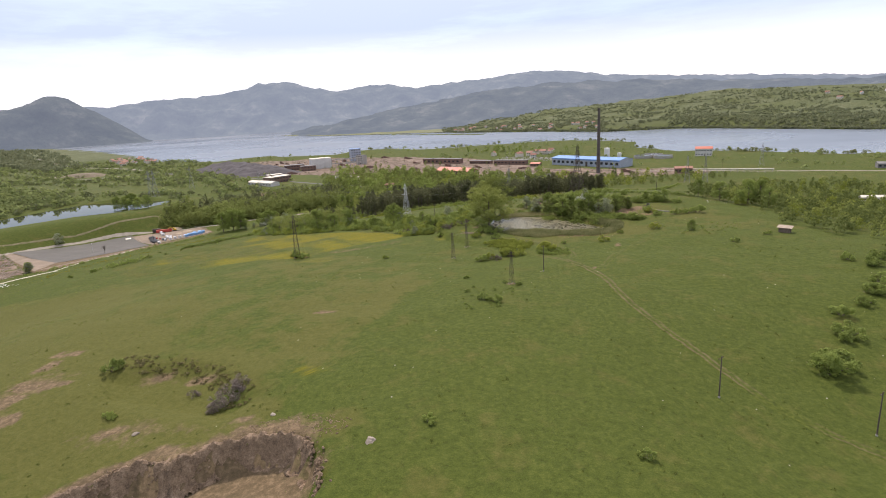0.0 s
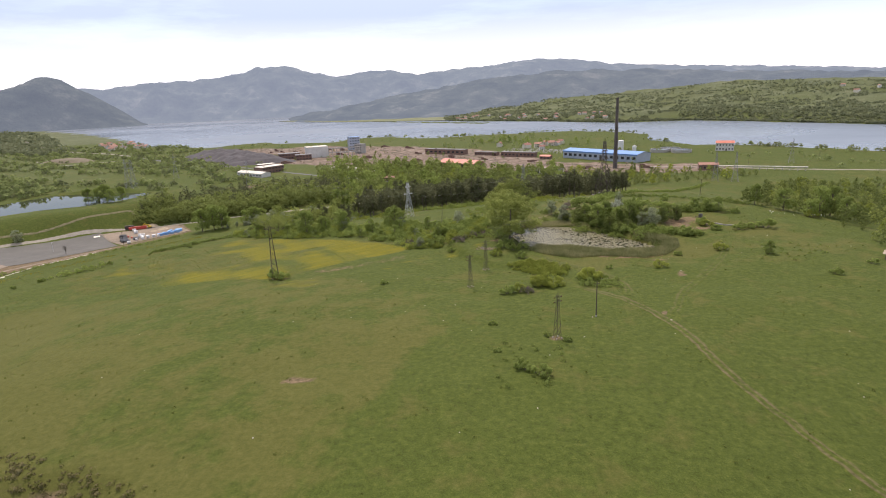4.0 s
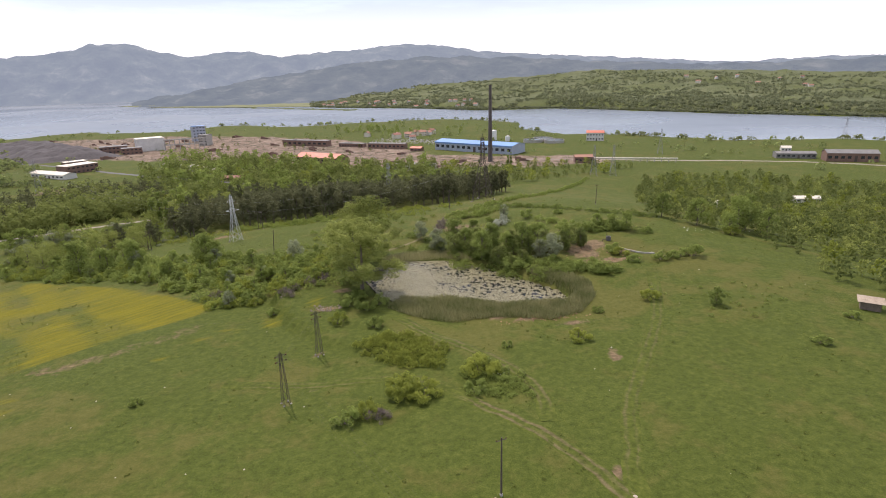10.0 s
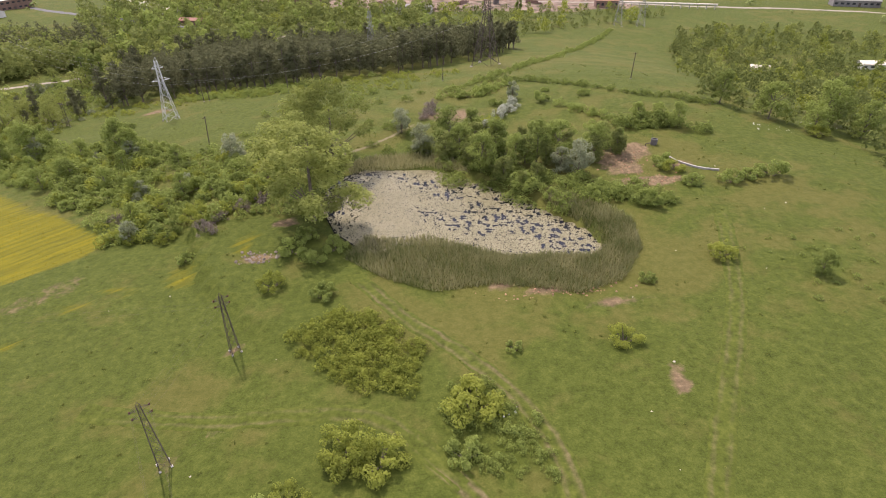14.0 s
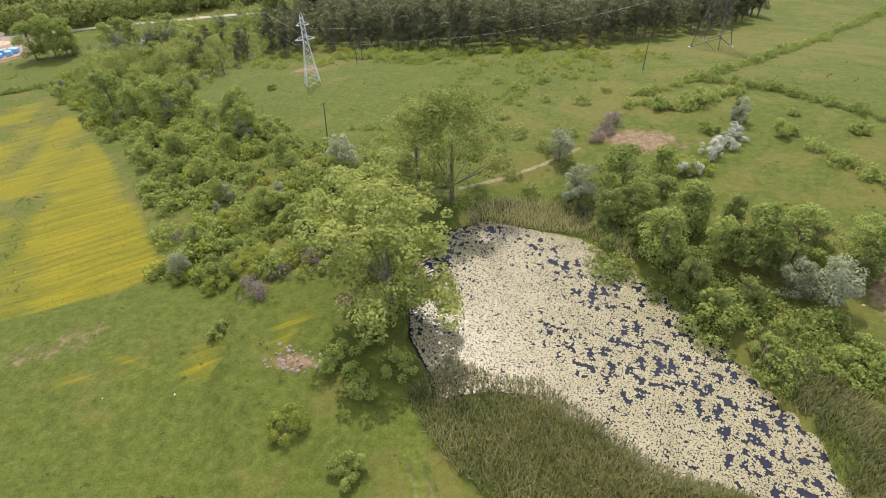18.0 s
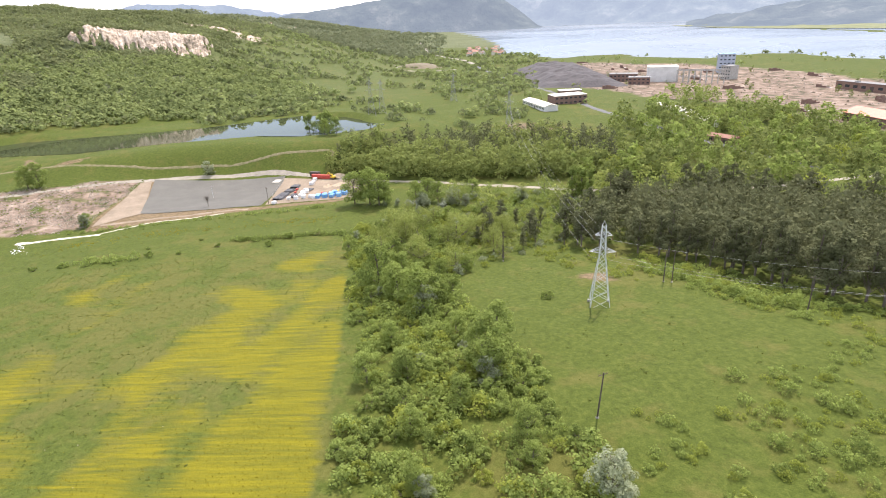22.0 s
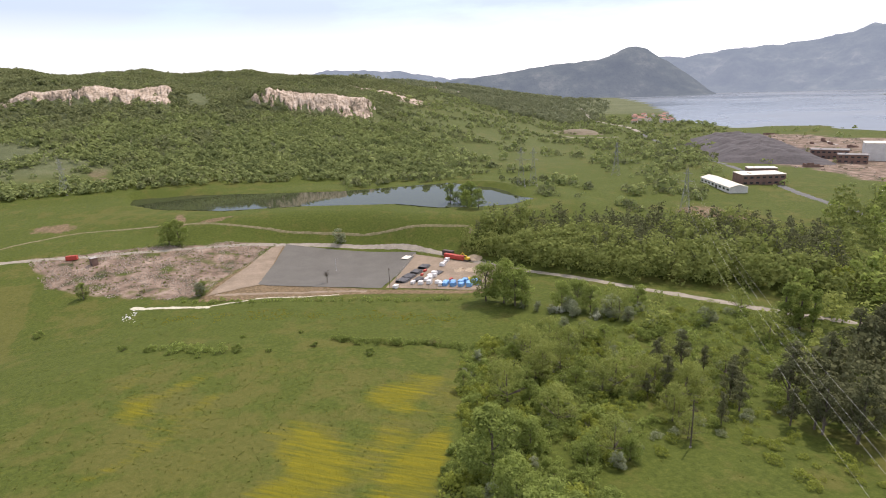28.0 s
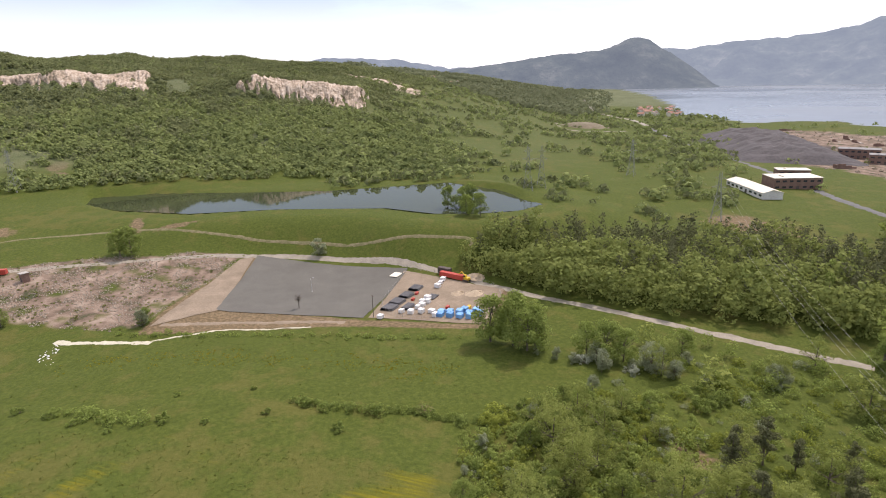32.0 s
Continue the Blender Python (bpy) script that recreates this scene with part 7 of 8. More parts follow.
def factory():
    stack()
    hall = house("factory_hall", (24, 874), (118, 790), 34, 11.5, M_BLUEGREY, M_BLUEROOF, "long pale factory hall with a blue sheet roof", "factory hall", "gable", 2.6, 14, 1, eave=0.8)
    bm = bmesh.new()
    box(bm, -63, -17.35, 9.6, 63, -17.05, 11.4)
    part("fascia", bm, M_BLUEROOF, hall, "blue fascia strip")
    house("workshop", (-155, 785), (-102, 751), 24, 7.0, M_BRICK, M_REDROOF, "low brick workshop with a bright red roof", "workshop", "gable", 4.0, 8)
    house("warehouse", (-427, 965), (-394, 985), 26, 19.0, M_WHITE, M_PALEROOF, "tall white windowless warehouse block", "warehouse", "flat", bays=3, panes=False)
    house("warehouse", (-473, 945), (-440, 962), 18, 10.0, M_BRICK, M_GREYROOF, "dark brown flat-roofed factory building", "factory building", "flat", bays=7, storeys=2)
    house("warehouse", (-432, 925), (-408, 938), 16, 9.0, M_BRICK, M_GREYROOF, "brown flat-roofed factory annex", "factory building", "flat", bays=5, storeys=2)
    house("control_tower", (-392, 1104), (-374, 1116), 14, 26.0, M_BLUEGREY, M_BLUEROOF, "tall blue-grey factory tower block", "tower", "flat", bays=4, storeys=5)
    house("office_block", (-360, 1036), (-345, 1030), 14, 17.0, M_CONCRETE, M_GREYROOF, "grey ruined concrete block", "building", "flat", bays=4, storeys=4)
    for (a, b, d, h, lab) in (((-214, 992), (-139, 956), 12, 8.5, "long low dark brick wall building"), ((-120, 948), (-82, 928), 10, 5.5, "low dark brick shed on waste ground"), ((-74, 915), (-20, 892), 12, 7.0, "long grey shed on waste ground")):
        house("long_shed", a, b, d, h, M_BRICK, M_GREYROOF, lab, "shed", "flat", bays=9)
    house("shed", (-12, 865), (3, 858), 10, 4.5, M_BRICK, M_REDROOF, "small shed with a red roof", "shed", "gable", 1.8, 3)
    house("flat_building", (-32, 690), (14, 684), 16, 6.0, M_WHITE, M_GREYROOF, "long low flat-roofed pale building", "building", "flat", bays=10)
    house("flat_building", (175, 704), (196, 701), 12, 7.0, M_BRICK, M_TILE, "low reddish building beside the road", "building", "gable", 2.0, 5)
    house("pump_house", (256, 917), (280, 909), 14, 12.0, M_WHITE, M_REDROOF, "white two-storey house with a red roof", "house", "gable", 3.0, 6, 2)
    house("long_shed", (405, 690), (444, 678), 14, 5.5, M_GREYROOF, M_GREYROOF, "long grey roofed shed beside the road", "shed", "gable", 1.8, 8)
    house("long_shed", (440, 657), (486, 640), 18, 9.0, M_BRICK, M_GREYROOF, "large rusty brown shed beside the road", "shed", "gable", 3.0, 8)
    house("shed", (448, 745), (458, 741), 8, 4.0, M_WHITE, M_PALEROOF, "small pale-roofed house near the lake", "house", "gable", 2.0, 3)
    house("barn", (-414, 690), (-366, 664), 14, 4.5, M_WHITE, M_PALEROOF, "long barn with a pale sheet roof", "barn", "gable", 2.0, 8)
    house("barn", (-387, 708), (-369, 738), 20, 9.0, M_BRICK, M_PALEROOF, "brick building with pale flat roofs", "building", "flat", bays=7, storeys=2)
    house("barn", (-412, 750), (-396, 768), 12, 9.0, M_BRICK, M_PALEROOF, "brick annex with a pale flat roof", "building", "flat", bays=4, storeys=2)
    for a, b in (((-304, 752), (-262, 722)), ((-280, 742), (-226, 702)), ((-256, 712), (-222, 688))):
        house("long_shed", a, b, 9, 4.5, M_WHITE, M_PALEROOF, "long narrow shed with a pale roof", "shed", "gable", 1.4, 8, group="pale-roofed sheds")
    house("shed", (-203, 644), (-181, 640), 9, 4.2, M_BRICK, M_TILE, "low tiled shed among the trees", "shed", "gable", 1.5, 4)
    house("cottage", (196, 459), (205, 455), 7, 3.2, M_WHITE, M_PALEROOF, "small white-roofed hut in the wood", "hut", "gable", 1.2, 2)
    house("cottage", (276, 472), (294, 469), 8, 3.4, M_WHITE, M_PALEROOF, "long white-roofed hut in the wood", "hut", "gable", 1.3, 4)
    round_tank(123, 972, 4.6, 15, M_WHITE_PLASTIC, "tall white cylindrical storage tank")
    round_tank(141, 949, 3.4, 8, M_WHITE_PLASTIC, "white cylindrical storage tank")
    for x, y in ((176, 925), (205, 912), (196, 945)):
        round_tank(x, y, 15, 4.5, M_CONCRETE, "round concrete settling tank with a walkway", "settling_tank", True)
    # ruined concrete frame beside the white warehouse
    frame_ = new("concrete_frame")
    for k in range(9):
        for dy in (0, 12):
            block("column", (0.9, 0.9, 16.0), M_CONCRETE, frame_, (k * 7 - 28, dy, 0), bevel=0)
    for z in (7.5, 15.5):
        for dy in (0, 12):
            block("girder", (58, 0.8, 0.9), M_CONCRETE, frame_, (0, dy, z), bevel=0)
    tagged(frame_, "ruined bare concrete building frame", "ruin")
    stand(frame_, -361, 978, 20)
    # pipe bridge beyond the wood
    pipe = new("pipe_bridge")
    bm = bmesh.new()
    rod(bm, (-52, 0, 4.2), (52, 0, 4.2), 0.9, 0.9, 12)
    part("pipe", bm, M_PALEROOF, pipe)
    for k in range(14):
        block("support", (0.6, 1.6, 5.5), M_CONCRETE, pipe, (-50 + k * 7.7, 0, -2), bevel=0)
    tagged(pipe, "long pale pipe on concrete supports", "pipeline")
    stand(pipe, 238, 702, -17)
    # debris and heaps on the cleared ground
    rng = np.random.default_rng(5)
    x, y = scatter(rng, WASTE, 11.0, 0.5)
    heap_stuff("rubble_heaps", rng, x, y, 0.35, 1.7, 5, "low heaps of rubble on the cleared factory ground")
    x, y = scatter(rng, [(-90, 985), (40, 930), (60, 990), (-60, 1050)], 5.0, 0.7)
    heap_stuff("scrap", rng, x, y, 0.5, 2.0, 5, "scrap metal and wrecks laid out in rows", M_CONCRETE)
    # bank of slag
    bm = bmesh.new()
    bmesh.ops.create_grid(bm, x_segments=60, y_segments=24, size=1)
    for v in bm.verts:
        u, w = v.co.x, v.co.y
        px, py = -580 + u * 122 - w * 42, 985 - u * 119 - w * 43
        hgt = 17 * max(0.0, 1 - abs(w) ** 2.2) * max(0.0, 1 - abs(u) ** 6) * (0.85 + 0.2 * float(ripple(px, py, 60, 2)))
        v.co = (px, py, ground_at(px, py) - 0.5 + hgt)
    tagged(part("slag_heap", bm, surface("slag", [(0.3, (0.035, 0.031, 0.032)), (0.7, (0.085, 0.074, 0.072))], 0.05, 0.95, 0.5)), "long dark grey slag heap", "slag heap")

    # round earth mound on the plain
    bm = bmesh.new()
    bmesh.ops.create_grid(bm, x_segments=40, y_segments=30, size=1)
    for v in bm.verts:
        px, py = -972 + v.co.x * 70, 1022 + v.co.y * 34
        d = math.hypot(v.co.x, v.co.y)
        v.co = (px, py, ground_at(px, py) - 0.6 + 7.5 * float(ease(1.0, 0.35, d)) * (1 + 0.12 * float(ripple(px, py, 30, 3))))
    tagged(part("earth_mound", bm, surface("weathered_earth", [(0.3, (0.10, 0.092, 0.045)), (0.55, (0.17, 0.135, 0.085)), (0.75, (0.25, 0.20, 0.14))], 0.06, 0.95, 0.5)), "broad flat-topped earth mound ringed by a pale track", "mound")


def heap_stuff(name, rng, x, y, lo, hi, sides, label, material=None):
    """Many rough lumps joined into one object."""
    verts, faces = [], []
    z = height(x, y)
    for i in range(len(x)):
        r, q = rng.uniform(lo, hi), len(verts)
        for ring, (k, zz) in enumerate(((1.0, -0.3), (0.75, 0.35), (0.3, 0.75))):
            for s in range(sides):
                a = 6.2832 * s / sides + i
                rr = r * k * rng.uniform(0.65, 1.35)
                verts.append((x[i] + rr * math.cos(a), y[i] + rr * math.sin(a), z[i] + r * zz * rng.uniform(0.7, 1.2)))
        for ring in range(2):
            for s in range(sides):
                faces.append((q + ring * sides + s, q + ring * sides + (s + 1) % sides, q + (ring + 1) * sides + (s + 1) % sides, q + (ring + 1) * sides + s))
        faces.append(tuple(q + 2 * sides + s for s in range(sides)))
    return tagged(new(name, mesh_from(name, verts, faces, material or M_STONE)), label, "rubble", kind="stuff")


factory()


def villages():
    """Small tiled houses on both shores and on the hill."""
    rng = np.random.default_rng(11)
    proto = [house("village_house", (0, 0), (10, 0), 8, 5.5, M_WHITE, M_TILE, "small white village house with a tiled roof", "house", "gable", 2.6, 3, 2, "village houses"),
             house("village_house", (0, 0), (14, 0), 9, 6.5, M_PALEROOF, M_TILE, "larger pale village house with a tiled roof", "house", "gable", 2.8, 4, 2, "village houses")]
    spots_ = []
    for k in range(30):
        az = rng.uniform(-8, 9)
        r = float(table(FAR_SHORE, az)) + rng.uniform(25, 210)
        spots_.append((az, r))
    for k in range(26):
        spots_.append((rng.uniform(-44, -40.5), rng.uniform(1480, 1760)))
    for k in range(14):
        spots_.append((rng.uniform(-68, -60), rng.uniform(1650, 1950)))
    for k in range(10):
        spots_.append((rng.uniform(28, 42), rng.uniform(1900, 2300)))
    used = set()
    places = [(HUB[0] + r * math.sin(radians(az)), HUB[1] + r * math.cos(radians(az))) for az, r in spots_]
    places += [(rng.normal(-20, 80), rng.normal(1075, 40)) for k in range(11)]
    for x, y in places:
        if float(lake_depth(np.array([x]), np.array([y]))[0]) > -12:
            continue
        m = pose(x, y, ground_at(x, y), 0, 0, rng.uniform(0, 360))
        i = int(rng.integers(2))
        if i in used:
            copy_thing(proto[i], m)
        else:
            used.add(i)
            proto[i].matrix_basis = m


def waste_ground():
    """Broken walls, heaps and self-sown trees on the cleared factory ground."""
    rng = np.random.default_rng(23)
    wall = new("ruin")
    bm = bmesh.new()
    for x0, y0, x1, y1, h in ((-9, -0.3, -3, 0.3, 3.4), (-3, -0.3, 2, 0.3, 2.2), (2, -0.3, 6, 0.3, 1.1), (-9, 0.3, -8.4, 6, 2.8)):
        box(bm, x0, y0, -0.6, x1, y1, h)
    part("masonry", bm, M_BRICK, wall)
    bm = bmesh.new()
    box(bm, -8.4, 0.3, -0.4, 5, 6, 0.25)
    part("slab", bm, M_CONCRETE, wall, "broken concrete floor slab")
    tagged(wall, "low broken brick wall on cleared factory ground", "ruin", "ruined walls")
    x, y = scatter(rng, WASTE, 62, 0.55)
    first = True
    for k in range(len(x)):
        m = pose(x[k], y[k], ground_at(x[k], y[k]), 0, 0, rng.choice([-28, 62, 60, -30]))
        s = rng.uniform(0.6, 1.7)
        ob = wall if first else copy_thing(wall, m)
        ob.matrix_basis = m @ Matrix.Diagonal((s, s, rng.uniform(0.7, 1.6), 1))
        first = False
    x, y = scatter(rng, WASTE, 22, 0.5)
    heap_stuff("rubble", rng, x, y, 0.6, 2.6, 6, "brown earth and brick heaps on the cleared factory ground", M_EARTH)
    leafq = [(small(rng, "tree", 200, 0.10), h) for h in (6.0, 9.0, 4.0)]
    x, y = scatter(rng, WASTE, 26, 0.5)
    k = ripple(x, y, 170, 4) > 0.1
    growth("self_sown_trees", rng, x[k], y[k], leafq, M_LEAF_DARK, "self-sown trees on the factory ground", "trees", 0.5, 1.1)
    x = np.concatenate([rng.normal(-280, 26, 26), rng.normal(-195, 24, 26), rng.normal(-330, 20, 14), rng.normal(-100, 30, 22), rng.normal(-20, 60, 24)])
    y = np.concatenate([rng.normal(832, 12, 26), rng.normal(782, 10, 26), rng.normal(890, 12, 14), rng.normal(1190, 20, 22), rng.normal(1105, 22, 24)])
    growth("groves", rng, x, y, leafq, M_LEAF, "groves of broadleaf trees beside the factory ground", "woodland", 0.9, 1.9)


waste_ground()
villages()


# ---- the storage yard ----
def pipe_bundle(x, y, turn, rows, n, r, length, label):
    base = new("pipe_bundle")
    for k in range(rows):
        for i in range(n - k):
            bm = bmesh.new()
            c = ((i + k / 2) * 2 * r - n * r, 0, r + k * 1.75 * r)
            rod(bm, (c[0], -length / 2, c[2]), (c[0], length / 2, c[2]), r, r, 10)
            part("pipe", bm, M_PIPE, base)
    for dy in (-0.3, 0.3):
        block("bearer", (2 * r * n, 0.2, 0.12), M_PLANK, base, (-r, dy * length, -0.1), bevel=0)
    tagged(base, label, "pipes", "pipe bundles")
    stand(base, x, y, turn)
    base.location.z += 0.25
    return base


def crate(name, x, y, turn, size, material, label, category="crate", group="", lift=0.18):
    base = new(name)
    block("body", size, material, base, (0, 0, 0.14), bevel=0.06)
    for dx in (-0.35, 0.35):
        block("skid", (0.14, size[1] * 0.96, 0.14), M_PLANK, base, (dx * size[0], 0, 0), bevel=0)
    bm = bmesh.new()
    for dy in (-0.25, 0.25):
        box(bm, -size[0] / 2 - 0.015, dy * size[1] - 0.03, 0.2, size[0] / 2 + 0.015, dy * size[1] + 0.03, size[2] + 0.16)
    part("strap", bm, M_RUST, base)
    tagged(base, label, category, group)
    stand(base, x, y, turn)
    base.location.z += lift
    return base


def digger(x, y, turn):
    base = new("excavator")
    for dx in (-1.1, 1.1):
        bm = bmesh.new()
        box(bm, dx - 0.3, -1.9, 0, dx + 0.3, 1.9, 0.8)
        bmesh.ops.bevel(bm, geom=[e for e in bm.edges if abs((e.verts[0].co - e.verts[1].co).x) > 0.3], offset=0.35, segments=3, affect="EDGES")
        part("track", bm, M_RUST, base)
    block("chassis", (2.4, 2.6, 1.2), M_YELLOW_PAINT, base, (0, -0.2, 0.9), bevel=0.12)
    cab = block("cab", (1.0, 1.4, 1.4), M_YELLOW_PAINT, base, (-0.6, 0.5, 2.0), bevel=0.1)
    block("pane", (1.04, 1.0, 0.8), M_PANE, cab, (-0.6, 0.6, 2.4), bevel=0)
    bm = bmesh.new()
    bar(bm, (0.4, 1.0, 1.8), (0.4, 3.6, 4.2), 0.42)
    part("boom", bm, M_YELLOW_PAINT, base)
    bm = bmesh.new()
    bar(bm, (0.4, 3.6, 4.2), (0.4, 5.6, 2.2), 0.32)
    part("stick", bm, M_YELLOW_PAINT, base)
    block("bucket", (0.9, 0.8, 0.8), M_RUST, base, (0.4, 5.7, 1.3), bevel=0.15)
    tagged(base, "yellow tracked excavator parked in the yard", "excavator")
    stand(base, x, y, turn)
    base.location.z += 0.2


def fence_run(pts, label):
    base = new("wire_fence")
    x, y, g = along(pts, 4.0)
    z = height(x, y)
    for px, py, pz in zip(x, y, z):
        bm = bmesh.new()
        bar(bm, (px, py, pz - 0.3), (px, py, pz + 2.0), 0.10)
        part("post", bm, M_CONCRETE, base)
    for hgt in (0.5, 1.2, 1.9):
        bm = bmesh.new()
        for i in range(len(x) - 1):
            bar(bm, (x[i], y[i], z[i] + hgt), (x[i + 1], y[i + 1], z[i + 1] + hgt), 0.025)
        part("strand", bm, M_WIRE, base)
    tagged(base, label, "fence", "yard fences")


def yard():
    rng = np.random.default_rng(8)
    for x, y, n, rows in ((-338, 374, 9, 2), (-344, 380, 9, 2), (-350, 387, 8, 2), (-357, 395, 8, 2), (-341, 396, 6, 1), (-334, 381, 6, 2)):
        pipe_bundle(x, y, 38, rows, n, 0.34, 6.0, "stack of black plastic pipes on the yard ground")
    for i, (x, y) in enumerate(((-330, 376), (-327, 379), (-333, 387), (-335, 391), (-337, 389), (-340, 393), (-331, 384), (-325, 383), (-323, 387), (-318, 386), (-329, 366), (-352, 404), (-355, 407), (-358, 410))):
        crate("pallet_stack", x, y, 38 + rng.uniform(-8, 8), (1.8 + (i % 3) * 0.5, 2.4, 1.5 + 0.3 * (i % 2)), M_WHITE_PLASTIC, "white wrapped goods stacked on a pallet", "pallet", "white pallets")
    for i, (x, y) in enumerate(((-317, 388), (-314, 391), (-311, 394), (-308, 397), (-318, 393), (-315, 396), (-312, 399), (-309, 402), (-313, 403), (-316, 399), (-320, 390))):
        crate("pallet_stack", x, y, 38 + rng.uniform(-6, 6), (2.6, 2.8, 1.7 + 0.4 * (i % 2)), M_BLUE, "blue plastic fittings stacked on a pallet", "pallet", "blue pallets")
    for x, y, s in ((-350, 392, 2.4), (-343, 387, 1.9), (-324, 395, 2.2)):
        crate("red_crate", x, y, 40, (1.2, s, 1.0), M_RED, "small red metal crate on the sand", "crate", "red crates")
    for x, y, turn, L in ((-361, 414, 30, 8.0), (-355, 417, 30, 6.0)):
        crate("container", x, y, turn, (L, 2.4, 2.4), M_RED, "red steel container at the yard edge", "container", "red containers")
    crate("container", -366, 415, 30, (7.0, 2.6, 3.0), M_RUST, "dark site hut at the yard edge", "site hut")
    crate("yellow_crate", -317, 401, 38, (1.3, 5.5, 1.2), M_YELLOW_PAINT, "yellow plastic pipes stacked in the yard", "pipes")
    crate("yellow_crate", -313, 404, 10, (2.0, 1.4, 1.0), M_YELLOW_PAINT, "yellow fittings on a pallet", "pallet")
    digger(-350, 419, 110)
    for x, y, r, h in ((-352, 425, 5.5, 2.2), (-333, 414, 5.0, 1.8), (-338, 408, 3.5, 1.2)):
        bm = bmesh.new()
        bmesh.ops.create_cone(bm, cap_ends=True, segments=22, radius1=r, radius2=0.5, depth=h)
        bmesh.ops.subdivide_edges(bm, edges=bm.edges[:], cuts=2)
        for v in bm.verts:
            v.co += Vector(noise.noise_vector(v.co * 0.8)) * 0.35
            v.co.z += h / 2
        ob = tagged(part("sand_heap", bm, M_SAND), "heap of pale sand in the yard", "sand heap", "sand heaps")
        stand(ob, x, y)
    fence_run([(-384, 402), (-360, 418), (-331, 430), (-298, 400), (-334, 361), (-384, 402)], "wire fence on concrete posts round the yard")
    slab = block("slab", (4.5, 6.5, 0.25), M_PALEROOF, None, (0, 0, 0.2))
    tagged(slab, "pale square concrete slab at the pad corner", "slab")
    stand(slab, -381, 394, 40)
    # the bare tree at the pad's edge
    dead = new("dead_tree")
    bm = bmesh.new()
    limb(bm, (0, 0, -0.3), (0.2, 0.1, 6.2), 0.22, 0.08, 8, (0.1, 0, 0))
    part("trunk", bm, M_BARK, dead)
    bm = bmesh.new()
    for k in range(60):
        z0 = rng.uniform(2.0, 6.0)
        a, L = rng.uniform(0, 6.28), rng.uniform(1.0, 2.8)
        tip = Vector((L * math.cos(a) * 0.75, L * math.sin(a) * 0.75, z0 + L * 0.8))
        limb(bm, (0.1, 0.05, z0), tip, 0.05, 0.012, 4)
        for q in range(4):
            t = rng.uniform(0.3, 0.95)
            p = Vector((0.1, 0.05, z0)).lerp(tip, t)
            limb(bm, p, p + Vector(rng.normal(size=3) * 0.4) + Vector((0, 0, 0.5)), 0.02, 0.006, 3)
    part("branches", bm, M_BARK, dead)
    tagged(dead, "bare leafless tree at the gravel pad edge", "tree")
    stand(dead, -360, 339)
    post = new("lamp_post")
    bm = bmesh.new()
    rod(bm, (0, 0, -0.4), (0, 0, 7.5), 0.10, 0.06, 8)
    part("pole", bm, M_STEEL, post)
    bm = bmesh.new()
    bar(bm, (0, 0, 7.45), (1.2, 0, 7.7), 0.07)
    arm = part("arm", bm, M_STEEL, post)
    block("lamp_head", (0.7, 0.28, 0.14), M_DULLSTEEL, arm, (1.45, 0, 7.64), "grey lamp head")
    block("foot", (0.6, 0.6, 0.3), M_CONCRETE, post, (0, 0, -0.05), "pale concrete foot")
    tagged(post, "thin grey lamp post standing on the gravel pad", "lamp post")
    stand(post, -381, 350, 40)
    # kiosk and container beside the road
    kiosk = new("brick_kiosk")
    block("body", (3.2, 3.2, 4.6), M_BRICK, kiosk, (0, 0, -0.4))
    block("roof", (3.7, 3.7, 0.3), M_CONCRETE, kiosk, (0, 0, 4.2))
    bm = bmesh.new()
    box(bm, -0.5, -1.66, 0, 0.5, -1.55, 2.1)
    part("door", bm, M_RUST, kiosk)
    tagged(kiosk, "small square brick transformer kiosk among rubble", "kiosk")
    stand(kiosk, -446, 226, 30)
    crate("container", -459, 214, 75, (6.0, 2.4, 2.5), M_RED, "rusty red container beside the road", "container")
    # rubble field west of the pad
    x, y = scatter(rng, RUBBLE, 1.2, 0.85)
    keep = ripple(x, y, 30, 3) > -0.15
    heap_stuff("rubble", rng, x[keep], y[keep], 0.15, 0.6, 5, "grey and pink broken stone rubble")
    x, y = scatter(rng, RUBBLE, 2.6, 0.6)
    keep = ripple(x, y, 26, 6) > -0.1
    x, y = x[keep], y[keep]
    growth("weeds", rng, x, y, [(small(rng, "shrub", 130, 0.2), 0.9)], M_WEED, "dry weeds growing through rubble", "weeds", 0.5, 1.2)


yard()


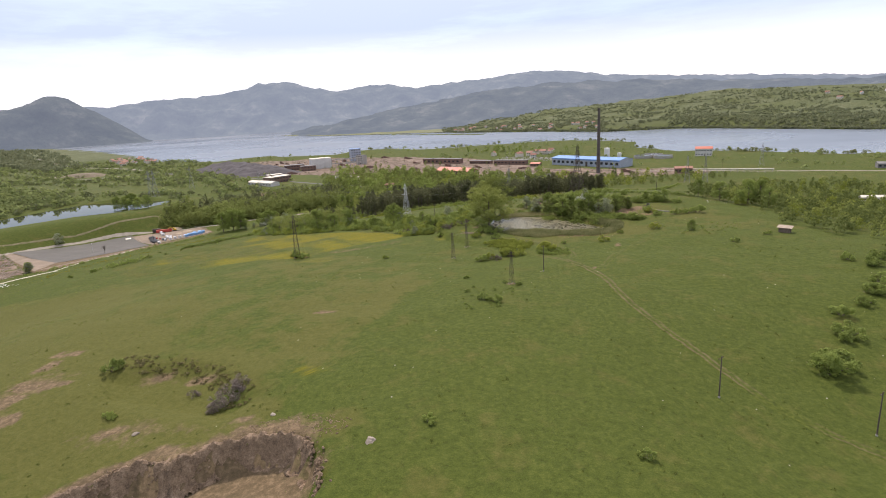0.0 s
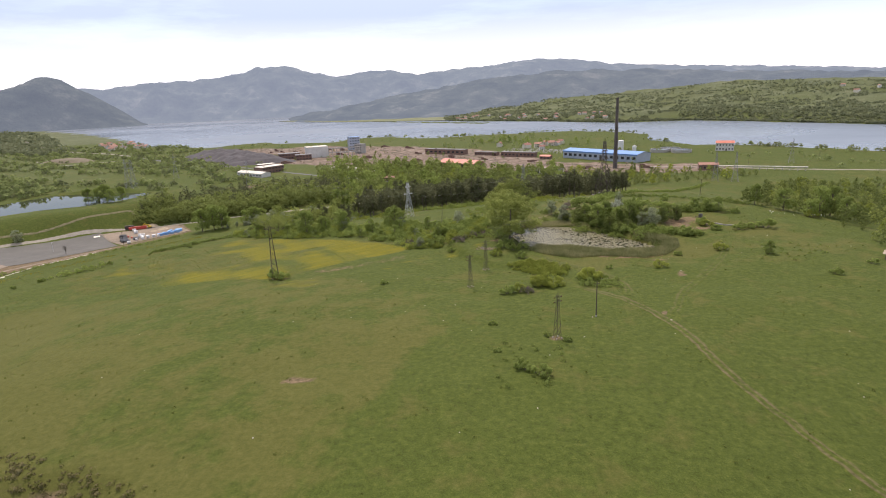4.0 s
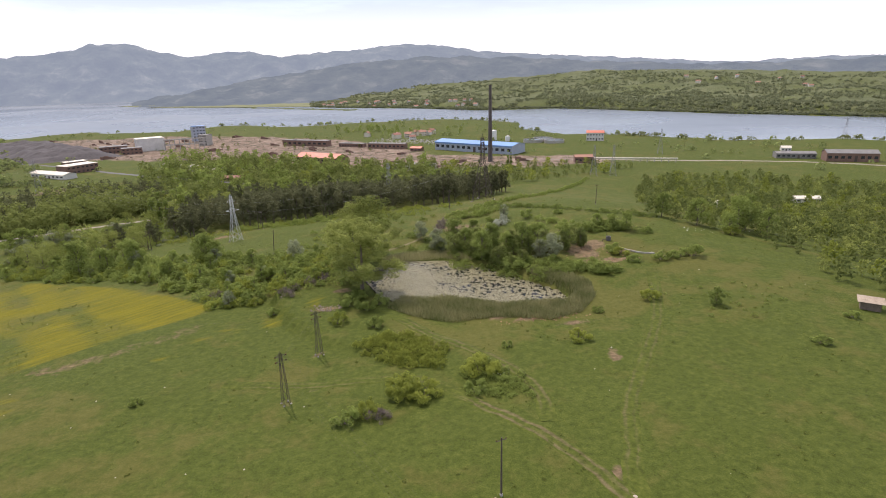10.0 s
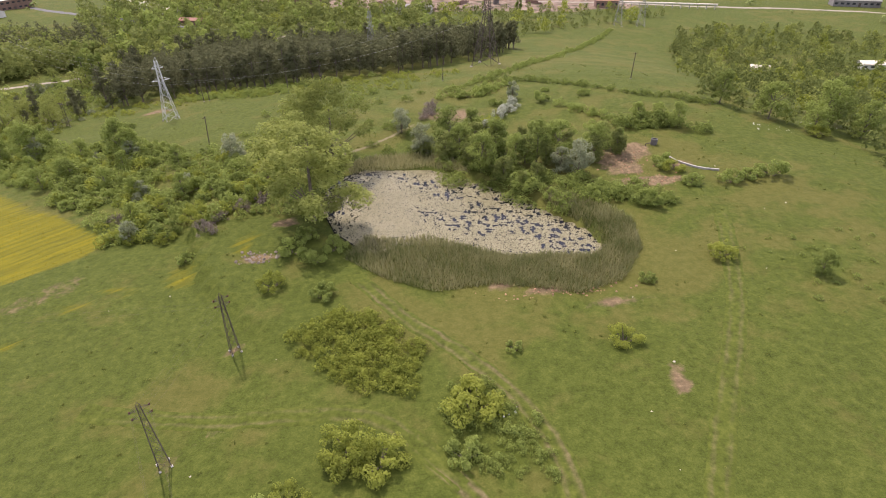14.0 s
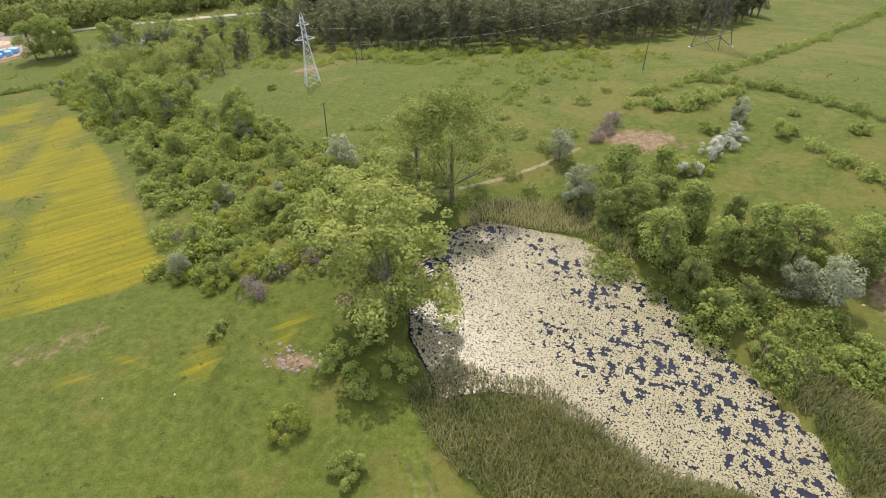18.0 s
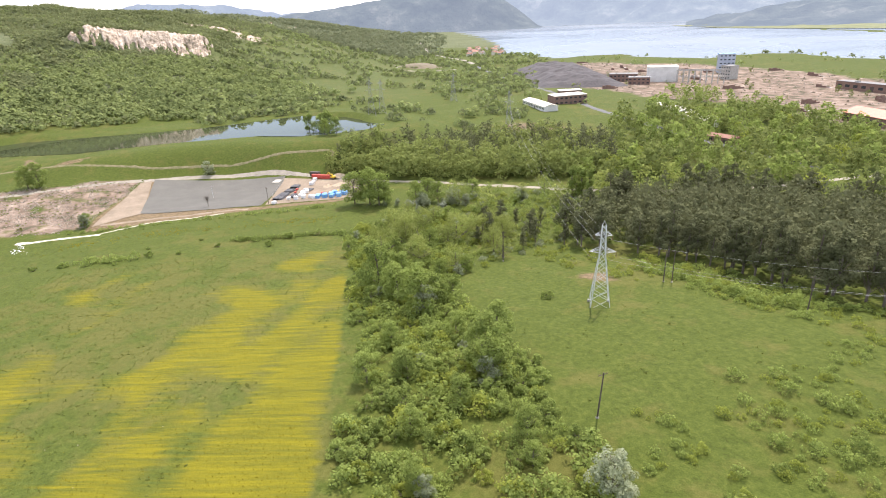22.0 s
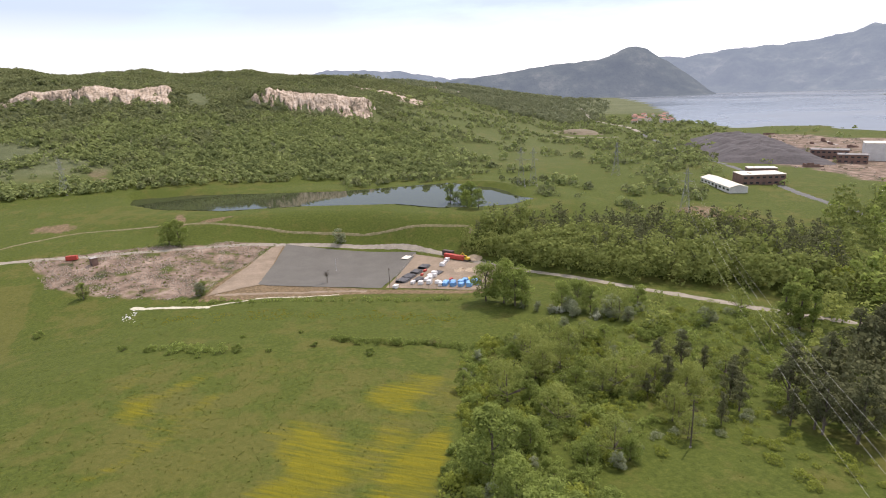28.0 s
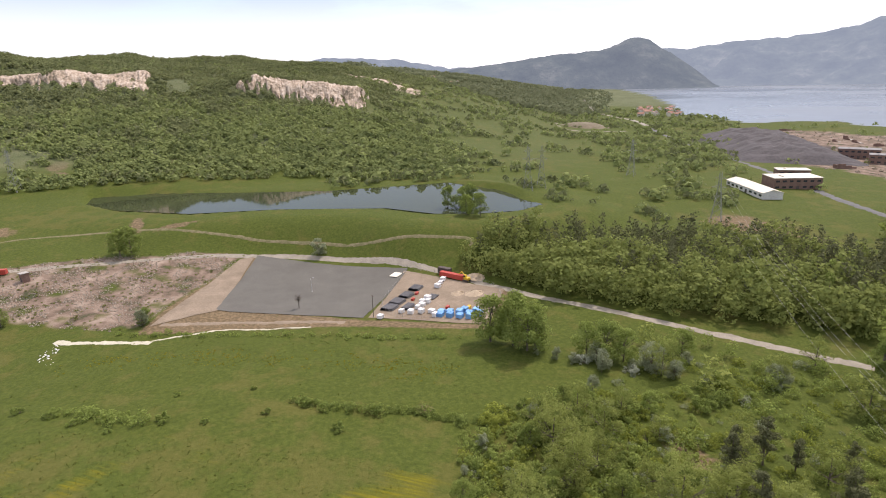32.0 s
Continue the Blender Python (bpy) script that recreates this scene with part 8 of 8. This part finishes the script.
# ---- meadow things ----
def meadow():
    rng = np.random.default_rng(21)
    # the hut: plank walls, sloping sheet roof
    hut = new("plank_hut")
    for k in range(12):
        for s in (-1, 1):
            block("plank", (0.36, 0.06, 2.3 + (0.35 if s > 0 else 0)), M_PLANK, hut, (-2.0 + 0.365 * k, s * 1.6, -0.1), bevel=0)
    for k in range(8):
        for s in (-1, 1):
            block("plank", (0.06, 0.38, 2.4), M_PLANK, hut, (s * 2.2, -1.36 + 0.39 * k, -0.1), bevel=0)
    bm = bmesh.new()
    for k in range(9):
        bar(bm, (-2.6 + k * 0.65, -2.0, 2.25), (-2.6 + k * 0.65, 2.0, 2.85), 0.62)
    bmesh.ops.scale(bm, vec=(1, 1, 0.12), space=Matrix.Translation((0, 0, -2.5)), verts=bm.verts[:])
    for v in bm.verts:
        v.co.z += 0.15 * v.co.y * 0.9
    part("roof", bm, M_TANROOF, hut, "pale rusty sheet roof")
    tagged(hut, "small weathered plank hut with a pale sheet roof", "hut")
    stand(hut, 104, 205, -35)
    # the well head with its bent pipe
    well = new("well")
    bm = bmesh.new()
    n = 24
    rings = [[bm.verts.new((q * math.cos(6.2832 * k / n), q * math.sin(6.2832 * k / n), z)) for k in range(n)] for q, z in ((0.9, -0.4), (0.9, 1.6), (0.65, 1.6), (0.65, 0.2))]
    for lo, hi in zip(rings, rings[1:]):
        for k in range(n):
            bm.faces.new((lo[k], lo[(k + 1) % n], hi[(k + 1) % n], hi[k]))
    bm.faces.new(rings[-1])
    part("ring", bm, surface("dark_concrete", [(0.3, (0.07, 0.065, 0.06)), (0.7, (0.16, 0.15, 0.14))], 1.5, 0.9, 0.4), well)
    bm = bmesh.new()
    rod(bm, (-0.9, -0.3, 0.6), (-2.6, -0.9, 0.6), 0.12, 0.12, 10)
    rod(bm, (-2.6, -0.9, 0.66), (-2.7, -0.95, -0.3), 0.12, 0.12, 10)
    part("pipe", bm, M_RUST, well)
    bm = bmesh.new()
    rod(bm, (-0.6, 0.6, 0), (-0.6, 0.6, 3.2), 0.05, 0.04, 6)
    part("rod", bm, M_RUST, well)
    tagged(well, "dark concrete well ring with a bent iron pipe", "well")
    stand(well, 58.5, 275)
    # curved concrete kerbs round the old basin
    for a0, a1, r, cx, cy in ((188, 258, 11.5, 71, 268.5),):
        kerb = new("curved_kerb")
        for k in range(14):
            t0, t1 = radians(a0 + (a1 - a0) * k / 14), radians(a0 + (a1 - a0) * (k + 0.93) / 14)
            bm = bmesh.new()
            pts = [(q * math.cos(t), q * math.sin(t)) for q, t in ((r, t0), (r + 0.4, t0), (r + 0.4, t1), (r, t1))]
            z = [ground_at(cx + p[0], cy + p[1]) for p in pts]
            lo = [bm.verts.new((cx + p[0], cy + p[1], zz - 0.3)) for p, zz in zip(pts, z)]
            hi = [bm.verts.new((cx + p[0], cy + p[1], zz + 0.45)) for p, zz in zip(pts, z)]
            for q in range(4):
                bm.faces.new((lo[q], lo[(q + 1) % 4], hi[(q + 1) % 4], hi[q]))
            bm.faces.new(hi)
            bmesh.ops.recalc_face_normals(bm, faces=bm.faces[:])
            part("kerb_stone", bm, M_CONCRETE, kerb)
        tagged(kerb, "curved pale concrete kerb of an old basin", "kerb")
    # rubble and litter
    x, y = scatter(rng, [(-47, 228), (-38, 229), (-37, 233), (-46, 233)], 0.8, 0.7)
    heap_stuff("rubble", rng, x, y, 0.12, 0.5, 5, "dumped white and pink building rubble")
    x, y = np.concatenate([rng.normal(17, 7, 60), rng.normal(50, 5, 60), rng.normal(46, 4, 90)]), np.concatenate([rng.normal(212.5, 0.7, 60), rng.normal(254, 1.6, 60), rng.normal(265, 5, 90)])
    heap_stuff("stones", rng, x, y, 0.08, 0.32, 5, "loose orange clay lumps on bare earth", M_CLAY)
    x, y = rng.uniform(-150, 110, 110), rng.uniform(30, 260, 110)
    k = inside(x, y, POND) < -3
    heap_stuff("stones", rng, x[k], y[k], 0.06, 0.22, 5, "small pale stones scattered in the grass", M_MUD)
    x, y = np.concatenate([rng.normal(119, 3, 26), rng.normal(98, 3, 14), rng.normal(2, 1.2, 12)]), np.concatenate([rng.normal(293, 2, 26), rng.normal(287, 2, 14), rng.normal(185, 0.8, 12)])
    heap_stuff("litter", rng, x, y, 0.08, 0.28, 5, "dumped white rubbish in the grass", M_WHITE_PLASTIC)
    x, y = rng.normal(-359, 4, 40), rng.normal(246, 2, 40)
    heap_stuff("litter", rng, x, y, 0.1, 0.5, 5, "white rubbish heap in the field", M_WHITE_PLASTIC)
    # single stones
    for px, py, s in ((-39.6, 31.8, 1.0), (-98, 40, 0.8), (-66, 44, 0.6), (15.5, 143, 0.35), (-5.2, 145, 0.3)):
        bm = bmesh.new()
        bmesh.ops.create_icosphere(bm, subdivisions=3, radius=s)
        for v in bm.verts:
            v.co += Vector(noise.noise_vector(v.co * 1.3 + Vector((px, py, 0)))) * 0.45 * s
            v.co.z *= 0.6
        stand(tagged(part("boulder", bm, M_STONE), "pale weathered boulder lying in the grass", "boulder", "boulders"), px, py)
    # the broken rock along the quarry's edge
    edge = [(-112, 8), (-97, 24), (-89, 29), (-81, 28), (-75, 33), (-66, 36), (-57, 35), (-50, 30), (-46, 20)]
    x, y, g = along(edge, 0.5)
    xs, ys = [], []
    for k in range(7):
        xs.append(x + rng.normal(0, 0.7, len(x)))
        ys.append(y + rng.normal(-0.6, 0.9, len(x)))
    heap_stuff("stones", rng, np.concatenate(xs), np.concatenate(ys), 0.10, 0.42, 6, "broken brown stones along the quarry's edge", M_LEDGE)
    u, v = np.meshgrid(np.arange(-114, -42, 0.45), np.arange(4, 44, 0.45), indexing="ij")
    d = inside(u, v, PIT) + 0.9 * ripple(u, v, 7, 3)
    crag = ease(-2.6, -0.2, d) * (1 - ease(2.6, 4.4, d)) * ease(-113, -108, u) * (1 - ease(-57, -49, u))
    crag = crag * np.clip(0.62 + 0.75 * ripple(u, v, 19, 5), 0, 1)
    strata = 0.55 * ripple(u * 0.5, v * 0.5 + d, 1.6, 4) + 0.7 * ripple(u, v, 3.4, 6) + 0.35 * ripple(u, v, 1.2, 2)
    z = height(u, v) - 0.4 + crag * (1.35 + 0.7 * strata)
    k, nv = np.arange(u.size).reshape(u.shape), u.shape[1]
    quads = np.stack([k[:-1, :-1], k[1:, :-1], k[1:, 1:], k[:-1, 1:]], -1).reshape(-1, 4)
    quads = quads[(crag.ravel()[quads] > 0.12).all(1)]
    ledge = new("rock_ledge", mesh_from("rock_ledge", np.stack([u, v, z], -1).reshape(-1, 3).tolist(), quads.tolist(), M_LEDGE))
    tagged(ledge, "eroded brown rock and earth ledge along the old quarry", "rock ledge", kind="structure")
    xs, ys = rng.uniform(-72, -46, 700), rng.uniform(29, 44, 700)
    k = (np.hypot((xs + 58) / 13, (ys - 38) / 5) < 1)
    heap_stuff("stones", rng, xs[k], ys[k], 0.06, 0.26, 5, "spread of broken stones above the quarry edge", M_LEDGE)


meadow()
